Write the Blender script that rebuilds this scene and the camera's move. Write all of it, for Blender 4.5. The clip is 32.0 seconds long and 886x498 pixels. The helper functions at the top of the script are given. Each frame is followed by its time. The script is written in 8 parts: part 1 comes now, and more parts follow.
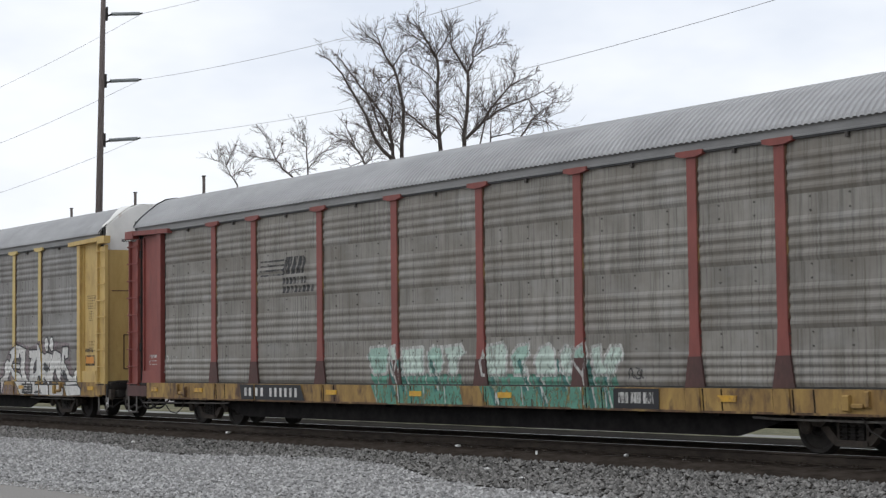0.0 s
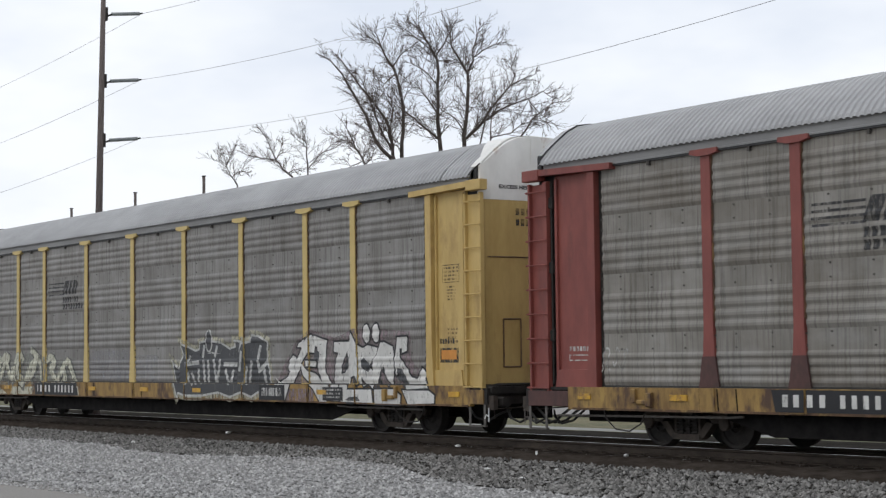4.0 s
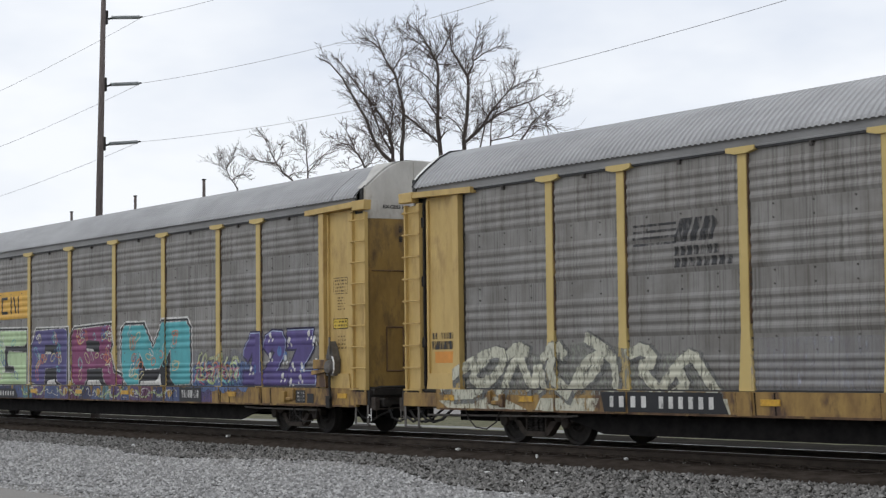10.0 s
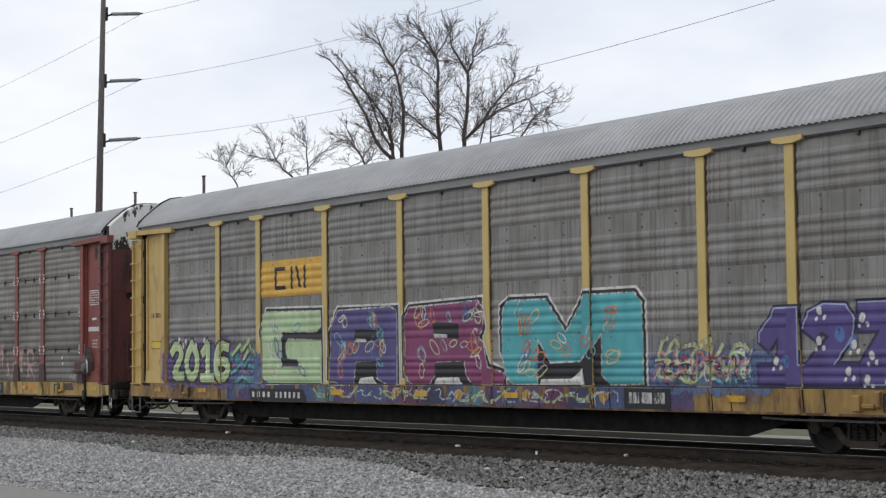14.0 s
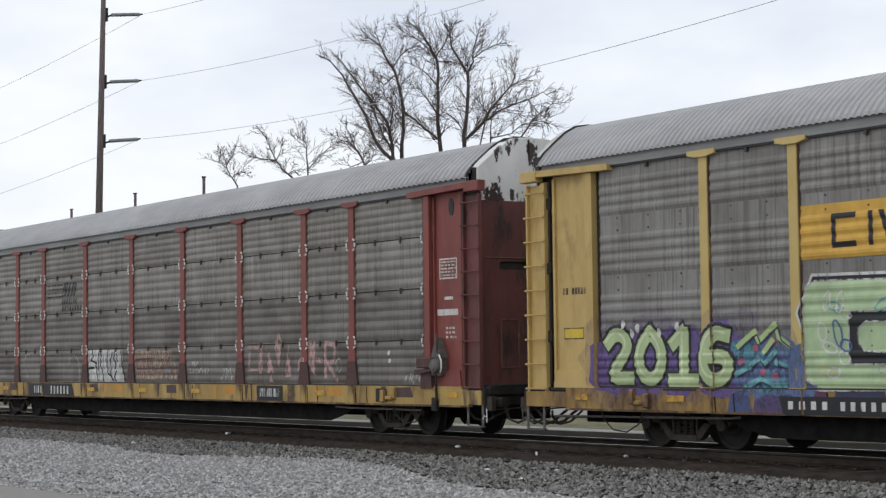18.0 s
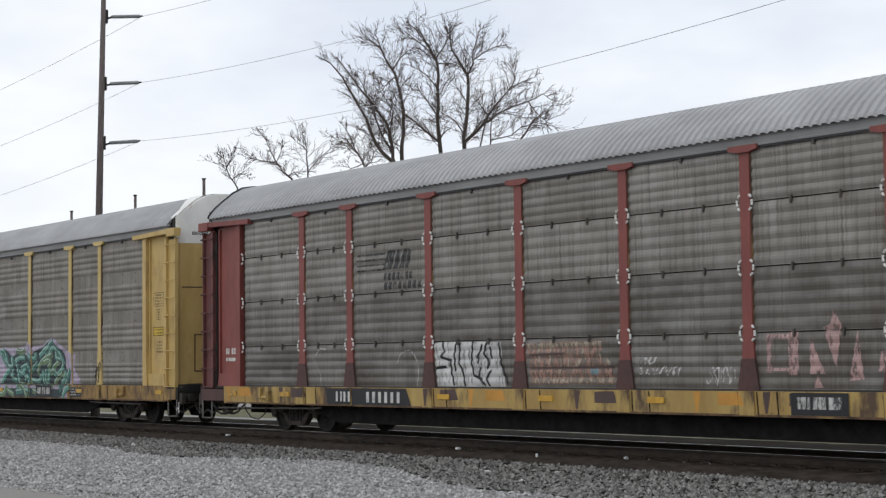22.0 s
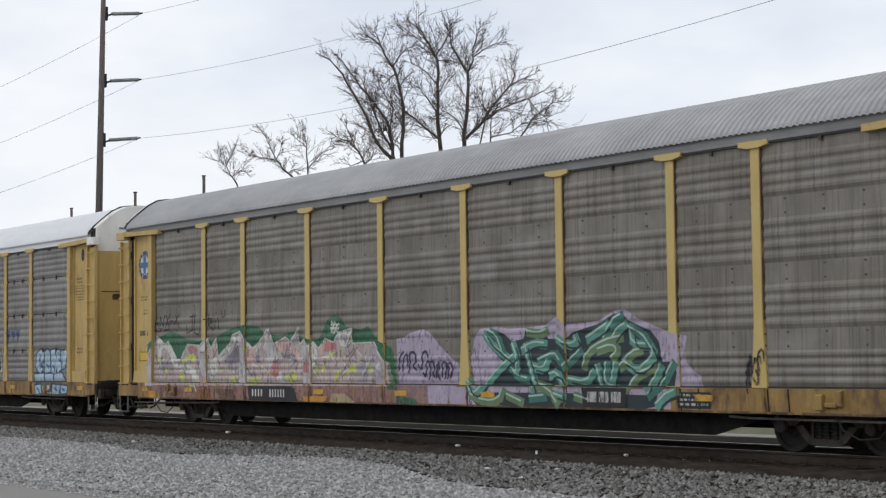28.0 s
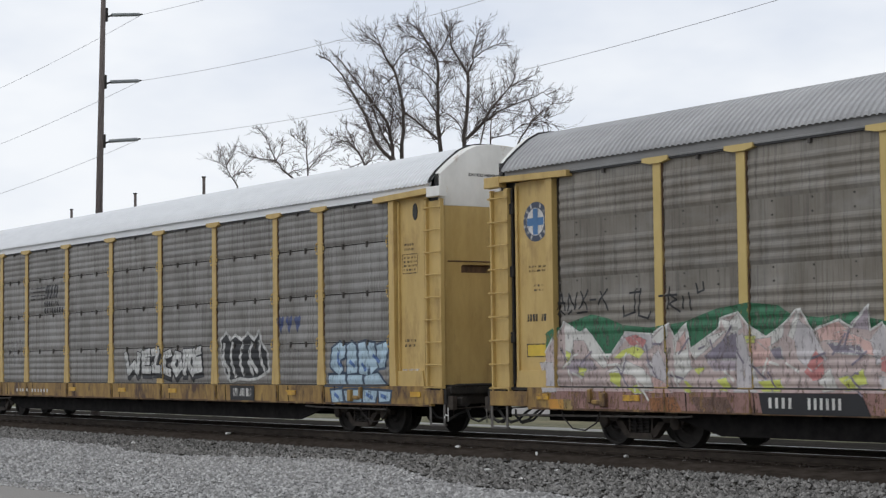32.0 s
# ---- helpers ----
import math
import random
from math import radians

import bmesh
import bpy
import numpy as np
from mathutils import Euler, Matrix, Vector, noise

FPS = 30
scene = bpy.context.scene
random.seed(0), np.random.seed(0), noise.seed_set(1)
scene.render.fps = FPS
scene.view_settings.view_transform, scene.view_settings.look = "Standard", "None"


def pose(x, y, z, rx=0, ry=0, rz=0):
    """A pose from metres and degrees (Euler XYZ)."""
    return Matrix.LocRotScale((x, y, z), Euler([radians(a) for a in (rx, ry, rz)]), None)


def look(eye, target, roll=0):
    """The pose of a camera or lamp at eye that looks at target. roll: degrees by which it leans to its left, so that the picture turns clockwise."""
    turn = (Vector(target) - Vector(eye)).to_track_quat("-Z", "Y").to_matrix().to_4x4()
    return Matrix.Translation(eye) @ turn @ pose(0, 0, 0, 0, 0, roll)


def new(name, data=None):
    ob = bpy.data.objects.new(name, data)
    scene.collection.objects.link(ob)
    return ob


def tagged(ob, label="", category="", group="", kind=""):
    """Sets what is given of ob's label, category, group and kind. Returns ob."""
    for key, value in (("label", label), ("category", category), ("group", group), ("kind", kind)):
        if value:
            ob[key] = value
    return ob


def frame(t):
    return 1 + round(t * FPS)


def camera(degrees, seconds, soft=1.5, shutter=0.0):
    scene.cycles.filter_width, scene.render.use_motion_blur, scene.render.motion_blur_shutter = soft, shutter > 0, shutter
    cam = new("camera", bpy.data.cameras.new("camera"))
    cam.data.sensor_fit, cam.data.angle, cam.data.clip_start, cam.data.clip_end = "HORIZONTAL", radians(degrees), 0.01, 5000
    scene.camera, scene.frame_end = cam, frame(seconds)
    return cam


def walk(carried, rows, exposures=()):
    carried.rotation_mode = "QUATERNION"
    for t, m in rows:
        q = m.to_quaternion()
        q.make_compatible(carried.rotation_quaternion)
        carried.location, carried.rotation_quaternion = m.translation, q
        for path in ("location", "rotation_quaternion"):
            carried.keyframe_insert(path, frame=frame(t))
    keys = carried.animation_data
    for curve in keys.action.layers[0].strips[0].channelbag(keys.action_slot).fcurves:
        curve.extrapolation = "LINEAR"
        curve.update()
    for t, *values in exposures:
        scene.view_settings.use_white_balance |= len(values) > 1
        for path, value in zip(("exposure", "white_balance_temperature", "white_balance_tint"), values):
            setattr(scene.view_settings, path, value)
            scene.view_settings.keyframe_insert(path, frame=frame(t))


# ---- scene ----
# The camera stands by the road and only nods a little.
EYE = Vector((0.0, -20.97, 1.90))
RAIL = 0.40


def aim(pitch, yaw=-54.629, roll=-0.66):
    a, b = radians(yaw), radians(pitch)
    way = Vector((math.sin(a) * math.cos(b), math.cos(a) * math.cos(b), math.sin(b)))
    return look(EYE, EYE + way * 30, roll)


NOD = [(0, 3.6), (0.5, 3.594), (1, 3.6), (1.5, 3.6), (2, 3.573), (2.5, 3.548), (3, 3.546), (3.5, 3.571), (5.5, 3.685), (6, 3.716), (6.5, 3.741), (7, 3.766),
       (7.5, 3.767), (8, 3.776), (8.5, 3.787), (9, 3.776), (9.5, 3.742), (10, 3.714), (10.5, 3.687), (11, 3.685), (11.5, 3.683), (12, 3.678), (12.5, 3.66), (13, 3.629),
       (13.5, 3.602), (14, 3.601), (14.5, 3.598), (16.5, 3.576), (17, 3.601), (17.5, 3.621), (18, 3.627), (18.5, 3.615), (19, 3.602), (19.5, 3.623), (20, 3.632), (20.5, 3.663),
       (21, 3.685), (21.5, 3.687), (22, 3.688), (22.5, 3.686), (23, 3.686), (23.5, 3.685), (24, 3.684), (24.5, 3.657), (25, 3.62), (25.5, 3.584), (27.5, 3.569), (28, 3.594),
       (28.5, 3.613), (29, 3.627), (29.5, 3.628), (30, 3.629), (30.5, 3.635), (31, 3.654), (31.5, 3.654), (32, 3.63)]
cam = camera(28.332, 32.0, soft=1.28, shutter=0.15)
walk(cam, [(t, aim(p)) for t, p in NOD], [(0, 0.06), (3.5, 0.05), (8, 0.0), (13, 0.0), (18, 0.02), (25, 0.02), (28, -0.04), (32, -0.06)])

# How far the train has rolled along the track, metres.
ROLLED = [(0, -25.38), (0.5, -23.3), (1, -21.23), (1.5, -19.14), (2, -17.06), (2.5, -14.98), (3, -12.89), (3.5, -10.83), (5.5, -2.61), (6, -0.55), (6.5, 1.49),
          (7, 3.54), (7.5, 5.59), (8, 7.64), (8.5, 9.7), (9, 11.77), (9.5, 13.85), (10, 15.92), (10.5, 17.98), (11, 20.04), (11.5, 22.05), (12, 24.07),
          (12.5, 26.1), (13, 28.12), (13.5, 30.15), (14, 32.18), (14.5, 34.21), (16.5, 42.41), (17, 44.46), (17.5, 46.5), (18, 48.52), (18.5, 50.55), (19, 52.58),
          (19.5, 54.62), (20, 56.64), (20.5, 58.65), (21, 60.68), (21.5, 62.69), (22, 64.72), (22.5, 66.75), (23, 68.77), (23.5, 70.79), (24, 72.82), (24.5, 74.85),
          (25, 76.84), (25.5, 78.86), (27.5, 86.84), (28, 88.83), (28.5, 90.84), (29, 92.87), (29.5, 94.88), (30, 96.89), (30.5, 98.81), (31, 100.8), (31.5, 102.81),
          (32, 104.8)]
PITCH = 28.68
SLACK = (0.0, 0.0, 0.0, 0.0, 0.0, -0.15)   # play in the couplers behind each car


def rolled(t):
    for (a, u), (b, v) in zip(ROLLED, ROLLED[1:]):
        if t <= b:
            return u + (v - u) * (t - a) / (b - a)
    return ROLLED[-1][1]


# An overcast winter day.
world = bpy.data.worlds.new("overcast_sky")
scene.world = world
world.use_nodes = True
wn, wl = world.node_tree.nodes, world.node_tree.links
wn.clear()
sky = wn.new("ShaderNodeTexSky")
sky.sky_type, sky.sun_disc = "NISHITA", False
sky.sun_elevation, sky.sun_rotation = radians(38), radians(200)
sky_gain = wn.new("ShaderNodeVectorMath")
sky_gain.operation = "SCALE"
sky_gain.inputs["Scale"].default_value = 0.075
coord = wn.new("ShaderNodeTexCoord")
squash = wn.new("ShaderNodeMapping")
squash.inputs["Scale"].default_value = (1.0, 1.0, 2.6)
cloud = wn.new("ShaderNodeTexNoise")
cloud.inputs["Scale"].default_value, cloud.inputs["Detail"].default_value, cloud.inputs["Roughness"].default_value = 3.2, 5.0, 0.55
ramp = wn.new("ShaderNodeValToRGB")
ramp.color_ramp.elements[0].position, ramp.color_ramp.elements[0].color = 0.36, (0.765, 0.825, 0.935, 1)
ramp.color_ramp.elements[1].position, ramp.color_ramp.elements[1].color = 0.60, (1.00, 1.03, 1.075, 1)
veil = wn.new("ShaderNodeMix")
veil.data_type = "RGBA"
veil.inputs[0].default_value = 0.93
back = wn.new("ShaderNodeBackground")
out = wn.new("ShaderNodeOutputWorld")
wl.new(sky.outputs[0], sky_gain.inputs[0])
wl.new(coord.outputs["Generated"], squash.inputs[0])
wl.new(squash.outputs[0], cloud.inputs["Vector"])
wl.new(cloud.outputs["Fac"], ramp.inputs[0])
wl.new(sky_gain.outputs[0], veil.inputs[6])
wl.new(ramp.outputs[0], veil.inputs[7])
wl.new(veil.outputs[2], back.inputs["Color"])
wl.new(back.outputs[0], out.inputs["Surface"])
back.inputs["Strength"].default_value = 1.0
sun = new("sun", bpy.data.lights.new("sun", "SUN"))
sun.data.energy, sun.data.angle, sun.data.color = 0.5, radians(40), (1.0, 0.97, 0.93)
sun.matrix_world = look((-20, -60, 60), (-25, 0, 0))
scene.view_settings.exposure = 0.0


# ---- materials ----
def surface(name, low, high, rough=0.7, metal=0.0, scale=6.0, stretch=(1, 1, 1), bump=0.2, bump_scale=40.0, depth=0.01,
            stain=None, stain_scale=1.2, stain_at=(0.55, 0.72), piece=0.0, space="Object", gloss=0.5, island=False):
    """A paint, stone or metal: two tones by noise, stains at a larger scale, fine relief, and a shade of its own for each piece."""
    m = bpy.data.materials.new(name)
    m.use_nodes = True
    n, l = m.node_tree.nodes, m.node_tree.links
    b = n["Principled BSDF"]
    b.inputs["Roughness"].default_value, b.inputs["Metallic"].default_value = rough, metal
    b.inputs["Specular IOR Level"].default_value = gloss
    tc = n.new("ShaderNodeTexCoord")
    mp = n.new("ShaderNodeMapping")
    mp.inputs["Scale"].default_value = stretch
    l.new(tc.outputs[space], mp.inputs[0])
    no = n.new("ShaderNodeTexNoise")
    no.inputs["Scale"].default_value, no.inputs["Detail"].default_value, no.inputs["Roughness"].default_value = scale, 6, 0.65
    l.new(mp.outputs[0], no.inputs["Vector"])
    rp = n.new("ShaderNodeValToRGB")
    rp.color_ramp.elements[0].position, rp.color_ramp.elements[0].color = 0.34, (*low, 1)
    rp.color_ramp.elements[1].position, rp.color_ramp.elements[1].color = 0.66, (*high, 1)
    l.new(no.outputs["Fac"], rp.inputs[0])
    colour = rp.outputs[0]
    if stain:
        sn = n.new("ShaderNodeTexNoise")
        sn.inputs["Scale"].default_value, sn.inputs["Detail"].default_value, sn.inputs["Roughness"].default_value = stain_scale, 5, 0.7
        l.new(mp.outputs[0], sn.inputs["Vector"])
        sr = n.new("ShaderNodeMapRange")
        sr.inputs["From Min"].default_value, sr.inputs["From Max"].default_value = stain_at
        l.new(sn.outputs["Fac"], sr.inputs["Value"])
        mx = n.new("ShaderNodeMix")
        mx.data_type = "RGBA"
        l.new(sr.outputs[0], mx.inputs[0])
        l.new(colour, mx.inputs[6])
        mx.inputs[7].default_value = (*stain, 1)
        colour = mx.outputs[2]
    if piece:
        if island:
            rnd = n.new("ShaderNodeNewGeometry").outputs["Random Per Island"]
        else:
            rnd = n.new("ShaderNodeObjectInfo").outputs["Random"]
        pr = n.new("ShaderNodeMapRange")
        pr.inputs["To Min"].default_value, pr.inputs["To Max"].default_value = 1 - piece, 1 + piece
        l.new(rnd, pr.inputs["Value"])
        hv = n.new("ShaderNodeHueSaturation")
        l.new(pr.outputs[0], hv.inputs["Value"])
        l.new(colour, hv.inputs["Color"])
        colour = hv.outputs[0]
    l.new(colour, b.inputs["Base Color"])
    if bump:
        bn = n.new("ShaderNodeTexNoise")
        bn.inputs["Scale"].default_value, bn.inputs["Detail"].default_value = bump_scale, 4
        l.new(tc.outputs[space], bn.inputs["Vector"])
        bp = n.new("ShaderNodeBump")
        bp.inputs["Strength"].default_value, bp.inputs["Distance"].default_value = bump, depth
        l.new(bn.outputs["Fac"], bp.inputs["Height"])
        l.new(bp.outputs[0], b.inputs["Normal"])
    return m


def screen_sheet(name="weathered_galvanised_sheet", low=(0.186, 0.176, 0.162), high=(0.264, 0.255, 0.239), grime=(0.105, 0.086, 0.070), much=0.6):
    """Weathered galvanised sheet: two grey tones, vertical drip streaks, rusty dribbles; each sheet has its own pattern."""
    m = surface(name, low, high, 0.55, 0.2, 1.6, (1.0, 1, 0.5), 0.12, 60, piece=0.09)
    n, l = m.node_tree.nodes, m.node_tree.links
    b = n["Principled BSDF"]
    base = b.inputs["Base Color"].links[0].from_socket
    tc, info = n.new("ShaderNodeTexCoord"), n.new("ShaderNodeObjectInfo")
    far = n.new("ShaderNodeVectorMath")
    far.operation = "SCALE"
    far.inputs[0].default_value = (31.7, 12.3, 17.9)
    l.new(info.outputs["Random"], far.inputs["Scale"])
    add = n.new("ShaderNodeVectorMath")
    l.new(tc.outputs["Object"], add.inputs[0])
    l.new(far.outputs[0], add.inputs[1])
    colour = base
    for stretch, lo, hi, tone, amount in (((22.0, 1, 0.55), 0.50, 0.64, (0.078, 0.070, 0.061), 0.62), ((5.0, 1, 0.35), 0.52, 0.80, grime, 0.6), ((0.5, 1, 0.8), 0.46, 0.70, grime, much), ((0.8, 1, 2.2), 0.50, 0.75, (0.33, 0.328, 0.318), 0.36)):
        mp = n.new("ShaderNodeMapping")
        mp.inputs["Scale"].default_value = stretch
        l.new(add.outputs[0], mp.inputs[0])
        no = n.new("ShaderNodeTexNoise")
        no.inputs["Scale"].default_value, no.inputs["Detail"].default_value, no.inputs["Roughness"].default_value = 1.0, 4, 0.6
        l.new(mp.outputs[0], no.inputs["Vector"])
        mr = n.new("ShaderNodeMapRange")
        mr.inputs["From Min"].default_value, mr.inputs["From Max"].default_value, mr.inputs["To Max"].default_value = lo, hi, amount
        l.new(no.outputs["Fac"], mr.inputs["Value"])
        mx = n.new("ShaderNodeMix")
        mx.data_type = "RGBA"
        l.new(mr.outputs[0], mx.inputs[0])
        l.new(colour, mx.inputs[6])
        mx.inputs[7].default_value = (*tone, 1)
        colour = mx.outputs[2]
    l.new(colour, b.inputs["Base Color"])
    return m


GALV = screen_sheet(much=0.25)
GALV_BROWN = screen_sheet("grimy_galvanised_sheet", (0.189, 0.176, 0.153), (0.275, 0.259, 0.231), (0.122, 0.102, 0.078), 0.55)
GALV_SOILED = screen_sheet("soiled_galvanised_sheet", (0.126, 0.115, 0.099), (0.20, 0.185, 0.164), (0.066, 0.052, 0.04), 0.8)
GALV_TAN = screen_sheet("tan_soiled_galvanised_sheet", (0.166, 0.150, 0.125), (0.243, 0.222, 0.190), (0.115, 0.094, 0.070), 0.5)
ROOFING = surface("grey_roof_sheet", (0.31, 0.31, 0.312), (0.40, 0.40, 0.402), 0.6, 0.15, 0.7, (1, 2, 1), 0.06, 50)
# fascia grey, darker than the roof to include the overhang's shadow
EAVE = surface("shade_grey_trim", (0.18, 0.178, 0.176), (0.26, 0.258, 0.254), 0.6, 0.1, 1.2, (0.5, 1, 1), 0.06, 50)
ROOF_WHITE = surface("white_roof_sheet", (0.66, 0.67, 0.68), (0.72, 0.73, 0.74), 0.5, 0.0, 1.5, (1, 3, 1), 0.1, 50)
YELLOW = surface("yellow_railcar_paint", (0.45, 0.31, 0.105), (0.55, 0.39, 0.145), 0.55, 0, 2.0, (1.5, 1.5, 0.5), 0.1, 40,
                 stain=(0.27, 0.165, 0.06), stain_scale=1.6, stain_at=(0.54, 0.80))
YELLOW_DIRTY = surface("dirty_yellow_paint", (0.17, 0.095, 0.032), (0.37, 0.235, 0.065), 0.65, 0, 2.6, (1, 1, 0.4), 0.15, 40,
                       stain=(0.075, 0.04, 0.024), stain_scale=1.7, stain_at=(0.50, 0.62))
YELLOW_POST = surface("faded_yellow_paint", (0.47, 0.345, 0.115), (0.56, 0.42, 0.16), 0.55, 0, 1.5, (1, 1, 0.6), 0.08, 40,
                      stain=(0.33, 0.22, 0.075), stain_scale=1.0, stain_at=(0.60, 0.80))
YELLOW_OLD = surface("grimy_yellow_paint", (0.22, 0.135, 0.036), (0.35, 0.225, 0.062), 0.6, 0, 2.2, (1.2, 1.2, 0.5), 0.12, 40,
                     stain=(0.12, 0.075, 0.035), stain_scale=1.6, stain_at=(0.50, 0.66))
YELLOW_BURNT = surface("patchy_yellow_paint", (0.30, 0.185, 0.052), (0.46, 0.325, 0.105), 0.65, 0, 1.6, (0.8, 1, 0.25), 0.15, 40,
                       stain=(0.085, 0.05, 0.028), stain_scale=1.5, stain_at=(0.52, 0.63))
RED_OLD = surface("grimy_brown_red_paint", (0.095, 0.032, 0.03), (0.155, 0.048, 0.042), 0.6, 0, 2.0, (1.5, 1.5, 0.5), 0.1, 40,
                  stain=(0.035, 0.02, 0.018), stain_scale=1.4, stain_at=(0.52, 0.64))
# black steel, its colour lowered to hold the deep shade under the cars
SHADE_STEEL = surface("shade_darkened_black_steel", (0.006, 0.0055, 0.0055), (0.015, 0.0135, 0.013), 0.95, 0, 5, bump=0.15, gloss=0.15)
RED = surface("brown_red_railcar_paint", (0.17, 0.042, 0.034), (0.235, 0.062, 0.048), 0.55, 0, 2.0, (1.5, 1.5, 0.5), 0.1, 40,
              stain=(0.09, 0.03, 0.026), stain_scale=1.3, stain_at=(0.56, 0.78))
WHITE = surface("weathered_white_paint", (0.68, 0.67, 0.635), (0.80, 0.79, 0.755), 0.55, 0, 2.0, (1, 1, 0.6), 0.1, 40,
                stain=(0.36, 0.24, 0.16), stain_scale=1.8, stain_at=(0.64, 0.76))
WHITE_DIRTY = surface("grimy_white_paint", (0.40, 0.385, 0.355), (0.56, 0.545, 0.51), 0.6, 0, 1.6, (1, 1, 0.5), 0.1, 40,
                      stain=(0.27, 0.22, 0.17), stain_scale=1.5, stain_at=(0.52, 0.72))
PEELING = surface("peeling_white_paint", (0.60, 0.60, 0.58), (0.72, 0.72, 0.70), 0.55, 0, 2.0, (1, 1, 0.6), 0.1, 40,
                  stain=(0.035, 0.02, 0.018), stain_scale=1.7, stain_at=(0.555, 0.575))
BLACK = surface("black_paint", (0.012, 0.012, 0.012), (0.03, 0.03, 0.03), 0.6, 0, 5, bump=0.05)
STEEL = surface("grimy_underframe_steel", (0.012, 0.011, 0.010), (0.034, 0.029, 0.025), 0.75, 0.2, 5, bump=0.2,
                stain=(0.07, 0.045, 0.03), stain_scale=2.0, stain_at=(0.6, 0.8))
CAST = surface("dusty_cast_steel", (0.030, 0.023, 0.018), (0.062, 0.048, 0.037), 0.8, 0.1, 7, bump=0.3)
RUBBER = surface("black_rubber_hose", (0.012, 0.012, 0.012), (0.03, 0.028, 0.026), 0.6, 0, 9, bump=0.1)
RAIL_RUST = surface("rusty_rail_steel", (0.033, 0.026, 0.021), (0.068, 0.054, 0.043), 0.75, 0.1, 6, (0.4, 1, 1), 0.2, 60, gloss=0.2)
RAIL_TOP = surface("polished_rail_head", (0.30, 0.29, 0.28), (0.42, 0.41, 0.40), 0.28, 0.9, 4, (0.2, 1, 1), 0.03, 60)
TIE = surface("creosoted_timber", (0.036, 0.029, 0.024), (0.070, 0.057, 0.048), 0.85, 0, 6, (4, 0.6, 4), 0.5, 30, piece=0.2, gloss=0.15)
BALLAST = surface("dark_ballast_bed", (0.020, 0.018, 0.016), (0.05, 0.046, 0.042), 0.95, 0, 26, gloss=0.0, bump=0.9, bump_scale=22, depth=0.05,
                  stain=(0.05, 0.047, 0.04), stain_scale=0.6, stain_at=(0.5, 0.7))
GRAVEL = surface("pale_gravel_bed", (0.17, 0.165, 0.158), (0.34, 0.333, 0.325), 0.9, 0, 24, bump=0.9, bump_scale=20, depth=0.05,
                 stain=(0.15, 0.147, 0.14), stain_scale=0.5, stain_at=(0.5, 0.72))
STONE_DARK = surface("dark_ballast_stone", (0.105, 0.101, 0.093), (0.255, 0.246, 0.233), 0.85, 0, 14, bump=0.2, gloss=0.25, piece=0.55, island=True)
STONE_PALE = surface("pale_gravel_stone", (0.27, 0.265, 0.257), (0.43, 0.423, 0.412), 0.85, 0, 14, bump=0.2, gloss=0.3, piece=0.42, island=True)
ASPHALT = surface("worn_asphalt", (0.19, 0.178, 0.163), (0.26, 0.245, 0.225), 0.9, 0, 30, bump=0.3, bump_scale=120, depth=0.004,
                  stain=(0.18, 0.17, 0.158), stain_scale=0.7, stain_at=(0.55, 0.7))
GRASS = surface("dull_winter_grass", (0.09, 0.09, 0.055), (0.17, 0.163, 0.10), 0.9, 0, 3, gloss=0.1, bump=0.6, bump_scale=30, depth=0.05,
                stain=(0.22, 0.19, 0.12), stain_scale=0.25, stain_at=(0.5, 0.7))
BARK = surface("dark_bark", (0.055, 0.045, 0.04), (0.11, 0.09, 0.08), 0.9, 0, 6, (3, 3, 0.6), 0.4, 20)
TWIG = surface("brown_twig_bark", (0.055, 0.040, 0.033), (0.10, 0.075, 0.063), 0.9, 0, 6, bump=0)
POLE_WOOD = surface("weathered_pole_timber", (0.075, 0.06, 0.055), (0.15, 0.125, 0.115), 0.85, 0, 5, (6, 6, 0.4), 0.3, 30)
PORCELAIN = surface("grey_insulator_glaze", (0.22, 0.24, 0.24), (0.30, 0.32, 0.32), 0.35, 0, 3, bump=0)
WIRE = surface("aluminium_wire", (0.46, 0.46, 0.49), (0.54, 0.54, 0.57), 0.5, 0.4, 3, bump=0)
AMBER = surface("amber_reflector", (0.45, 0.24, 0.02), (0.62, 0.36, 0.03), 0.4, 0, 8, bump=0.02, stain=(0.2, 0.11, 0.04), stain_scale=5, stain_at=(0.52, 0.66))
DIRT = surface("dirty_track_fines", (0.029, 0.024, 0.020), (0.062, 0.051, 0.043), 0.9, 0, 9, (0.3, 1, 1), bump=0.5, bump_scale=30, depth=0.02, gloss=0.0)
STRIP = surface("pale_concrete_strip", (0.24, 0.24, 0.225), (0.36, 0.355, 0.335), 0.9, 0, 4, bump=0.3, bump_scale=30, gloss=0.0)
CHIP = surface("white_chip", (0.66, 0.66, 0.64), (0.78, 0.78, 0.76), 0.5, 0, 6, bump=0.1)
CAST_DARK = surface("sooty_cast_steel", (0.012, 0.010, 0.009), (0.030, 0.025, 0.021), 0.8, 0.1, 7, bump=0.3)
GREY_STEEL = surface("bare_grey_steel", (0.085, 0.078, 0.070), (0.15, 0.138, 0.125), 0.6, 0.3, 9, bump=0.1, stain=(0.06, 0.04, 0.028), stain_scale=4)
RUST_EDGE = surface("rust_brown_edge", (0.055, 0.032, 0.020), (0.15, 0.085, 0.045), 0.85, 0, 5, (1, 1, 0.4), 0.2, 40, stain=(0.25, 0.165, 0.06), stain_scale=2.4, stain_at=(0.54, 0.62))
RIVET = surface("dull_rivet_steel", (0.055, 0.05, 0.044), (0.11, 0.10, 0.088), 0.7, 0.2, 9, bump=0)
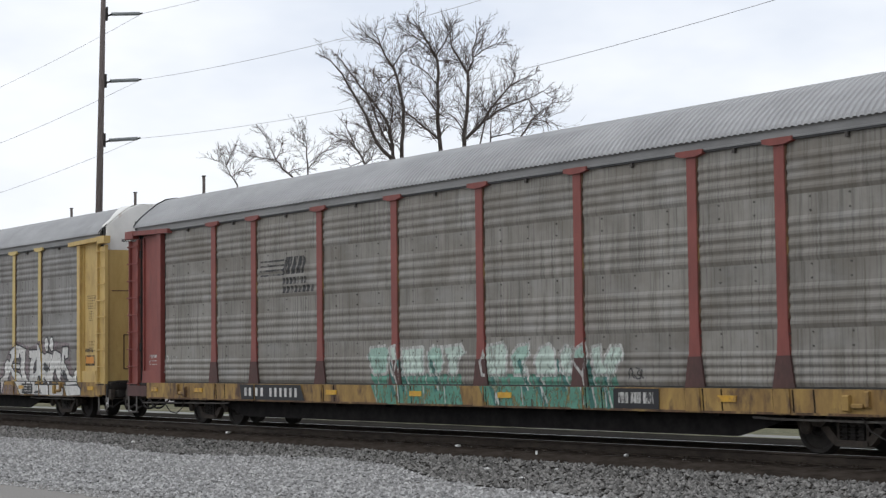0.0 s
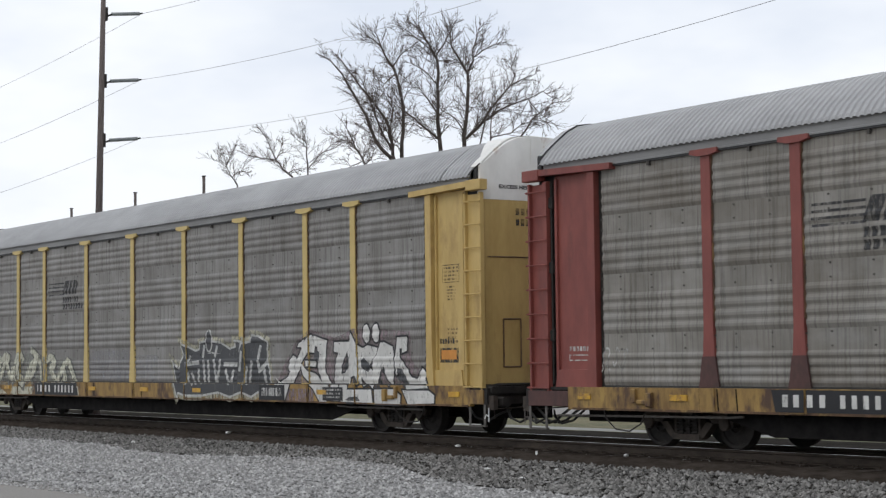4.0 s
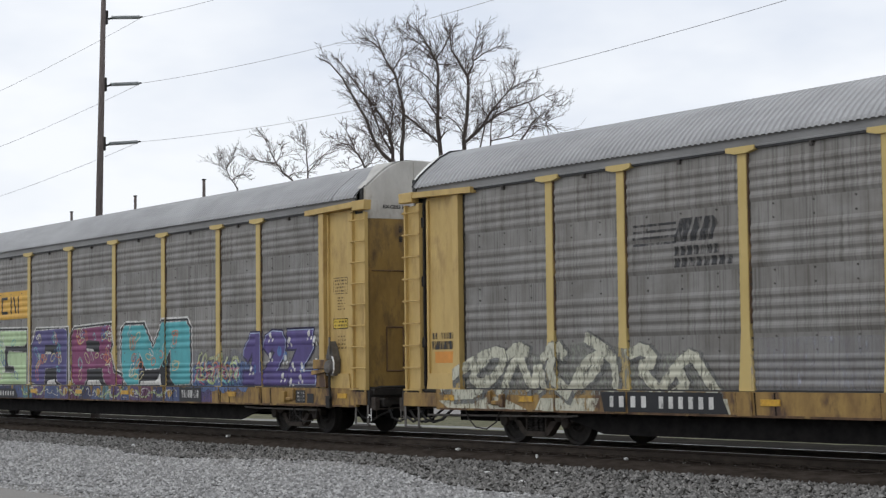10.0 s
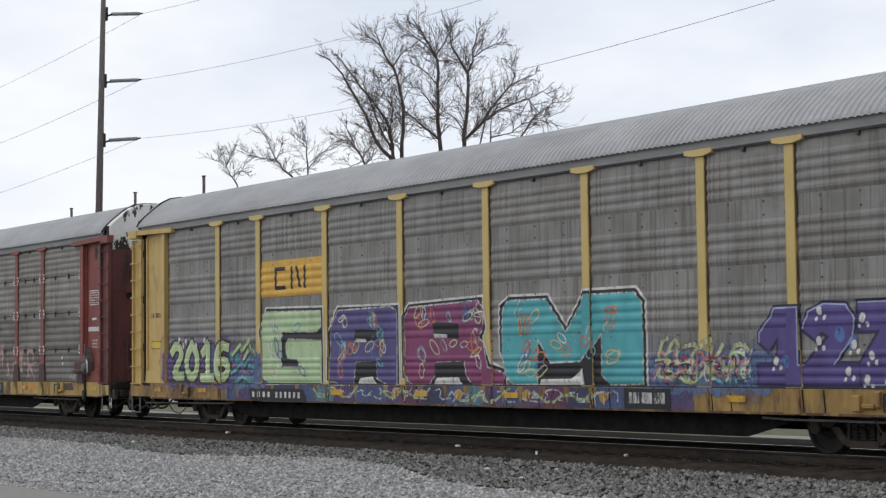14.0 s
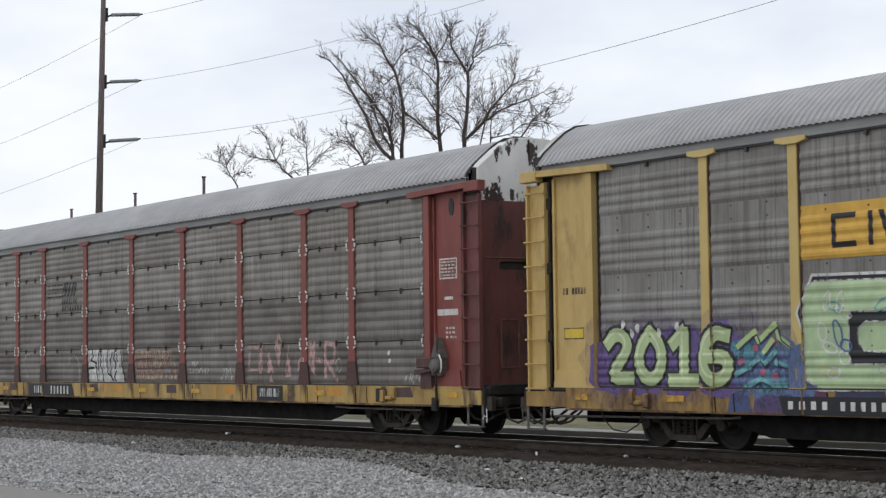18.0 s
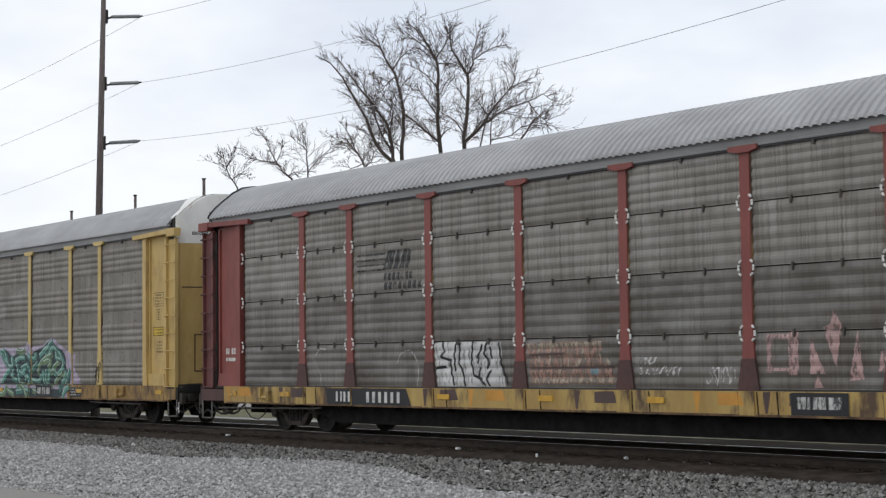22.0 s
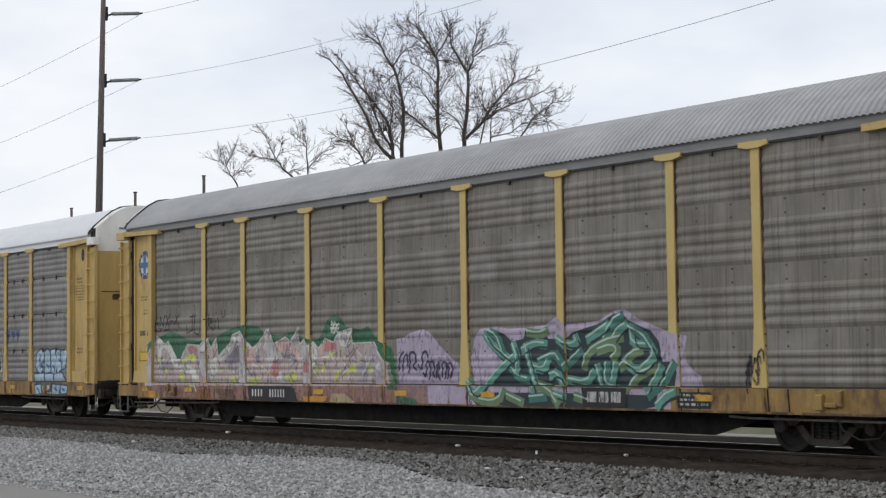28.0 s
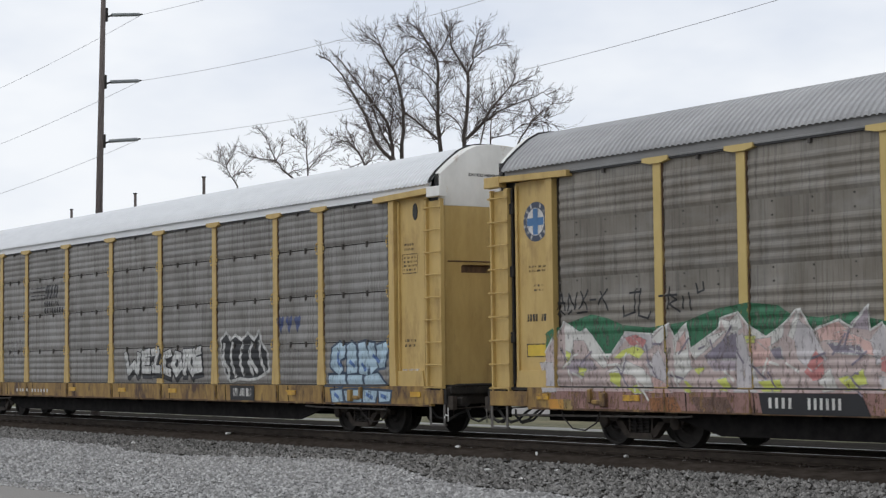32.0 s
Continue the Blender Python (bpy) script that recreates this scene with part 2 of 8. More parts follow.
RED_FOOT = surface("soot_brown_red_paint", (0.055, 0.026, 0.024), (0.10, 0.045, 0.038), 0.7, 0, 3, (1, 1, 0.5), 0.1, 40, stain=(0.04, 0.024, 0.02), stain_scale=2.5, stain_at=(0.5, 0.7))


# ---- mesh tools ----
def mesh_of(name, verts, faces, smooth=False):
    me = bpy.data.meshes.new(name)
    me.from_pydata(verts, [], faces)
    if smooth:
        me.shade_smooth()
    me.update()
    return me


class Shape:
    """Vertices and faces gathered from simple solids, for one mesh."""

    def __init__(self):
        self.v, self.f = [], []

    def box(self, x0, x1, y0, y1, z0, z1, c=0.0):
        """A box; c: a small chamfer round its long outline (in y and z)."""
        if c:
            ring = [(y0 + c, z0), (y1 - c, z0), (y1, z0 + c), (y1, z1 - c), (y1 - c, z1), (y0 + c, z1), (y0, z1 - c), (y0, z0 + c)]
            return self.along_x(ring, x0, x1)
        i = len(self.v)
        self.v += [(x, y, z) for x in (x0, x1) for y in (y0, y1) for z in (z0, z1)]
        self.f += [tuple(i + k for k in q) for q in ((0, 1, 3, 2), (4, 6, 7, 5), (0, 4, 5, 1), (2, 3, 7, 6), (0, 2, 6, 4), (1, 5, 7, 3))]
        return self

    def along_x(self, ring, x0, x1, caps=True):
        """A closed outline of (y, z) drawn out along x."""
        i, n = len(self.v), len(ring)
        self.v += [(x, y, z) for x in (x0, x1) for y, z in ring]
        self.f += [(i + k, i + (k + 1) % n, i + n + (k + 1) % n, i + n + k) for k in range(n)]
        if caps:
            self.f += [tuple(i + k for k in reversed(range(n))), tuple(i + n + k for k in range(n))]
        return self

    def along_y(self, ring, y0, y1):
        """A closed outline of (x, z) drawn out along y."""
        i, n = len(self.v), len(ring)
        self.v += [(x, y, z) for y in (y0, y1) for x, z in ring]
        self.f += [(i + k, i + n + k, i + n + (k + 1) % n, i + (k + 1) % n) for k in range(n)]
        self.f += [tuple(i + k for k in range(n)), tuple(i + n + k for k in reversed(range(n)))]
        return self

    def tube(self, points, radius, sides=6, taper=None):
        """A round bar along points; taper: the radius at the far end."""
        pts = [Vector(p) for p in points]
        i, n = len(self.v), len(pts)
        up = Vector((0.13, 0.31, 0.94))
        for k, p in enumerate(pts):
            d = (pts[min(k + 1, n - 1)] - pts[max(k - 1, 0)]).normalized()
            a = d.cross(up)
            if a.length < 0.05:
                a = d.cross(Vector((1, 0, 0)))
            a.normalize()
            b = d.cross(a)
            r = radius if taper is None else radius + (taper - radius) * k / (n - 1)
            self.v += [tuple(p + r * (math.cos(2 * math.pi * j / sides) * a + math.sin(2 * math.pi * j / sides) * b)) for j in range(sides)]
        for k in range(n - 1):
            self.f += [(i + k * sides + j, i + k * sides + (j + 1) % sides, i + (k + 1) * sides + (j + 1) % sides, i + (k + 1) * sides + j)
                       for j in range(sides)]
        self.f += [tuple(i + j for j in reversed(range(sides))), tuple(i + (n - 1) * sides + j for j in range(sides))]
        return self

    def disc(self, x, z, profile, sides=24):
        """A turned solid about a line along y through (x, z): profile of (y, radius)."""
        i, n = len(self.v), len(profile)
        for y, r in profile:
            self.v += [(x + r * math.cos(2 * math.pi * j / sides), y, z + r * math.sin(2 * math.pi * j / sides)) for j in range(sides)]
        for k in range(n - 1):
            self.f += [(i + k * sides + j, i + (k + 1) * sides + j, i + (k + 1) * sides + (j + 1) % sides, i + k * sides + (j + 1) % sides)
                       for j in range(sides)]
        self.f += [tuple(i + j for j in range(sides)), tuple(i + (n - 1) * sides + j for j in reversed(range(sides)))]
        return self

    def quad(self, a, b, c, d):
        i = len(self.v)
        self.v += [a, b, c, d]
        self.f.append((i, i + 1, i + 2, i + 3))
        return self

    def mesh(self, name, material, smooth=False):
        me = mesh_of(name, self.v, self.f, smooth)
        bm = bmesh.new()
        bm.from_mesh(me)
        bmesh.ops.recalc_face_normals(bm, faces=bm.faces)
        bm.to_mesh(me)
        bm.free()
        me.materials.append(material)
        return me


def part(name, shape, material, parent, label="", at=None, smooth=False):
    """One mesh object under a thing or a part; shape may be a ready mesh."""
    me = shape if isinstance(shape, bpy.types.Mesh) else shape.mesh(name, material, smooth)
    ob = new(name, me)
    ob.parent = parent
    if at:
        ob.location = at
    return tagged(ob, label)


def thing(name, label, category, group="", at=(0, 0, 0)):
    ob = new(name)
    ob.empty_display_size = 0.3
    ob.location = at
    return tagged(ob, label, category, group)


# ---- ground and track ----
def sheet(name, x0, x1, y0, y1, z, material, nx=2, ny=2, rough=0.0, edge=0.0, label="", kind="structure"):
    """A ground sheet; rough: height of its unevenness; edge: how far its near side wanders."""
    v, f = [], []
    for j in range(ny + 1):
        for i in range(nx + 1):
            x, y = x0 + (x1 - x0) * i / nx, y0 + (y1 - y0) * j / ny
            if callable(edge):
                y += (1 - j / ny) * (edge(x) - y0)
            elif edge:
                y += (1 - j / ny) * edge * noise.noise((x * 0.16, 3.1, 0.7)) + (1 - j / ny) * 0.3 * edge * noise.noise((x * 0.9, 1.1, 0.2))
            h = z(x, y) if callable(z) else z
            v.append((x, y, h + rough * noise.noise((x * 1.7, y * 1.7, 0.3))))
    for j in range(ny):
        for i in range(nx):
            a = j * (nx + 1) + i
            f.append((a, a + 1, a + nx + 2, a + nx + 1))
    me = mesh_of(name, v, f)
    me.materials.append(material)
    return tagged(new(name, me), label or name.replace("_", " "), name.split("_")[-1], kind=kind)


def bed_height(x, y):
    """The shoulder of the ballast, falling from the tie ends to the flat."""
    a = min(max((-1.35 - y) / 1.9, 0.0), 1.0)
    return 0.075 - 0.045 * a


def stones(name, count, x0, x1, y0, y1, height, material, size, seed, label, keep=None):
    """Loose crushed stones: eight-faced lumps of uneven shape, joined."""
    rng = np.random.default_rng(seed)
    # denser towards the part of the verge that lies nearest the camera
    xs = x1 - (x1 - x0) * rng.random(count) ** 1.3
    ys = rng.uniform(y0, y1, count)
    if keep:
        ok = np.array([keep(x, y) for x, y in zip(xs, ys)])
        xs, ys = xs[ok], ys[ok]
    count = len(xs)
    zs = np.array([height(x, y) for x, y in zip(xs, ys)])
    base = np.array([(1, 0, 0), (0, 1, 0), (-1, 0, 0), (0, -1, 0), (0, 0, 1), (0, 0, -0.6)], float)
    r = size * rng.uniform(0.5, 1.35, (count, 1, 1)) * rng.uniform(0.6, 1.25, (count, 6, 1))
    turn = rng.uniform(0, 6.28, count)
    c, s = np.cos(turn), np.sin(turn)
    p = base[None] * r
    px = p[:, :, 0] * c[:, None] - p[:, :, 1] * s[:, None] + rng.normal(0, size * 0.18, (count, 6))
    py = p[:, :, 0] * s[:, None] + p[:, :, 1] * c[:, None] + rng.normal(0, size * 0.18, (count, 6))
    pz = p[:, :, 2] * 0.8 + rng.normal(0, size * 0.2, (count, 6))
    v = np.stack([px + xs[:, None], py + ys[:, None], pz + zs[:, None] + size * 0.25], -1).reshape(-1, 3)
    tri = np.array([(0, 1, 4), (1, 2, 4), (2, 3, 4), (3, 0, 4), (1, 0, 5), (2, 1, 5), (3, 2, 5), (0, 3, 5)])
    f = (tri[None] + 6 * np.arange(count)[:, None, None]).reshape(-1, 3)
    me = mesh_of(name, v.tolist(), f.tolist())
    me.materials.append(material)
    return tagged(new(name, me), label, "stones", kind="stuff")


EDGE = [(-80, -3.4), (-43.7, -3.9), (-38.3, -3.65), (-35.3, -4.4), (-32.5, -4.75), (-30.1, -3.5), (-28.8, -3.1), (-26.2, -3.5), (-23.1, -4.9), (-21.0, -5.5), (-19.0, -5.6), (0, -6.2)]


def shoulder_edge(x):
    """How far the dark ballast spreads towards the road."""
    for (a, u), (b, v) in zip(EDGE, EDGE[1:]):
        if x <= b:
            return u + (v - u) * (x - a) / (b - a) + 0.12 * noise.noise((x * 0.9, 1.1, 0.2))
    return EDGE[-1][1]


sheet("ground", -3000, 3000, -3000, 3000, -0.06, GRASS, label="flat dull green winter grass ground to the horizon")
sheet("road_near", -400, 400, -40, -9.2, 0.0, ASPHALT, 60, 8, label="worn grey asphalt road beside the railway")
sheet("gravel_verge", -160, 60, -10.0, -1.2, lambda x, y: 0.012 + 0.015 * min(1, (y + 10) / 4), GRAVEL, 300, 14, 0.02, 0.35,
      label="pale grey gravel verge between road and track")
sheet("ballast_bed", -160, 60, -4.6, 8.2, lambda x, y: bed_height(x, y if y < 0 else -y), BALLAST, 400, 16, 0.015, shoulder_edge,
      label="dark dirty crushed stone ballast under the track")
sheet("gravel_strip_far", -200, 120, 8.1, 9.1, 0.05, STRIP, 80, 4, 0.02, label="pale gravel strip beyond the track")
sheet("street_far", -400, 400, 16.5, 22.5, 0.0, ASPHALT, 40, 2, label="grey street beyond the grass strip")


def build_track():
    foot = [(-0.07, -0.17), (0.07, -0.17), (0.07, -0.155), (0.018, -0.135), (0.012, -0.05), (0.036, -0.035), (0.036, -0.008),
            (0.030, -0.0025), (-0.030, -0.0025), (-0.036, -0.008), (-0.036, -0.035), (-0.012, -0.05), (-0.018, -0.135), (-0.07, -0.155)]
    for y in (-0.753, 0.753):
        rail = thing("rail", "rusty brown steel rail with a polished head on ties", "rail", "rails", (0, y, RAIL))
        part("rail_body", Shape().along_x(foot, -200, 120), RAIL_RUST, rail, "rust-brown web and foot of the rail")
        part("rail_head", Shape().box(-200, 120, -0.029, 0.029, -0.0025, 0.0), RAIL_TOP, rail, "polished running surface")
    ring = [(-0.11, 0.0), (0.11, 0.0), (0.115, -0.02), (0.115, -0.17), (-0.115, -0.17), (-0.115, -0.02)]
    tie = Shape().along_y(ring, -1.30, 1.30).mesh("tie", TIE)
    rng = random.Random(4)
    first = None
    for k in range(230):
        ob = new("tie", tie)
        ob.location = (-100 + 0.52 * k + rng.uniform(-0.03, 0.03), rng.uniform(-0.05, 0.05), RAIL - 0.172 - rng.uniform(0, 0.02))
        ob.rotation_euler[2] = rng.uniform(-0.02, 0.02)
        tagged(ob, "dark creosoted timber tie under the rails", "tie", "ties under the rails")
        first = first or ob
    fill = Shape().along_x([(-1.62, 0.03), (-1.345, RAIL - 0.20), (-1.27, RAIL - 0.178), (1.27, RAIL - 0.178), (1.345, RAIL - 0.20), (1.62, 0.03)], -160, 60)
    tagged(new("crib_fill", fill.mesh("crib_fill", DIRT)), "dirty brown fines packed between the ties", "track bed", kind="structure")
    for y in (-0.753, 0.753):
        plates = Shape()
        for k in range(230):
            plates.box(-100 + 0.52 * k - 0.09, -100 + 0.52 * k + 0.09, y - 0.17, y + 0.17, RAIL - 0.185, RAIL - 0.166)
            for dx, dy in ((-0.05, -0.095), (0.05, 0.095), (0.05, -0.095)):
                plates.box(-100 + 0.52 * k + dx - 0.012, -100 + 0.52 * k + dx + 0.012, y + dy - 0.012, y + dy + 0.012, RAIL - 0.17, RAIL - 0.14)
        me = plates.mesh("tie_plates", RAIL_RUST)
        tagged(new("tie_plates", me), "rusty tie plates and spikes under the rail", "tie plates", kind="stuff")


build_track()
stones("ballast_stones", 42000, -75, -8, -6.4, -1.50, bed_height, STONE_DARK, 0.040, 5, "dark grey crushed ballast stones beside the ties",
       lambda x, y: y > shoulder_edge(x) + 0.15 * noise.noise((x * 3, y * 3, 0)))
stones("gravel_stones", 46000, -60, -8, -10.0, -2.6, lambda x, y: 0.025, STONE_PALE, 0.034, 6, "pale grey crushed gravel on the verge",
       lambda x, y: y < shoulder_edge(x) + 0.25 * noise.noise((x * 2, y * 2, 4)))
stones("crib_stones", 9000, -75, -8, -1.2, 1.2, lambda x, y: 0.205, STONE_DARK, 0.02, 7, "dark dirty stones between the ties")


def litter(name, x, y, size, material, label, seed, tall=1.0, ground=None):
    """A bright chip of stone or scrap lying on the ballast."""
    rng = random.Random(seed)
    bm = bmesh.new()
    bmesh.ops.create_icosphere(bm, subdivisions=1, radius=size)
    for v in bm.verts:
        v.co = Vector((v.co.x * rng.uniform(0.7, 1.5), v.co.y * rng.uniform(0.6, 1.1), v.co.z * rng.uniform(0.35, 0.7) * tall))
    me = bpy.data.meshes.new(name)
    bm.to_mesh(me)
    bm.free()
    me.materials.append(material)
    ob = new(name, me)
    ob.location = (x, y, (bed_height(x, y) if ground is None else ground) + size * 0.4 * tall)
    ob.rotation_euler[2] = rng.uniform(0, 3)
    return tagged(ob, label, "debris", "bright chips on the ballast")


for n_, (x_, y_, size_, tall_) in enumerate(((-36.6, -1.22, 0.075, 1.0), (-23.75, -3.24, 0.09, 0.8), (-37.7, -3.12, 0.07, 1.2), (-27.4, -1.22, 0.07, 0.7), (-22.55, -1.22, 0.05, 1.2), (-21.6, -4.2, 0.05, 1.0), (-22.7, -2.6, 0.05, 0.8))):
    litter("white_chip", x_, y_, size_, CHIP, "small white chip lying on the dark ballast", n_, tall_, 0.225 if y_ > -1.3 else None)
stake = thing("marker_stake", "short pale marker stake beside the ties", "stake", at=(-24.8, -1.36, 0.03))
part("stake_body", Shape().box(-0.02, 0.02, -0.012, 0.012, 0.0, 0.22, 0.004), CHIP, stake)
stones("gravel_scatter", 6000, -40, -14, -10.5, -9.6, lambda x, y: 0.004, STONE_PALE, 0.022, 9, "pale grey grit spread over the road edge")


# ---- the train: six covered automobile carriers ----
CAR_A = -31.05 + PITCH
WHEEL_R = 0.42
POSTS = (-9.10, -7.175, -4.305, -1.435, 1.435, 4.305, 7.175, 9.10)
BAYS = [(-11.80, -9.10), (-9.10, -7.175), (-7.175, -4.305), (-4.305, -1.435), (-1.435, 1.435), (1.435, 4.305), (4.305, 7.175), (7.175, 9.10), (9.10, 11.80)]
ROWS = ((1.03, 1.89), (1.91, 2.90), (2.92, 3.91), (3.93, 4.745))
BANDS = ((1.03, 1.90), (1.90, 2.91), (2.91, 3.92), (3.92, 4.745))
FACE = -1.42          # the plane of the side screens
SILL = -1.52          # the face of the side sill
POST_Y = -1.466       # the face of the posts


def screen_profile(style, row):
    """(y, z) points up the face of one screen sheet: bold ribs with a flat band on top, or even ribs all over."""
    z0, z1 = BANDS[row] if style == "banded" else ROWS[row]
    pts = []
    if style == "banded":
        top = z1 - 0.30 if row < 3 else z1 - 0.16
        n = 4
        step = (top - z0 - 0.02) / n
        pts.append((FACE + 0.006, z0))
        for k in range(n):
            a = z0 + 0.02 + k * step
            pts += [(FACE, a), (FACE - 0.017, a + 0.30 * step), (FACE - 0.017, a + 0.55 * step), (FACE, a + 0.85 * step)]
        pts += [(FACE, top), (FACE, z1)]
    else:
        pts.append((FACE - 0.012, z0))
        n = 5
        step = (z1 - z0 - 0.02) / n
        for k in range(n):
            a = z0 + 0.01 + k * step
            pts += [(FACE, a), (FACE - 0.018, a + 0.40 * step), (FACE - 0.018, a + 0.60 * step)]
        pts += [(FACE, z1 - 0.01), (FACE, z1)]
    return pts


def screen_mesh(style, row, width, sheet_paint):
    pts = screen_profile(style, row)
    n, h = len(pts), width / 2
    v = [(x, y, z) for x in (-h, h) for y, z in pts]
    f = [(k, n + k, n + k + 1, k + 1) for k in range(n - 1)]
    # turned-in edges give the sheet its thickness
    v += [(x, FACE + 0.03, z) for x in (-h, h) for z in (pts[0][1], pts[-1][1])]
    m = 2 * n
    f += [(0, m, m + 2, n), (n - 1, 2 * n - 1, m + 3, m + 1)]
    f += [tuple([m] + list(range(n)) + [m + 1]), tuple([m + 3] + list(range(2 * n - 1, n - 1, -1)) + [m + 2])]
    me = mesh_of("screen", v, f)
    me.materials.append(sheet_paint)
    return me


SCREENS = {}


def screen(style, row, width, sheet_paint):
    key = (style, row, round(width, 2), sheet_paint.name)
    if key not in SCREENS:
        SCREENS[key] = screen_mesh(style, row, width, sheet_paint)
    return SCREENS[key]


ROOF_LINE = [(1.515, 4.925), (1.49, 4.985), (1.35, 5.15), (1.10, 5.365), (0.86, 5.555), (0.62, 5.685), (0.33, 5.73), (0.0, 5.738)]
ROOF_LINE += [(-y, z) for y, z in reversed(ROOF_LINE[:-1])]
RIB_RISE = (0.9, 1.0, 1.0, 1.0, 0.85, 0.6, 0.4, 0.3)


def roof_mesh(x0, x1, material, pitch=0.135, name="roof_sheet"):
    """Arched sheet with broad ribs pressed across it, shallower towards the crown."""
    xs, x = [], x0
    while x < x1 - 1e-6:
        for u, h in ((0, 0.0), (0.19, 0.0), (0.33, 0.16), (0.80, 0.16), (0.94, 0.0)):
            d, h = u * pitch, h * pitch
            if x + d <= x1:
                xs.append((x + d, h))
        x += pitch
    xs.append((x1, 0.0))
    n = len(ROOF_LINE)
    v, f = [], []
    for x, h in xs:
        for j, (y, z) in enumerate(ROOF_LINE):
            c = h * RIB_RISE[min(j, n - 1 - j)]
            v.append((x, y * (1 + c / 1.47), z + c * 0.8))
    for i in range(len(xs) - 1):
        f += [(i * n + j, i * n + j + 1, (i + 1) * n + j + 1, (i + 1) * n + j) for j in range(n - 1)]
    me = mesh_of(name, v, f)
    me.materials.append(material)
    return me


END_X = 13.30         # where the roof sheet stops


def hood_cap(sign):
    """The painted sheet that laps from the end hood back over the last roof ribs, further at the crown than at the eave; its edge is torn."""
    s, n = Shape(), len(ROOF_LINE)
    rng = random.Random(5)
    for y, z in ROOF_LINE:
        x = 13.46 - 0.85 * max(0.0, (z - 5.12) / 0.63) ** 1.2 + rng.uniform(-0.03, 0.03)
        s.v += [(sign * x, y * 1.028, z + 0.034), (sign * 13.47, y * 1.02, z + 0.03)]
    s.f += [(2 * k, 2 * k + 2, 2 * k + 3, 2 * k + 1) for k in range(2, n - 3)]
    return s


def end_outline(depth, n=16):
    """The plan of an end, nearly flat with rounded corners: (x, y) from the near side round to the far side, for the end at +x."""
    return [(13.40 + depth * abs(math.cos(a)) ** 0.55, 1.40 * math.sin(a)) for a in (math.pi * (k / n - 0.5) for k in range(n + 1))]


def end_x(y, depth):
    """How far out the end stands at y."""
    return 13.40 + depth * math.cos(math.asin(max(-1.0, min(1.0, y / 1.40)))) ** 0.55


def arch(y):
    """The height of the roof's arch at y."""
    y = abs(y)
    for (ya, za), (yb, zb) in zip(ROOF_LINE, ROOF_LINE[1:]):
        if yb <= y <= ya:
            return zb + (za - zb) * (y - yb) / (ya - yb)
    return ROOF_LINE[0][1]


def end_wall(sign, z0, z1, depth=0.14, roofed=False):
    """An end door with thickness; roofed: its top follows the arch and a skirt runs back to the roof. sign: which end."""
    s = Shape()
    ring = end_outline(depth)
    n = len(ring)

    def top(y):
        return arch(y) + 0.005 if roofed else z1
    for x, y in ring:
        s.v += [(sign * x, y, z0), (sign * x, y, top(y))]
    for x, y in ring:
        s.v += [(sign * (x - 0.06), y * 0.96, z0), (sign * (x - 0.06), y * 0.96, top(y))]
    if roofed:
        j = len(s.v)
        for x, y in ring:
            s.v += [(sign * (END_X - 0.05), y * 1.03, top(y) + 0.03), (sign * (x - 0.03), y * 1.005, top(y) + 0.012)]
        for k in range(n - 1):
            a, b = j + 2 * k, j + 2 * k + 2
            s.f += [(a, b, b + 1, a + 1), (a + 1, b + 1, 2 * k + 3, 2 * k + 1)]
    for k in range(n - 1):
        a, b = 2 * k, 2 * k + 2
        s.f += [(a, b, b + 1, a + 1), (2 * n + a, 2 * n + a + 1, 2 * n + b + 1, 2 * n + b), (a + 1, b + 1, 2 * n + b + 1, 2 * n + a + 1)]
    return s


def ladder(parent, x0, x1, paint, y=-1.50):
    """An end ladder: two stiles on a backing plate, and nine rungs."""
    lad = part("ladder", Shape().box(x0 + 0.03, x1 - 0.03, y + 0.06, y + 0.075, 0.93, 4.60), paint, parent, "painted steel end ladder")
    for x in (x0, x1 - 0.045):
        part("stile", Shape().box(x, x + 0.045, y - 0.01, y + 0.075, 0.90, 4.62, 0.008), paint, lad)
    rung = Shape().tube([(x0 - 0.04, y - 0.03, 0), (x1 + 0.04, y - 0.03, 0)], 0.014, 6)
    for x in (x0 + 0.02, x1 - 0.02):
        rung.box(x - 0.014, x + 0.014, y - 0.045, y + 0.01, -0.02, 0.02)
    me = rung.mesh("rung", paint)
    for k in range(9):
        part("rung", me, paint, lad, at=(0, 0, 0.98 + 0.435 * k))
    return lad


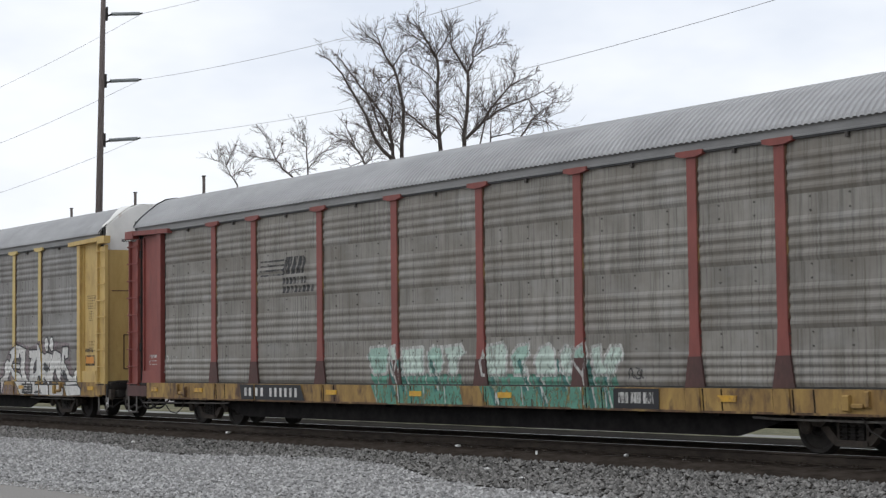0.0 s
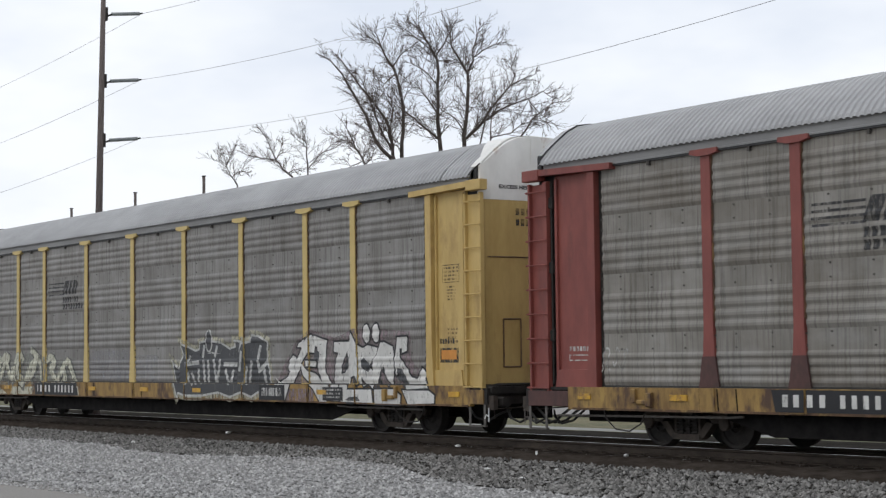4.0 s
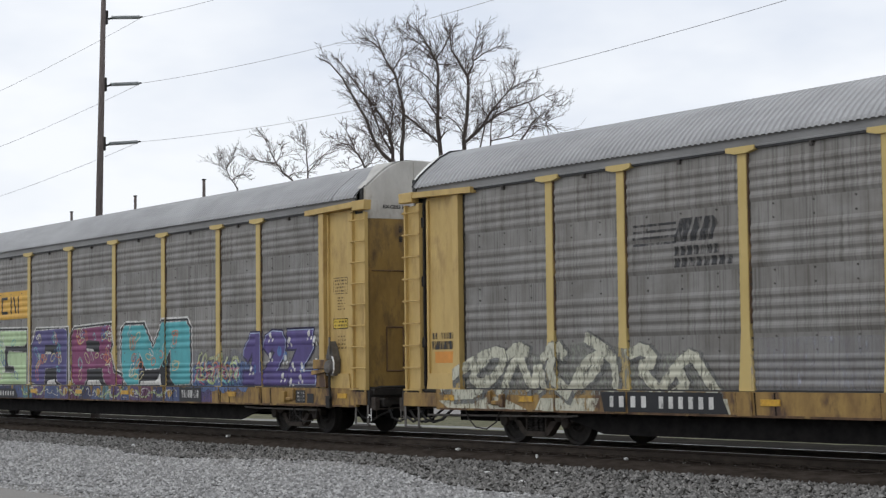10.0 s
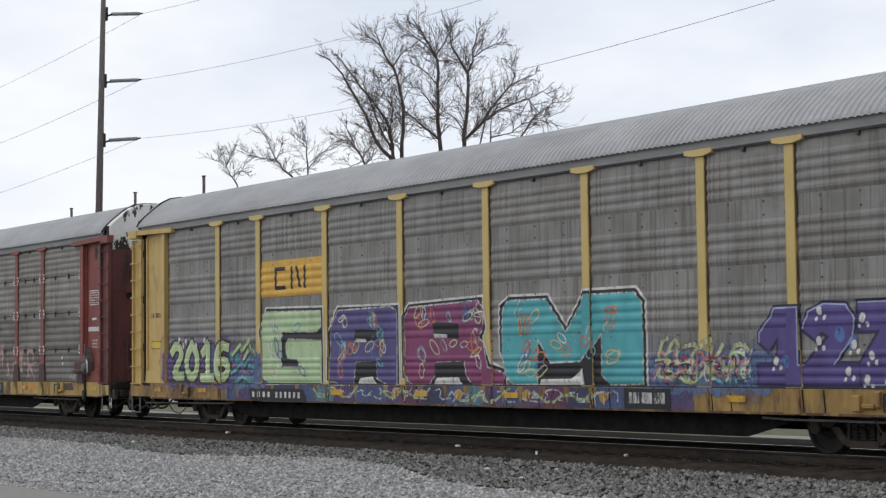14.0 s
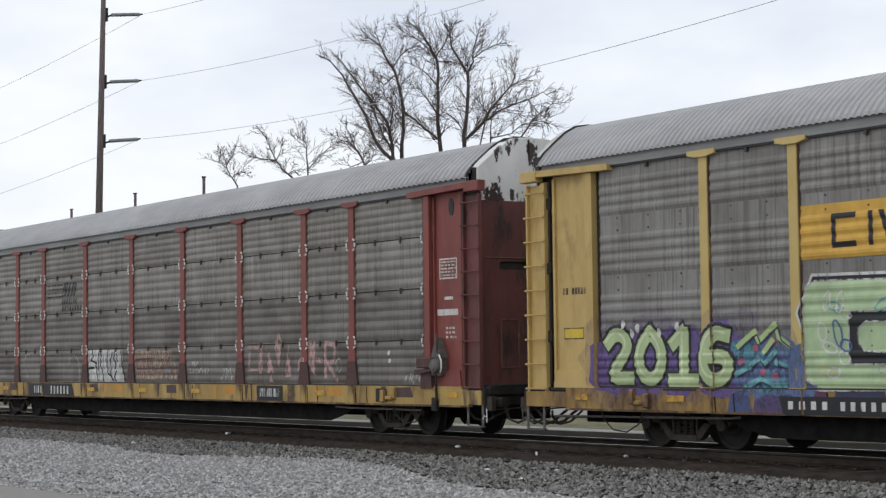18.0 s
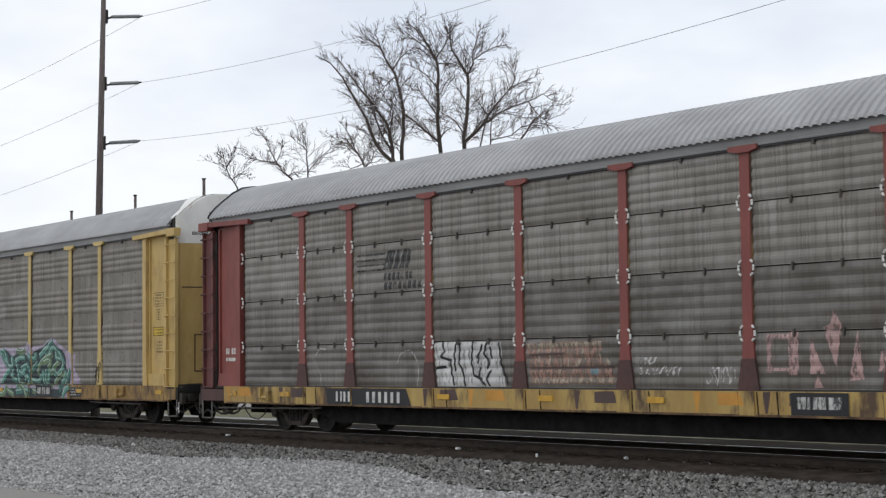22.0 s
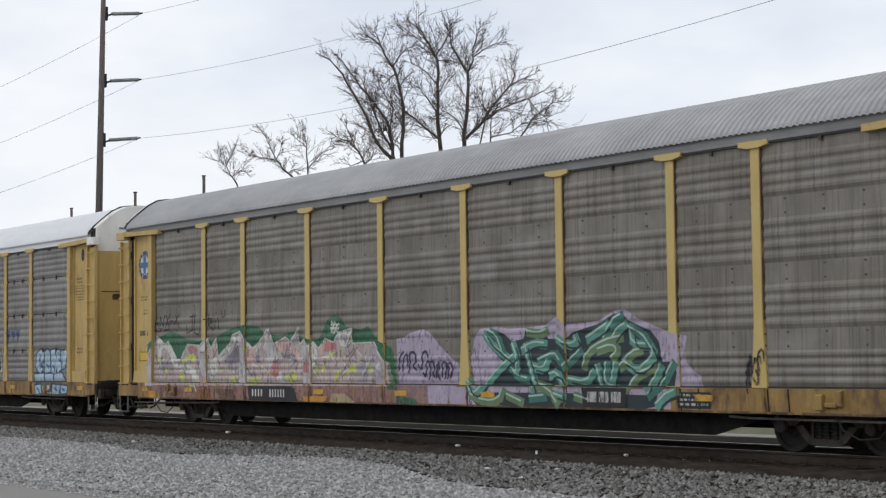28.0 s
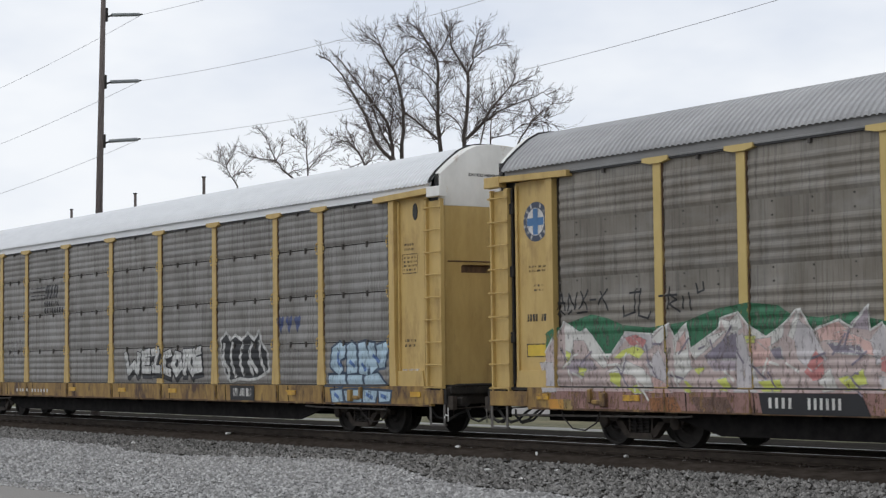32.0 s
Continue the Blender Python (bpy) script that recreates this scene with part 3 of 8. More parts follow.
def build_bogie(car, x):
    """A two-axle truck: cast side frames, bolster, springs, and wheelsets that turn."""
    bogie = new("bogie")
    bogie.parent = car
    bogie.location = (x, 0, 0)
    tagged(bogie, "grimy cast steel two-axle bogie")
    outline = [(-1.10, 0.50), (-0.98, 0.60), (-0.62, 0.62), (-0.36, 0.72), (0.36, 0.72), (0.62, 0.62), (0.98, 0.60), (1.10, 0.50), (1.06, 0.40),
               (0.80, 0.44), (0.62, 0.42), (0.40, 0.20), (0.30, 0.15), (-0.30, 0.15), (-0.40, 0.20), (-0.62, 0.42), (-0.80, 0.44), (-1.06, 0.40)]
    for s in (-1, 1):
        y = s * 1.0
        side = Shape()
        side.along_y(outline[0:4] + [(-0.34, 0.58), (-0.50, 0.50)] + outline[15:], y - 0.07, y + 0.07)
        side.along_y([(-x_, z_) for x_, z_ in (outline[0:4] + [(-0.34, 0.58), (-0.50, 0.50)] + outline[15:])], y - 0.07, y + 0.07)
        side.along_y([(-0.62, 0.62), (-0.36, 0.72), (0.36, 0.72), (0.62, 0.62), (0.34, 0.56), (-0.34, 0.56)], y - 0.08, y + 0.08)
        side.along_y([(-0.62, 0.42), (-0.46, 0.44), (-0.26, 0.24), (-0.30, 0.15), (-0.40, 0.20)], y - 0.07, y + 0.07)
        side.along_y([(0.62, 0.42), (0.46, 0.44), (0.26, 0.24), (0.30, 0.15), (0.40, 0.20)], y - 0.07, y + 0.07)
        side.along_y([(-0.32, 0.15), (0.32, 0.15), (0.30, 0.24), (-0.30, 0.24)], y - 0.09, y + 0.09)
        for dx in (-0.30, 0.26):
            side.box(dx, dx + 0.05, y - 0.06, y + 0.06, 0.22, 0.60)
        part("side_frame", side, CAST, bogie, "dusty cast steel side frame")
        for dx in (-0.16, 0.0, 0.16):
            coil = Shape()
            for k in range(5):
                coil.box(dx - 0.065, dx + 0.065, y - 0.075, y + 0.075, 0.245 + 0.055 * k, 0.275 + 0.055 * k, 0.012)
            coil.box(dx - 0.045, dx + 0.045, y - 0.05, y + 0.05, 0.24, 0.52)
            part("spring", coil, CAST_DARK, bogie, "coil spring")
        for dx in (-0.89, 0.89):
            cap = Shape().disc(dx, 0.42, [(y + s * 0.05, 0.11), (y + s * 0.11, 0.11), (y + s * 0.125, 0.085), (y + s * 0.128, 0.03)], 14)
            part("bearing_cap", cap, CAST, bogie, "round axle bearing cap")
    part("bolster", Shape().box(-0.20, 0.20, -0.98, 0.98, 0.42, 0.66, 0.03), STEEL, bogie)
    axles = []
    for dx in (-0.89, 0.89):
        w = Shape()
        w.disc(0, 0, [(-0.95, 0.075), (-0.80, 0.085), (0.80, 0.085), (0.95, 0.075)], 12)
        axle = part("wheelset", w, STEEL, bogie, "axle with two steel wheels", at=(dx, 0, WHEEL_R))
        for s in (-1, 1):
            rim = Shape()
            prof = [(0.815, 0.13), (0.835, 0.15), (0.80, 0.20), (0.79, 0.335), (0.825, 0.35), (0.83, 0.405), (0.82, 0.415), (0.71, 0.422), (0.69, 0.447), (0.68, 0.43), (0.69, 0.13)]
            rim.disc(0, 0, [(s * y, r) for y, r in prof], 28)
            # cast spoke marks let the turning show
            for k in range(4):
                a = k * math.pi / 2
                rim.box(0.22 * math.cos(a) - 0.03, 0.22 * math.cos(a) + 0.03, s * 0.79 - 0.012, s * 0.79 + 0.012, 0.22 * math.sin(a) - 0.03, 0.22 * math.sin(a) + 0.03)
            for v_ in (rim,):
                ob = part("wheel", v_, CAST_DARK, axle)
        axles.append((axle, pose(dx, 0, WHEEL_R)))
    return axles


ROOF_CACHE = {}


def build_car(label, paint, style, sill_paint, roof_paint, hood_paint, loops=None, end_paint=None, post_paint=None, sheets=GALV):
    car = thing("rail_car", label, "rail car", "rail cars of the train")
    axles = []
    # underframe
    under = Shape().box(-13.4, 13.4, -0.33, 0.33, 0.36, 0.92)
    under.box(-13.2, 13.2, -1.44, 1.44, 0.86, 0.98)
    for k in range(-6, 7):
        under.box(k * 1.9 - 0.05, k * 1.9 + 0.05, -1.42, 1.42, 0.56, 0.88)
    # the shade below the deck is in this steel's colour
    part("underframe", under, SHADE_STEEL, car, "black grimy centre sill and cross bearers, darkened as deep shade")
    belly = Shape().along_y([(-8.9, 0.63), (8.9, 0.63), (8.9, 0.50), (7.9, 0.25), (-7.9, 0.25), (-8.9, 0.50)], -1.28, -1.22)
    part("fish_belly_sill", belly, SHADE_STEEL, car, "black deep side girder, darkened as shade")
    part("fish_belly_sill", Shape().along_y([(-8.9, 0.63), (8.9, 0.63), (8.9, 0.50), (7.9, 0.25), (-7.9, 0.25), (-8.9, 0.50)], 1.22, 1.28), SHADE_STEEL, car, "black deep side girder, darkened as shade")
    gear = Shape()
    gear.box(-1.9, 0.1, -0.95, -0.45, 0.40, 0.80, 0.05).box(0.5, 1.5, -0.8, -0.4, 0.42, 0.78, 0.12)
    gear.tube([(-8.6, -0.62, 0.42), (-3.0, -0.55, 0.40), (3.2, -0.6, 0.40), (8.6, -0.58, 0.44)], 0.022, 6)
    gear.tube([(-8.0, -0.9, 0.58), (8.0, -0.9, 0.58)], 0.028, 6)
    part("brake_gear", gear, STEEL, car, "dark brake cylinder, reservoir and rods")
    # side sills with the feet of the posts
    for s in (-1, 1):
        ring = [(s * 1.52, 0.64), (s * 1.52, 1.0), (s * 1.40, 1.0), (s * 1.40, 0.97), (s * 1.50, 0.95), (s * 1.50, 0.66), (s * 1.42, 0.66), (s * 1.42, 0.62), (s * 1.52, 0.62)]
        part("side_sill", Shape().along_x(ring, -12.55, 13.25), sill_paint, car, "weathered yellow side sill")
    # an added dark sheet that gives the shade seen between the screens
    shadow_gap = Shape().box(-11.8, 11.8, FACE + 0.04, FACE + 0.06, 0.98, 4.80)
    part("shade_backing", shadow_gap, STEEL, car, "dark backing sheet for the shade behind the screens")
    part("far_side", Shape().box(-13.6, 13.6, 1.38, 1.43, 0.98, 4.90), GALV, car, "grey galvanised far side")
    part("deck", Shape().box(-13.5, 13.5, -1.36, 1.38, 0.98, 1.03), STEEL, car)
    # screens
    for x0, x1 in BAYS:
        w = x1 - x0 - 0.25
        for row in range(4):
            metal = GALV_BROWN if sheets is GALV_SOILED and row > 1 else sheets   # the upper tiers stay cleaner
            part("screen", screen(style, row, w, metal), metal, car, at=((x0 + x1) / 2, 0, 0))
    line = Shape().box(-0.5, 0.5, -1.462, FACE + 0.02, 1.0, 1.027).mesh("screen_foot", BLACK)
    for x0, x1 in BAYS:
        ob = part("screen_foot", line, BLACK, car, at=((x0 + x1) / 2, 0, 0))
        ob.scale = (x1 - x0 - 0.33, 1, 1)
    # posts
    post = Shape()
    front, backy = POST_Y, FACE + 0.03
    h = 0.105 if paint is RED else 0.092
    ring = [(-h, 4.72), (h, 4.72), (h, 1.95), (0.165, 1.01), (-0.165, 1.01), (-h, 1.95)]
    post.along_y(ring, backy, front)
    post_paint = post_paint or paint
    post_me = post.mesh("post", post_paint)
    cap = Shape().along_y([(-0.31, 4.80), (-0.31, 4.73), (-0.13, 4.69), (0.13, 4.69), (0.31, 4.73), (0.31, 4.80)], -1.51, -1.40)
    cap_me = cap.mesh("post_cap", post_paint)
    flange = Shape()
    for k in (-1, 1):
        flange.along_y([(k * h, 4.70), (k * h, 2.05), (k * (h + 0.022), 2.05), (k * (h + 0.022), 4.70)], FACE + 0.03, -1.446)
    flange_me = flange.mesh("post_flange", RUST_EDGE)
    gusset_me = Shape().along_y([(-0.23, 1.005), (0.23, 1.005), (0.20, 1.16), (0.145, 1.50), (-0.145, 1.50), (-0.20, 1.16)], -1.44, POST_Y - 0.01).mesh("post_gusset", RED_FOOT)
    foot = Shape().along_y([(-0.165, 1.0), (0.165, 1.0), (0.19, 0.63), (-0.14, 0.63)], -1.545, -1.52)
    foot_me = foot.mesh("post_foot", sill_paint)
    seam_me = Shape().along_y([(-0.012, 0.99), (0.012, 0.99), (0.04, 0.63), (0.016, 0.63)], -1.526, -1.50).mesh("sill_seam", SHADE_STEEL)
    for x in POSTS:
        for dx in (-0.20, 0.20, 0.62):
            part("sill_seam", seam_me, SHADE_STEEL, car, "dark welded seam of the sill", at=(x + dx + 0.02, 0, 0))
    part("sill_lip", Shape().box(-12.5, 13.2, -1.53, -1.47, 0.612, 0.648), RUST_EDGE, car, "rusty lower lip of the sill")
    for pts_ in ([(-13.0, -1.40, 0.50), (-8.7, -1.42, 0.54), (-8.4, -1.42, 0.56)], [(8.4, -1.42, 0.56), (8.9, -1.42, 0.54), (11.6, -1.42, 0.53)]):
        part("train_pipe", Shape().tube(pts_, 0.02, 6), GREY_STEEL, car, "dusty air pipe under the sill")
    for x in POSTS:
        p = part("post", post_me, paint, car, at=(x, 0, 0))
        part("post_cap", cap_me, paint, p)
        part("post_flange", flange_me, RUST_EDGE, p, "rusty edge flange of the post")
        if paint is RED:
            part("post_gusset", gusset_me, RED_FOOT, p, "sooty flared foot of the post")
        part("post_foot", foot_me, sill_paint, p)
    # rivets and clips along the screens
    bits = Shape()
    top_clip = Shape().box(-0.028, 0.028, FACE - 0.05, FACE, 4.67, 4.74).mesh("eave_clip", RIVET)
    row_clip = Shape().box(-0.016, 0.016, FACE - 0.045, FACE, -0.075, 0.05, 0.004).mesh("sheet_clip", RIVET)
    for x0, x1 in BAYS:
        n = 3 if x1 - x0 > 2 else 2
        for k in range(n):
            x = x0 + (x1 - x0) * (k + 0.75) / (n + 0.5)
            if style == "banded":
                for row in range(3):
                    for z in (ROWS[row][1] - 0.04, ROWS[row][1] - 0.25):
                        bits.box(x - 0.014, x + 0.014, FACE - 0.015, FACE, z - 0.014, z + 0.014)
        x = (x0 + x1) / 2
        part("eave_clip", top_clip, RIVET, car, at=(x, 0, 0))
        for row in range(3):
            z = ROWS[row][1]
            if style == "even":
                for k in range(2):
                    x = x0 + (x1 - x0) * (0.33 + 0.34 * k)
                    part("sheet_clip", row_clip, RIVET, car, at=(x, 0, z))
            else:
                for x in (x0 + 0.12, x1 - 0.12):
                    for dz in (-0.06, -0.24):
                        bits.box(x - 0.015, x + 0.015, FACE - 0.02, FACE, z + dz - 0.015, z + dz + 0.015)
    if bits.v:
        part("rivet_pattern", bits, RIVET, car, "dull brown rivets on the screens")["kind"] = "stuff"
    if loops:
        loop = Shape()
        pts = [(0.10 + 0.06 * math.sin(a), POST_Y - 0.008, 0.115 * math.cos(a)) for a in (math.pi * k / 8 for k in range(9))]
        for k in (0, 3, 6):
            loop.tube(pts[k:k + 3], 0.019, 5)
        loop_me = loop.mesh("seal_loop", loops)
        for x in POSTS + (-11.86, 11.84):
            for row in range(3):
                for s in (-1, 1):
                    if (x < -11 and s < 0) or (x > 11 and s > 0):
                        continue
                    ob = part("seal_loop", loop_me, loops, car, "half loop clamp beside the post", at=(x, 0, ROWS[row][1]))
                    if s < 0:
                        ob.rotation_euler[2] = 0
                        ob.scale = (-1, 1, 1)
    # eave and roof
    for s in (-1, 1):
        eave = Shape().along_x([(s * 1.40, 4.775), (s * 1.478, 4.775), (s * 1.478, 4.80), (s * 1.468, 4.805), (s * 1.468, 4.99), (s * 1.40, 4.99)], -13.2, 13.2)
        part("eave", eave, ROOF_WHITE if roof_paint is ROOF_WHITE else EAVE, car, "plain fascia under the roof edge")
    # a black strip stands for the shade line between screens and fascia
    part("eave_shadow", Shape().box(-11.7, 11.7, -1.47, -1.40, 4.742, 4.774), BLACK, car, "black strip painted as the shade under the eave")
    lapped = style == "banded" and paint is not RED
    for x0, x1 in ((-END_X, 12.33), (12.36, END_X)) if lapped else ((-END_X, END_X),):
        key = (x0, x1, roof_paint.name, loops is WHITE)
        if key not in ROOF_CACHE:
            ROOF_CACHE[key] = roof_mesh(x0, x1, roof_paint, 0.178 if loops is WHITE else 0.135)
        part("roof_sheet", ROOF_CACHE[key], roof_paint, car)
    if lapped:
        seam = Shape()
        for (ya, za), (yb, zb) in zip(ROOF_LINE[:8], ROOF_LINE[1:8]):
            seam.tube([(12.345, ya * 1.015, za + 0.02), (12.345, yb * 1.015, zb + 0.02)], 0.02, 5)
        part("roof_seam", seam, BLACK, car, "black weathered roof seam")
    # ends
    for s in (-1, 1):
        def span(a, b):
            return (a, b) if s > 0 else (-b, -a)
        x0, x1 = span(11.80, 11.99)
        part("corner_post", Shape().along_y([(x0, 4.70), (x1, 4.70), (x1, 1.9), (x1 + s * 0.05 if s > 0 else x1, 1.0), (x0 if s > 0 else x0 - 0.05, 1.0), (x0, 1.9)], FACE + 0.06, -1.505), paint, car)
        x0, x1 = span(11.99, 12.99)
        part("end_panel", Shape().box(x0, x1, -1.385, -1.33, 0.98, 4.72, 0.01), paint, car, "painted steel end panel")
        for a in ((12.02, 12.07), (12.90, 12.96)):
            x0, x1 = span(*a)
            part("panel_rib", Shape().box(x0, x1, -1.43, -1.385, 1.02, 4.66), paint, car)
        part("door_gap", Shape().box(*span(12.97, 13.36), -1.32, -1.30, 0.98, 4.75), BLACK, car, "dark gap beside the end door")
        x0, x1 = span(11.95, 12.95)
        part("panel_foot", Shape().along_y([(x0, 1.0), (x1, 1.0), (x1 - 0.05, 1.30), (x0 + 0.05, 1.30)], -1.46, -1.385), paint, car)
        x0, x1 = span(11.32, 13.68)
        bar = Shape().along_y([(x0, 4.80 if s > 0 else 4.86), (x1, 4.86 if s > 0 else 4.80), (x1, 4.75 if s > 0 else 4.69), (x0, 4.69 if s > 0 else 4.75)], -1.56, -1.38)
        x0, x1 = span(13.25, 13.70)
        part("top_bracket", bar, paint, car, "door track bracket under the eave")
        part("bracket_end", Shape().box(x0, x1, -1.575, -1.40, 4.66, 4.86, 0.012), hood_paint if roof_paint is ROOF_WHITE and s > 0 else paint, car, "box end of the door track bracket")
        ladder(car, *span(13.09, 13.62), RED_OLD if paint is RED and style == "even" else paint)
        part("end_door", end_wall(s, 1.02, 4.50), end_paint or paint, car, "bowed end door")
        if s > 0 and style == "banded":
            part("hood_cap", hood_cap(s), hood_paint, car, "white-painted torn lap of the hood over the roof ribs")
        rim = Shape()
        bold = 0.028 if style == "even" else (0.02 if s < 0 and paint is not RED else 0.014)
        last = len(ROOF_LINE) if style == "even" else 3
        for (ya, za), (yb, zb) in zip(ROOF_LINE[:last] if s > 0 else ROOF_LINE, ROOF_LINE[1:last] if s > 0 else ROOF_LINE[1:]):
            out_a, out_b = (0.0, 0.0) if style == "even" or s < 0 else (0.18 * min(1, (za - 4.925) / 0.25), 0.18 * min(1, (zb - 4.925) / 0.25))
            rim.tube([(s * (END_X + (0.01 if s > 0 else -0.06) + out_a), -ya * 1.025, za + 0.025), (s * (END_X + (0.01 if s > 0 else -0.06) + out_b), -yb * 1.025, zb + 0.025)], bold, 6)
        part("hood_rim", rim, BLACK, car, "black rubber edge along the hood")
        if s > 0 and style == "even":
            part("lifting_hole", Shape().along_y([(12.60 + 0.085 * math.cos(a), 4.44 + 0.17 * math.sin(a)) for a in (math.pi * k / 6 for k in range(12))], -1.397, -1.38), BLACK, car, "dark oval hole in the end panel")
        part("hood_gap", Shape().along_y([(s * 13.30, 4.885), (s * 13.42, 4.885), (s * 13.42, 5.12), (s * 13.36, 5.12)], -1.43, -1.36), BLACK, car, "black gap between roof and hood")
        part("end_hood", end_wall(s, 4.505, 5.6, 0.14, True), hood_paint if s > 0 or paint is not RED else roof_paint, car, "white-painted bowed top of the end", smooth=False)
        # seams, track and door lock on the end
        trim = Shape()
        for k in range(8):
            ya, yb = -1.25 + 0.31 * k, -0.94 + 0.31 * k
            trim.tube([(s * end_x(ya, 0.145), ya, 3.42), (s * end_x(yb, 0.145), yb, 3.42)], 0.014, 4)
        trim.tube([(s * 13.55, -0.12, 1.05), (s * 13.55, -0.12, 4.50)], 0.014, 5)
        part("door_seam", trim, RUST_EDGE, car)
        if s > 0 and roof_paint is not ROOF_WHITE:
            crack = Shape().tube([(13.552, -0.22, 5.70), (13.552, -0.22, 5.20)], 0.010, 4).tube([(13.552, -0.2, 5.02), (13.545, 0.25, 5.02)], 0.012, 4).tube([(13.555, -0.22, 5.10), (13.555, -0.2, 5.02)], 0.016, 4)
            part("hood_seam", crack, STEEL if style == "even" else hood_paint, car, "seam and latch on the hood")
        hatch = Shape()
        ya, yb = -0.92, -0.52
        for z in (1.35, 2.25):
            hatch.tube([(s * end_x(ya, 0.145), ya, z), (s * end_x(yb, 0.145), yb, z)], 0.016, 4)
        for y_ in (ya, yb):
            hatch.tube([(s * end_x(y_, 0.145), y_, 1.35), (s * end_x(y_, 0.145), y_, 2.25)], 0.016, 4)
        if roof_paint is not ROOF_WHITE:
            part("door_hatch", hatch, RUST_EDGE, car, "rust-edged hatch on the end door")
        if s < 0:
            rod = Shape().tube([(-13.04, -1.43, 1.05), (-13.04, -1.43, 4.62)], 0.022, 6)
            for z in (1.9, 3.1, 4.25):
                rod.box(-13.09, -12.99, -1.46, -1.40, z - 0.10, z + 0.10, 0.01)
            part("lock_rod", rod, CAST_DARK, car, "dark locking rod with latches")
            part("ladder_post", Shape().box(-13.25, -13.10, -1.47, -1.40, 0.95, 4.64, 0.008), paint, car, "flat post beside the ladder")
        # end sill, steps, coupler
        sill = Shape().box(*span(13.2, 13.75), -1.50, 1.50, 0.66, 0.96)
        part("end_sill", sill, STEEL, car, "dirty black steel end sill")
        plate = Shape().box(*span(12.55, 13.66), -1.525, -1.50, 0.66, 0.93, 0.01)
        part("end_plate", plate, RED_FOOT if paint is RED and s < 0 else sill_paint, car, "dirty plate below the ladder")
        clutter = Shape()
        clutter.box(*span(13.66, 13.80), -1.42, -0.2, 0.86, 0.99, 0.02).box(*span(13.70, 13.98), -1.30, -1.12, 0.62, 0.80, 0.03)
        clutter.tube([(s * 13.60, -1.38, 0.98), (s * 13.66, -1.15, 1.02), (s * 13.66, -0.3, 1.02), (s * 13.66, 1.2, 1.02)], 0.03, 6)
        clutter.box(*span(12.0, 13.2), -1.47, -1.40, 0.95, 1.0)
        part("end_platform", clutter, STEEL, car, "grimy brake platform and brackets across the end")
        step = Shape()
        x0, x1 = span(13.20, 13.66)
        for x in (x0, x1):
            step.box(x - 0.03, x + 0.03, -1.49, -1.475, 0.25, 0.70)
        step.box(min(x0, x1), max(x0, x1), -1.50, -1.42, 0.245, 0.275)
        part("step", step, GREY_STEEL, car, "bare grey steel stirrup step")
        cp = Shape().box(*span(13.4, 14.1), -0.11, 0.11, 0.72, 0.94, 0.02)
        cp.box(*span(14.02, 14.33), -0.17, 0.17, 0.68, 0.98, 0.04)
        part("coupler", cp, CAST, car, "rust-brown knuckle coupler")
        hose = Shape()
        for y in (-0.55, -0.30):
            hose.tube([(s * 13.6, y, 0.62), (s * 13.85, y, 0.50), (s * 14.05, y - 0.03, 0.36), (s * 14.28, y - 0.03, 0.31), (s * 14.34, y, 0.33)], 0.026, 6)
        hose.tube([(s * 12.6, -1.1, 0.60), (s * 12.9, -1.12, 0.40), (s * 13.25, -1.1, 0.34), (s * 13.5, -1.05, 0.46), (s * 13.7, -0.9, 0.56)], 0.022, 6)
        hose.tube([(s * 13.7, -1.0, 0.60), (s * 13.85, -1.02, 0.40), (s * 14.1, -1.0, 0.33), (s * 14.34, -0.98, 0.42)], 0.024, 6)
        valve = Shape().tube([(s * 13.80, -1.50, 0.34), (s * 13.80, -1.50, 0.60)], 0.010, 6).tube([(s * 13.80, -1.50, 0.44), (s * 13.72, -1.50, 0.47), (s * 13.68, -1.50, 0.40)], 0.010, 6)
        part("angle_cock", valve, CHIP if s > 0 else GREY_STEEL, car, "pale angle cock handle")
        part("brake_hose", hose, RUBBER, car, "black hanging air hose")
        lever = Shape().tube([(s * 13.85, -1.40, 0.40), (s * 13.85, -1.40, 0.60), (s * 13.88, -1.3, 0.58), (s * 13.92, -0.2, 0.62)], 0.014, 5)
        lever.box(*span(13.70, 13.90), -1.46, -1.36, 0.56, 0.82)
        part("uncoupling_lever", lever, CAST, car, "bent steel uncoupling lever")
        sag = Shape().tube([(s * 10.6, -1.47, 0.62), (s * 10.75, -1.45, 0.40), (s * 11.05, -1.44, 0.27), (s * 11.4, -1.44, 0.30), (s * 11.6, -1.46, 0.46), (s * 11.68, -1.47, 0.64)], 0.014, 5)
        part("sagging_cable", sag, CAST_DARK, car, "thin cable sagging under the sill")
        lug = Shape().box(*span(10.35, 10.47), -1.60, -1.52, 0.68, 0.92, 0.02).box(*span(10.75, 10.83), -1.58, -1.52, 0.74, 0.98, 0.02).box(*span(10.50, 10.72), -1.58, -1.52, 0.72, 0.80, 0.02)
        part("jacking_lug", lug, sill_paint, car, "rusty lug on the side sill")
        axles += build_bogie(car, s * 10.06)
    # reflector strips on the sill
    for x, w in ((-12.1, 0.16), (-9.75, 0.2), (-3.75, 0.2), (-0.62, 0.2), (2.25, 0.2), (7.95, 0.2), (12.75, 0.17)):
        part("reflector", Shape().box(x - w, x + w, -1.542, -1.52, 0.79, 0.89), AMBER, car, "dirty amber reflector strip")
    return car, axles


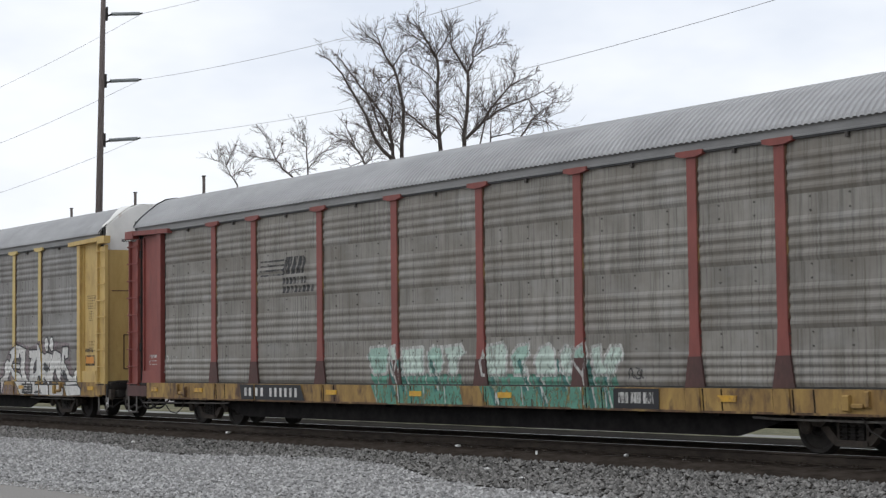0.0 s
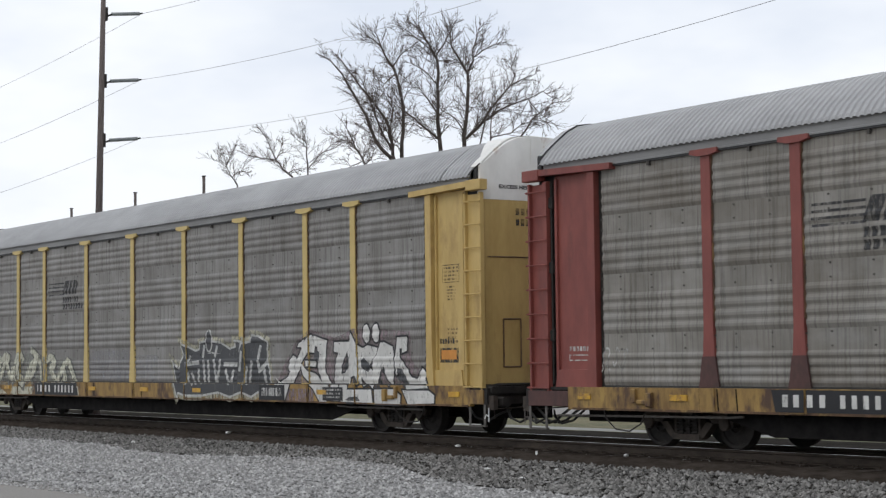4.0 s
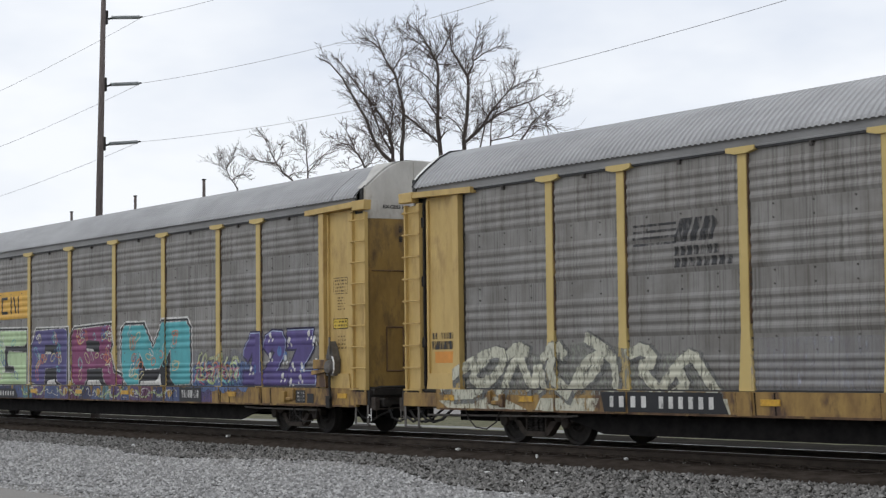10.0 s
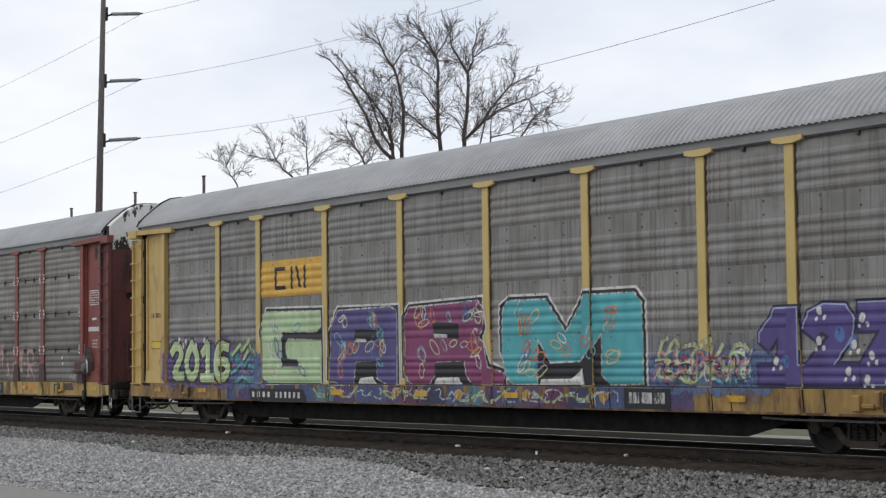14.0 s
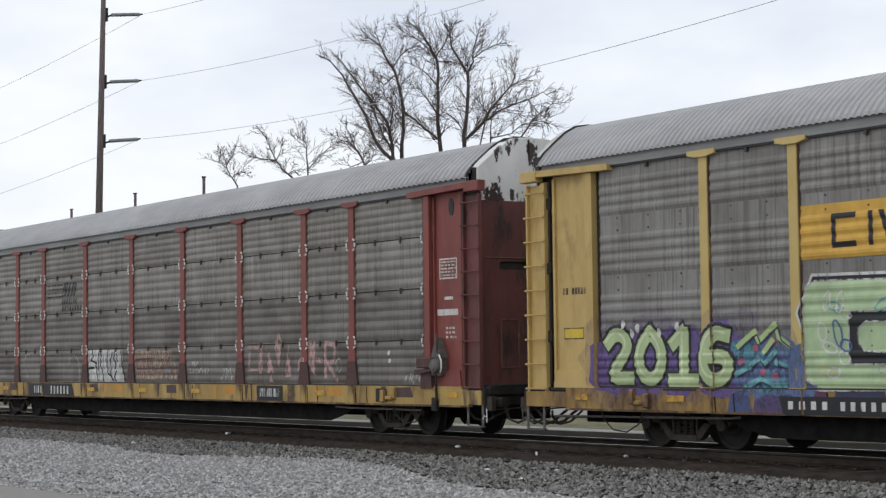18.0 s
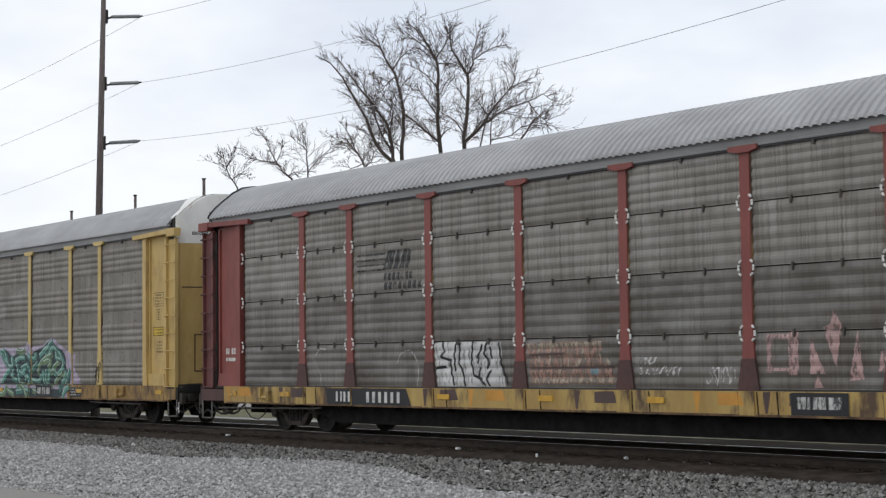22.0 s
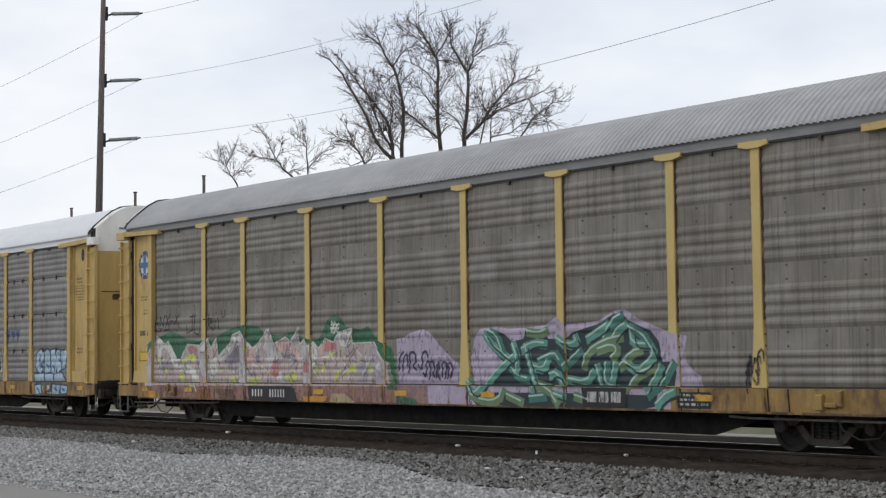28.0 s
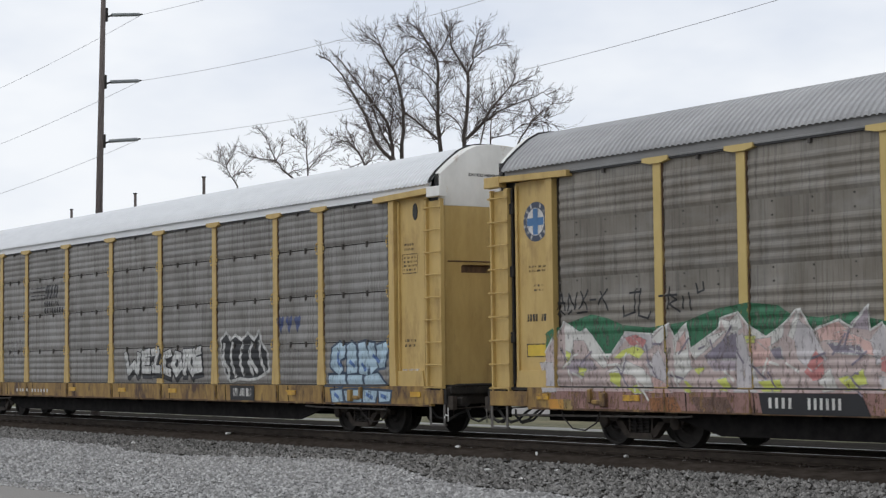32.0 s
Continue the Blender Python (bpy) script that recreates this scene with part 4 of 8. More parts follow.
TRAIN = [
    build_car("covered auto carrier with brown-red posts and grey banded screens", RED, "banded", YELLOW_DIRTY, ROOFING, WHITE, sheets=GALV_BROWN),
    build_car("covered auto carrier with yellow posts and white lettered graffiti", YELLOW, "banded", YELLOW_DIRTY, ROOFING, WHITE, None, YELLOW, YELLOW_POST),
    build_car("covered auto carrier with yellow posts and big coloured block graffiti", YELLOW, "banded", YELLOW_DIRTY, ROOFING, WHITE_DIRTY, None, YELLOW_OLD, YELLOW_POST),
    build_car("covered auto carrier with brown-red posts and four-tier ribbed screens", RED, "even", YELLOW_BURNT, ROOFING, PEELING, WHITE, RED_OLD, sheets=GALV_SOILED),
    build_car("covered auto carrier with yellow posts and pink and teal graffiti", YELLOW, "banded", YELLOW_DIRTY, ROOFING, WHITE, None, YELLOW, YELLOW_POST, GALV_TAN),
    build_car("covered auto carrier with yellow posts and a clean white roof", YELLOW, "even", YELLOW_DIRTY, ROOF_WHITE, WHITE, YELLOW, YELLOW, YELLOW),
]


# ---- what is painted on the cars: lettering as plain bars, emblems as plain shapes, and graffiti ----
PAINTS = {}


def paint(name, colour, worn=0.0, rough=0.6):
    """A sprayed or rolled paint; worn: how much of it has flaked so that the sheet shows through."""
    key = (name, worn)
    if key in PAINTS:
        return PAINTS[key]
    low, high = tuple(c * 0.80 for c in colour), tuple(min(c * 1.12, 0.85) for c in colour)
    m = surface(name + "_paint", low, high, rough, 0, 2.5, (1, 1, 0.6), 0.1, 60)
    if worn:
        n, l = m.node_tree.nodes, m.node_tree.links
        tc = n.new("ShaderNodeTexCoord")
        mp = n.new("ShaderNodeMapping")
        mp.inputs["Scale"].default_value = (9.0, 1.0, 3.0)
        no = n.new("ShaderNodeTexNoise")
        no.inputs["Scale"].default_value, no.inputs["Detail"].default_value, no.inputs["Roughness"].default_value = 1.6, 5, 0.7
        mr = n.new("ShaderNodeMapRange")
        mr.inputs["From Min"].default_value, mr.inputs["From Max"].default_value = 0.25 + 0.4 * worn, 0.42 + 0.42 * worn
        mr.inputs["To Min"].default_value, mr.inputs["To Max"].default_value = 0.12, 1.0 - 0.4 * worn
        l.new(tc.outputs["Object"], mp.inputs[0])
        l.new(mp.outputs[0], no.inputs["Vector"])
        l.new(no.outputs["Fac"], mr.inputs["Value"])
        l.new(mr.outputs[0], n["Principled BSDF"].inputs["Alpha"])
    PAINTS[key] = m
    return m


def profile_y(style, z):
    """The face of the screens at height z."""
    for row in range(4):
        pts = screen_profile(style, row)
        if z <= pts[-1][1]:
            for (ya, za), (yb, zb) in zip(pts, pts[1:]):
                if za <= z <= zb:
                    return ya + (yb - ya) * (z - za) / max(zb - za, 1e-6)
            return FACE
    return FACE


def spray(car, style, polys, material, layer, label, name="graffiti"):
    """Flat outlines in (x, z) laid on the car's side: cut along the ribs and posts, then pressed on to them."""
    if 1 < len(polys) <= 8:
        for i, poly in enumerate(polys):
            spray(car, style, [poly], material, layer + 0.06 * i, label, name)
        return None
    bm = bmesh.new()
    tag = bm.faces.layers.int.new("poly")
    for i, poly in enumerate(polys):
        if len(poly) < 3:
            continue
        face = bm.faces.new([bm.verts.new((x, 0, z)) for x, z in poly])
        face[tag] = i
    bm.normal_update()
    bmesh.ops.triangulate(bm, faces=bm.faces[:])
    zs = [v.co.z for v in bm.verts]
    xs = [v.co.x for v in bm.verts]
    cuts = {0.9995, 1.026}
    for row in range(4):
        cuts |= {round(z, 3) for _, z in screen_profile(style, row)}
    for z in sorted(c for c in cuts if min(zs) < c < max(zs)):
        bmesh.ops.bisect_plane(bm, geom=bm.verts[:] + bm.edges[:] + bm.faces[:], dist=1e-5, plane_co=(0, 0, z), plane_no=(0, 0, 1))
    for p in POSTS + (-11.9, 11.9):
        for d in (-0.155, -0.115, 0.115, 0.155):
            if min(xs) < p + d < max(xs):
                bmesh.ops.bisect_plane(bm, geom=bm.verts[:] + bm.edges[:] + bm.faces[:], dist=1e-5, plane_co=(p + d, 0, 0), plane_no=(1, 0, 0))
    v, f, known = [], [], {}
    for face in bm.faces:
        c = face.calc_center_median()
        lift = 0.004 + 0.0035 * layer + 0.0002 * (face[tag] % 12)
        near = min(abs(c.x - p) for p in POSTS)
        half = 0.115 + 0.05 * max(0.0, 1.95 - c.z) / 0.94
        if c.z < 1.0:
            plane = -1.545 if near < 0.165 else SILL
            if abs(c.x) > 13.2:
                continue
        elif c.z < 1.026:
            continue
        elif near < half:
            plane = POST_Y
        elif 11.8 < abs(c.x) < 11.99:
            plane = -1.505
        elif abs(c.x) >= 11.99:
            plane = -1.385
        else:
            plane = None
        corners = []
        for w in face.verts:
            y = profile_y(style, w.co.z) if plane is None else plane
            key = (round(w.co.x, 4), round(y - lift, 5), round(w.co.z, 4))
            if key not in known:
                known[key] = len(v)
                v.append(key)
            if known[key] not in corners:
                corners.append(known[key])
        if len(corners) > 2:
            f.append(tuple(corners))
    bm.free()
    if not f:
        return None
    me = mesh_of(name, v, f)
    me.materials.append(material)
    ob = new(name, me)
    ob.parent = car
    return tagged(ob, label, kind="stuff" if len(polys) > 1 else "")


def box(x0, x1, z0, z1):
    return [(x0, z0), (x1, z0), (x1, z1), (x0, z1)]


def fitted(poly, x0, x1, z0, z1):
    """Unit coordinates into a box."""
    return [(x0 + (x1 - x0) * u, z0 + (z1 - z0) * w) for u, w in poly]


def grown(poly, d):
    """An outline pushed out by d."""
    n, out_ = len(poly), []
    area = sum(a[0] * b[1] - b[0] * a[1] for a, b in zip(poly, poly[1:] + poly[:1]))
    s = 1 if area > 0 else -1
    for i in range(n):
        p, q, r = Vector(poly[i - 1]), Vector(poly[i]), Vector(poly[(i + 1) % n])
        a, b = (q - p).normalized(), (r - q).normalized()
        na, nb = Vector((a.y, -a.x)) * s, Vector((b.y, -b.x)) * s
        m = na + nb
        k = m.length_squared
        m = m * (2 * d / k) if k > 0.4 else na * d
        out_.append((q.x + m.x, q.y + m.y))
    return out_


def ring(cx, cz, rx, rz, turn, width, n=14):
    """A sprayed loop: quads round an ellipse."""
    c, s = math.cos(turn), math.sin(turn)

    def at(a, k):
        x, z = (rx + k) * math.cos(a), (rz + k) * math.sin(a)
        return (cx + c * x - s * z, cz + s * x + c * z)
    return [[at(2 * math.pi * i / n, 0), at(2 * math.pi * (i + 1) / n, 0), at(2 * math.pi * (i + 1) / n, width), at(2 * math.pi * i / n, width)] for i in range(n)]


def blob(cx, cz, rx, rz, rng, n=12, rough=0.15):
    return [(cx + rx * math.cos(2 * math.pi * i / n) * rng.uniform(1 - rough, 1 + rough), cz + rz * math.sin(2 * math.pi * i / n) * rng.uniform(1 - rough, 1 + rough)) for i in range(n)]


def stroke(points, width):
    """A brushed line: one quad for each leg, lengthened a little so that the legs meet."""
    out_ = []
    for a, b in zip(points, points[1:]):
        a, b = Vector(a), Vector(b)
        if (b - a).length < 1e-4:
            continue
        d = (b - a).normalized()
        m = Vector((-d.y, d.x)) * width / 2
        a, b = a - d * width * 0.32, b + d * width * 0.32
        out_.append([tuple(a - m), tuple(b - m), tuple(b + m), tuple(a + m)])
    return out_


# knots and hooks of no alphabet
GLYPHS = [
    [[(0.0, 0.1), (0.25, 0.95), (0.6, 0.75), (0.45, 0.2), (0.95, 0.0)]],
    [[(0.05, 0.0), (0.2, 0.6), (0.0, 0.85), (0.5, 1.0), (0.9, 0.6), (0.55, 0.25), (0.9, 0.05)]],
    [[(0.1, 0.9), (0.85, 1.0), (0.45, 0.55), (0.95, 0.4)], [(0.1, 0.35), (0.55, 0.0), (1.0, 0.15)]],
    [[(0.15, 0.0), (0.05, 0.8), (0.4, 1.0)], [(0.5, 0.05), (0.45, 0.7), (0.9, 0.95), (0.95, 0.3)]],
    [[(0.0, 0.3), (0.35, 0.0), (0.6, 0.45), (0.3, 0.8), (0.75, 1.0), (1.0, 0.7)]],
    [[(0.0, 0.75), (0.45, 0.95), (0.4, 0.1), (0.95, 0.2)], [(0.75, 0.5), (0.95, 0.85)]],
    [[(0.1, 0.05), (0.3, 0.5), (0.05, 0.7), (0.25, 1.0), (0.65, 0.85), (0.7, 0.0)], [(0.85, 0.35), (1.0, 0.9)]],
]


def rounded(line):
    """A bent line with its corners cut, so that it swings like a sprayed one."""
    out_ = [line[0]]
    for (xa, za), (xb, zb) in zip(line, line[1:]):
        out_ += [(xa * 0.72 + xb * 0.28, za * 0.72 + zb * 0.28), (xa * 0.28 + xb * 0.72, za * 0.28 + zb * 0.72)]
    return out_ + [line[-1]]


def wild(x0, x1, z0, z1, n, seed, lean=0.12, swing=0.12):
    """Interlocked letter-like strokes that spell nothing."""
    rng = random.Random(seed)
    lines, w = [], (x1 - x0) / n
    order = [rng.randrange(len(GLYPHS)) for _ in range(n)]
    for i, g in enumerate(order):
        a, b = x0 + i * w + 0.06 * w, x0 + (i + 1) * w - 0.02 * w
        lo, hi = z0 + rng.uniform(0, swing) * (z1 - z0), z1 - rng.uniform(0, swing) * (z1 - z0)
        for line in GLYPHS[g]:
            line = [(a + (b - a) * u + lean * (hi - lo) * (t - 0.5) + rng.gauss(0, 0.02), lo + (hi - lo) * t + rng.gauss(0, 0.015)) for u, t in line]
            lines.append(rounded(line))
    return lines


def all_strokes(lines, width):
    return [q for line in lines for q in stroke(line, width)]


def shifted(lines, dx, dz):
    return [[(x + dx, z + dz) for x, z in line] for line in lines]


def piece(car, style, lines, fat, fill, edge, label, halo=None, shine=None, layer=0, rim=1.5):
    """A graffiti piece: halo, dark edge, fill and a thin shine line."""
    if halo:
        spray(car, style, all_strokes(lines, fat * 2.3), halo, layer, label)
    if edge:
        spray(car, style, all_strokes(lines, fat * rim), edge, layer + 1, label)
    fills = fill if isinstance(fill, (list, tuple)) else [fill]
    for k, m in enumerate(fills):
        spray(car, style, all_strokes(lines[k::len(fills)], fat), m, layer + 2, label)
    if shine:
        spray(car, style, all_strokes(shifted(lines, -fat * 0.22, fat * 0.18), fat * 0.2), shine, layer + 3, label)


def letters(car, style, polys, fill, edge, label, layer=1, rim=0.045):
    """Painted letter bodies, each with an edge line under it."""
    for i, poly in enumerate(polys):
        if edge:
            spray(car, style, [grown(poly, rim)], edge, layer + 0.04 * i, label)
        spray(car, style, [poly], fill, layer + 1 + 0.04 * i, label)


def bars(car, style, x0, x1, z0, z1, groups, material, label="", layer=3, gap=0.28, name="lettering"):
    """A line of lettering as plain bars, one for each character; groups: characters, with 0 for a space."""
    n = len(groups)
    w = (x1 - x0) / n
    polys = [box(x0 + w * (i + gap / 2), x0 + w * (i + 1 - gap / 2), z0, z1) for i, g in enumerate(groups) if g]
    return spray(car, style, polys, material, layer, label, name)


def lines_of_bars(car, style, x0, x1, z0, z1, rows, seed, material, label="small faded lettering", name="lettering", layer=3):
    rng, polys = random.Random(seed), []
    h = (z1 - z0) / rows
    for r in range(rows):
        x = x0
        while x < x1 - 0.03:
            w = rng.uniform(0.03, 0.11)
            polys.append(box(x, min(x + w, x1), z0 + (r + 0.25) * h, z0 + (r + 0.75) * h))
            x += w + rng.uniform(0.02, 0.05)
    return spray(car, style, polys, material, layer, label, name)


def outline_box(x0, x1, z0, z1, w):
    return [box(x0, x1, z0, z0 + w), box(x0, x1, z1 - w, z1), box(x0, x0 + w, z0 + w, z1 - w), box(x1 - w, x1, z0 + w, z1 - w)]


P_WHITE = paint("white", (0.61, 0.60, 0.57), 0.06)
P_WHITE_OLD = paint("old_white", (0.58, 0.57, 0.54), 0.35)
P_BLACK = paint("black", (0.014, 0.014, 0.016))
STENCIL = paint("stencil_ink", (0.09, 0.065, 0.04), 0.4)
P_BLACK_OLD = paint("old_black", (0.03, 0.03, 0.032), 0.3)


def roadmarks(car, style, number_x, number_z=(0.64, 0.985), plate=True, emblem_z=3.05, emblem=True, initials_x=5.35, marks=(0.03, 0.40, 0.46, 0.95, 0.09)):
    """The owner's emblem, number board and initials, as plain shapes and bars."""
    if emblem:
        z = emblem_z
        polys = [box(-6.90, -5.85, z + 0.66 - 0.105 * k, z + 0.70 - 0.105 * k) for k in range(4)]
        spray(car, style, polys, P_BLACK_OLD, 1, "four dark emblem stripes", "emblem_stripes")
        polys = [[(-5.92, z + 0.36), (-5.62, z + 0.36), (-5.46, z + 0.74), (-5.76, z + 0.74)], [(-5.56, z + 0.36), (-5.40, z + 0.36), (-5.24, z + 0.74), (-5.40, z + 0.74)],
                 [(-5.34, z + 0.36), (-5.02, z + 0.36), (-4.90, z + 0.66), (-5.0, z + 0.74), (-5.18, z + 0.74)]]
        spray(car, style, polys, P_BLACK_OLD, 1, "dark emblem shapes", "emblem")
        bars(car, style, -5.92, -4.85, z + 0.14, z + 0.29, [1] * 7, P_BLACK_OLD, "dark lettering as bars", 1)
        bars(car, style, -5.92, -4.55, z - 0.05, z + 0.10, [1] * 8, P_BLACK_OLD, "dark lettering as bars", 1)
    z0, z1 = number_z
    a, b = number_x
    if plate:
        spray(car, style, [[(a, z0 + 0.01), (b + 0.12, z0 + 0.01), (b - 0.05, z1), (a - 0.08, z1)]], P_BLACK, 4, "black number board", "number_board")
    w = b - a
    bars(car, style, a + marks[0] * w, a + marks[1] * w, z0 + marks[4], z1 - 0.07, [1] * 4, P_WHITE, "white lettering as bars", 5, 0.55)
    bars(car, style, a + marks[2] * w, a + marks[3] * w, z0 + marks[4] - 0.01, z1 - 0.07, [1] * 6, P_WHITE, "white number as bars", 5, 0.55)
    x = initials_x
    spray(car, style, [box(x - 0.08, x + 1.05, 0.65, 0.985)], P_BLACK, 4, "black board", "initial_board")
    bars(car, style, x + 0.02, x + 0.95, 0.74, 0.92, [1, 1, 1], P_WHITE_OLD, "white initials as bars", 5, 0.2)


def end_marks(car, style, ink, boxed=True, low=True, seed=1):
    """Small stencilled panels on the end panel beside the ladder."""
    if boxed:
        spray(car, style, outline_box(12.21, 12.77, 2.97, 3.32, 0.018), ink, 0, "stencilled box outline", "stencil")
        lines_of_bars(car, style, 12.26, 12.72, 3.0, 3.29, 4, seed, ink, layer=0)
    lines_of_bars(car, style, 12.36, 12.66, 2.62, 2.92, 5, seed + 1, ink, layer=0)
    if low:
        spray(car, style, outline_box(12.2, 12.78, 2.24, 2.46, 0.02), P_BLACK_OLD, 1, "label edge", "stencil")
        spray(car, style, [box(12.2, 12.78, 2.24, 2.46)], paint("label_yellow", (0.62, 0.43, 0.05)), 0, "yellow warning label", "warning_label")
        lines_of_bars(car, style, 12.26, 12.72, 2.27, 2.43, 2, seed + 2, P_BLACK_OLD, layer=1)
    lines_of_bars(car, style, 12.38, 12.70, 1.80, 2.12, 4, seed + 3, ink, layer=0)


def wrapped_text(car, words, y0, y1, z, height, material, depth=0.145):
    """Stencilled words bent round the bowed end."""
    cu = bpy.data.curves.new("stencil", "FONT")
    cu.body, cu.size, cu.resolution_u, cu.offset = words, 1.0, 1, 0.035
    tmp = bpy.data.objects.new("stencil_words", cu)
    scene.collection.objects.link(tmp)
    bpy.context.view_layer.update()
    me = bpy.data.meshes.new_from_object(tmp.evaluated_get(bpy.context.evaluated_depsgraph_get()))
    bpy.data.objects.remove(tmp)
    xs = [v.co.x for v in me.vertices]
    lo, hi = min(xs), max(xs)
    for v in me.vertices:
        y = y0 + (v.co.x - lo) / (hi - lo) * (y1 - y0)
        v.co = (end_x(y, depth), y, z + v.co.y * height)
    me.name = "stencil_words"
    me.materials.clear()
    me.materials.append(material)
    ob = new("stencil_words", me)
    ob.parent = car
    return tagged(ob, "black stencilled height warning")


def hand_brake(car, x=12.32, z=1.5, bracket_paint=YELLOW_DIRTY):
    """A hand brake on its bracket arm: gear housing, wheel hub, chain and guard, hung beside the corner post."""
    arm = Shape().box(x - 0.62, x - 0.10, -1.60, -1.50, z - 0.10, z + 0.10, 0.015)
    arm.along_y([(x - 0.66, z - 0.22), (x - 0.12, z - 0.16), (x - 0.14, z - 0.11), (x - 0.66, z - 0.13)], -1.62, -1.45)
    arm.along_y([(x - 0.56, z - 0.48), (x - 0.16, z - 0.48), (x - 0.20, z - 0.17), (x - 0.52, z - 0.17)], -1.56, -1.47)
    part("brake_bracket", arm, bracket_paint, car, "rusty bracket of the hand brake")
    s = Shape().along_y([(x - 0.16, z - 0.24), (x + 0.14, z - 0.24), (x + 0.17, z + 0.10), (x + 0.06, z + 0.36), (x - 0.02, z + 0.48), (x - 0.10, z + 0.30), (x - 0.16, z + 0.12)], -1.56, -1.40)
    s.disc(x - 0.02, z - 0.06, [(-1.64, 0.05), (-1.62, 0.13), (-1.56, 0.16), (-1.54, 0.16)], 14)
    s.box(x - 0.12, x + 0.10, -1.585, -1.56, z + 0.12, z + 0.20)
    s.tube([(x + 0.02, -1.57, z + 0.20), (x + 0.05, -1.60, z + 0.44), (x + 0.02, -1.58, z + 0.56)], 0.022, 6)
    part("hand_brake", s, GREY_STEEL, car, "grimy grey hand brake housing")
    part("brake_lever", Shape().tube([(x + 0.12, -1.58, z + 0.16), (x + 0.22, -1.60, z + 0.04), (x + 0.22, -1.60, z - 0.12), (x + 0.16, -1.58, z - 0.18)], 0.016, 6), CHIP, car, "pale worn brake lever")
    chain = Shape().tube([(x - 0.02, -1.56, z - 0.2), (x, -1.57, z - 0.5), (x + 0.03, -1.58, z - 0.72)], 0.03, 6)
    chain.box(x - 0.12, x + 0.02, -1.60, -1.53, z - 0.92, z - 0.66, 0.015)
    part("brake_chain", chain, STEEL, car, "dark brake chain and rod guide")


CARS = dict(zip("ABCDEF", TRAIN))
KINDS = dict(zip("ABCDEF", ("banded", "banded", "banded", "even", "banded", "even")))


def paint_first():
    car, st = CARS["A"][0], KINDS["A"]
    roadmarks(car, st, (-7.62, -4.95))
    pale, mint, teal, deep = paint("pale_mint", (0.50, 0.60, 0.53), 0.22), paint("mint", (0.34, 0.50, 0.42), 0.2), paint("teal", (0.10, 0.27, 0.20), 0.25), paint("deep_teal", (0.045, 0.15, 0.13), 0.2)
    for base in ([(-2.38, 1.22), (0.76, 1.22), (0.95, 0.63), (-1.99, 0.63)], [(1.36, 1.22), (5.23, 1.22), (5.42, 0.63), (1.7, 0.63)]):
        spray(car, st, [base], teal, 0, "faded teal graffiti base")
    first = [[(-2.48, 1.59), (-2.37, 1.76), (-1.81, 1.79), (-1.68, 1.7), (-1.77, 1.22), (-2.23, 1.2)], [(-1.64, 1.75), (-1.4, 1.79), (-1.36, 1.47), (-1.49, 1.2), (-1.65, 1.47)], [(-1.24, 1.72), (-0.45, 1.75), (-0.42, 1.22), (-1.21, 1.2)],
             [(-0.35, 1.63), (-0.16, 1.77), (0.13, 1.74), (0.23, 1.46), (0.12, 1.22), (-0.26, 1.2)], [(0.16, 1.74), (0.78, 1.78), (0.94, 1.62), (0.72, 1.5), (0.64, 1.2), (0.4, 1.2), (0.35, 1.5)]]
    second = [[(1.43, 1.45), (1.62, 1.75), (2.1, 1.8), (2.23, 1.66), (2.19, 1.2), (1.5, 1.2)], [(2.32, 1.55), (2.52, 1.73), (2.86, 1.77), (2.9, 1.55), (2.73, 1.45), (2.86, 1.2), (2.43, 1.2)], [(3.01, 1.45), (3.18, 1.7), (3.45, 1.76), (3.61, 1.62), (3.65, 1.2), (3.09, 1.2)],
              [(3.74, 1.59), (3.89, 1.72), (4.08, 1.68), (4.07, 1.2), (3.76, 1.24)], [(4.14, 1.44), (4.2, 1.65), (4.43, 1.75), (4.5, 1.53), (4.4, 1.2)], [(4.58, 1.68), (4.84, 1.72), (4.89, 1.43), (5.1, 1.7), (5.36, 1.7), (5.46, 1.53), (5.26, 1.34), (5.2, 1.2), (4.67, 1.2)]]
    for k, poly in enumerate(first + second):
        spray(car, st, [poly], pale if k % 3 else mint, 1 + 0.04 * k, "faded mint graffiti letter")
        spray(car, st, stroke(poly + poly[:1], 0.06), P_WHITE_OLD, 3, "pale graffiti outline")
    gaps = [[(-1.68, 1.7), (-1.53, 1.19), (-1.33, 0.8)], [(-1.32, 1.47), (-1.03, 0.91)], [(-0.22, 1.46), (0.07, 0.92)], [(1.74, 1.19), (1.98, 0.68)], [(2.57, 1.45), (2.86, 0.94)],
            [(3.09, 1.19), (3.42, 0.7)], [(3.65, 1.44), (3.97, 0.95)], [(4.5, 1.44), (4.72, 0.67)], [(4.94, 1.2), (5.14, 0.67)]]
    spray(car, st, all_strokes(gaps, 0.10), deep, 2, "deep teal graffiti gaps")
    spray(car, st, all_strokes([[(x + 0.10, z) for x, z in line] for line in gaps], 0.045), P_WHITE_OLD, 4, "pale graffiti drips")
    rng = random.Random(5)
    spray(car, st, all_strokes([[(x, 1.3 + rng.uniform(-0.2, 0.1)), (x + 0.10, 0.68)] for x in (-2.1, -1.3, -0.4, 0.3, 1.9, 2.7, 3.3, 4.4, 5.0)], 0.03), P_WHITE_OLD, 4, "thin pale graffiti drips")
    spray(car, st, all_strokes(wild(-11.7, -11.05, 1.25, 1.72, 3, 3), 0.03), P_WHITE_OLD, 0, "small white scrawl")
    spray(car, st, all_strokes(wild(5.55, 5.95, 1.12, 1.34, 3, 4), 0.025), P_BLACK_OLD, 0, "small dark scrawl")
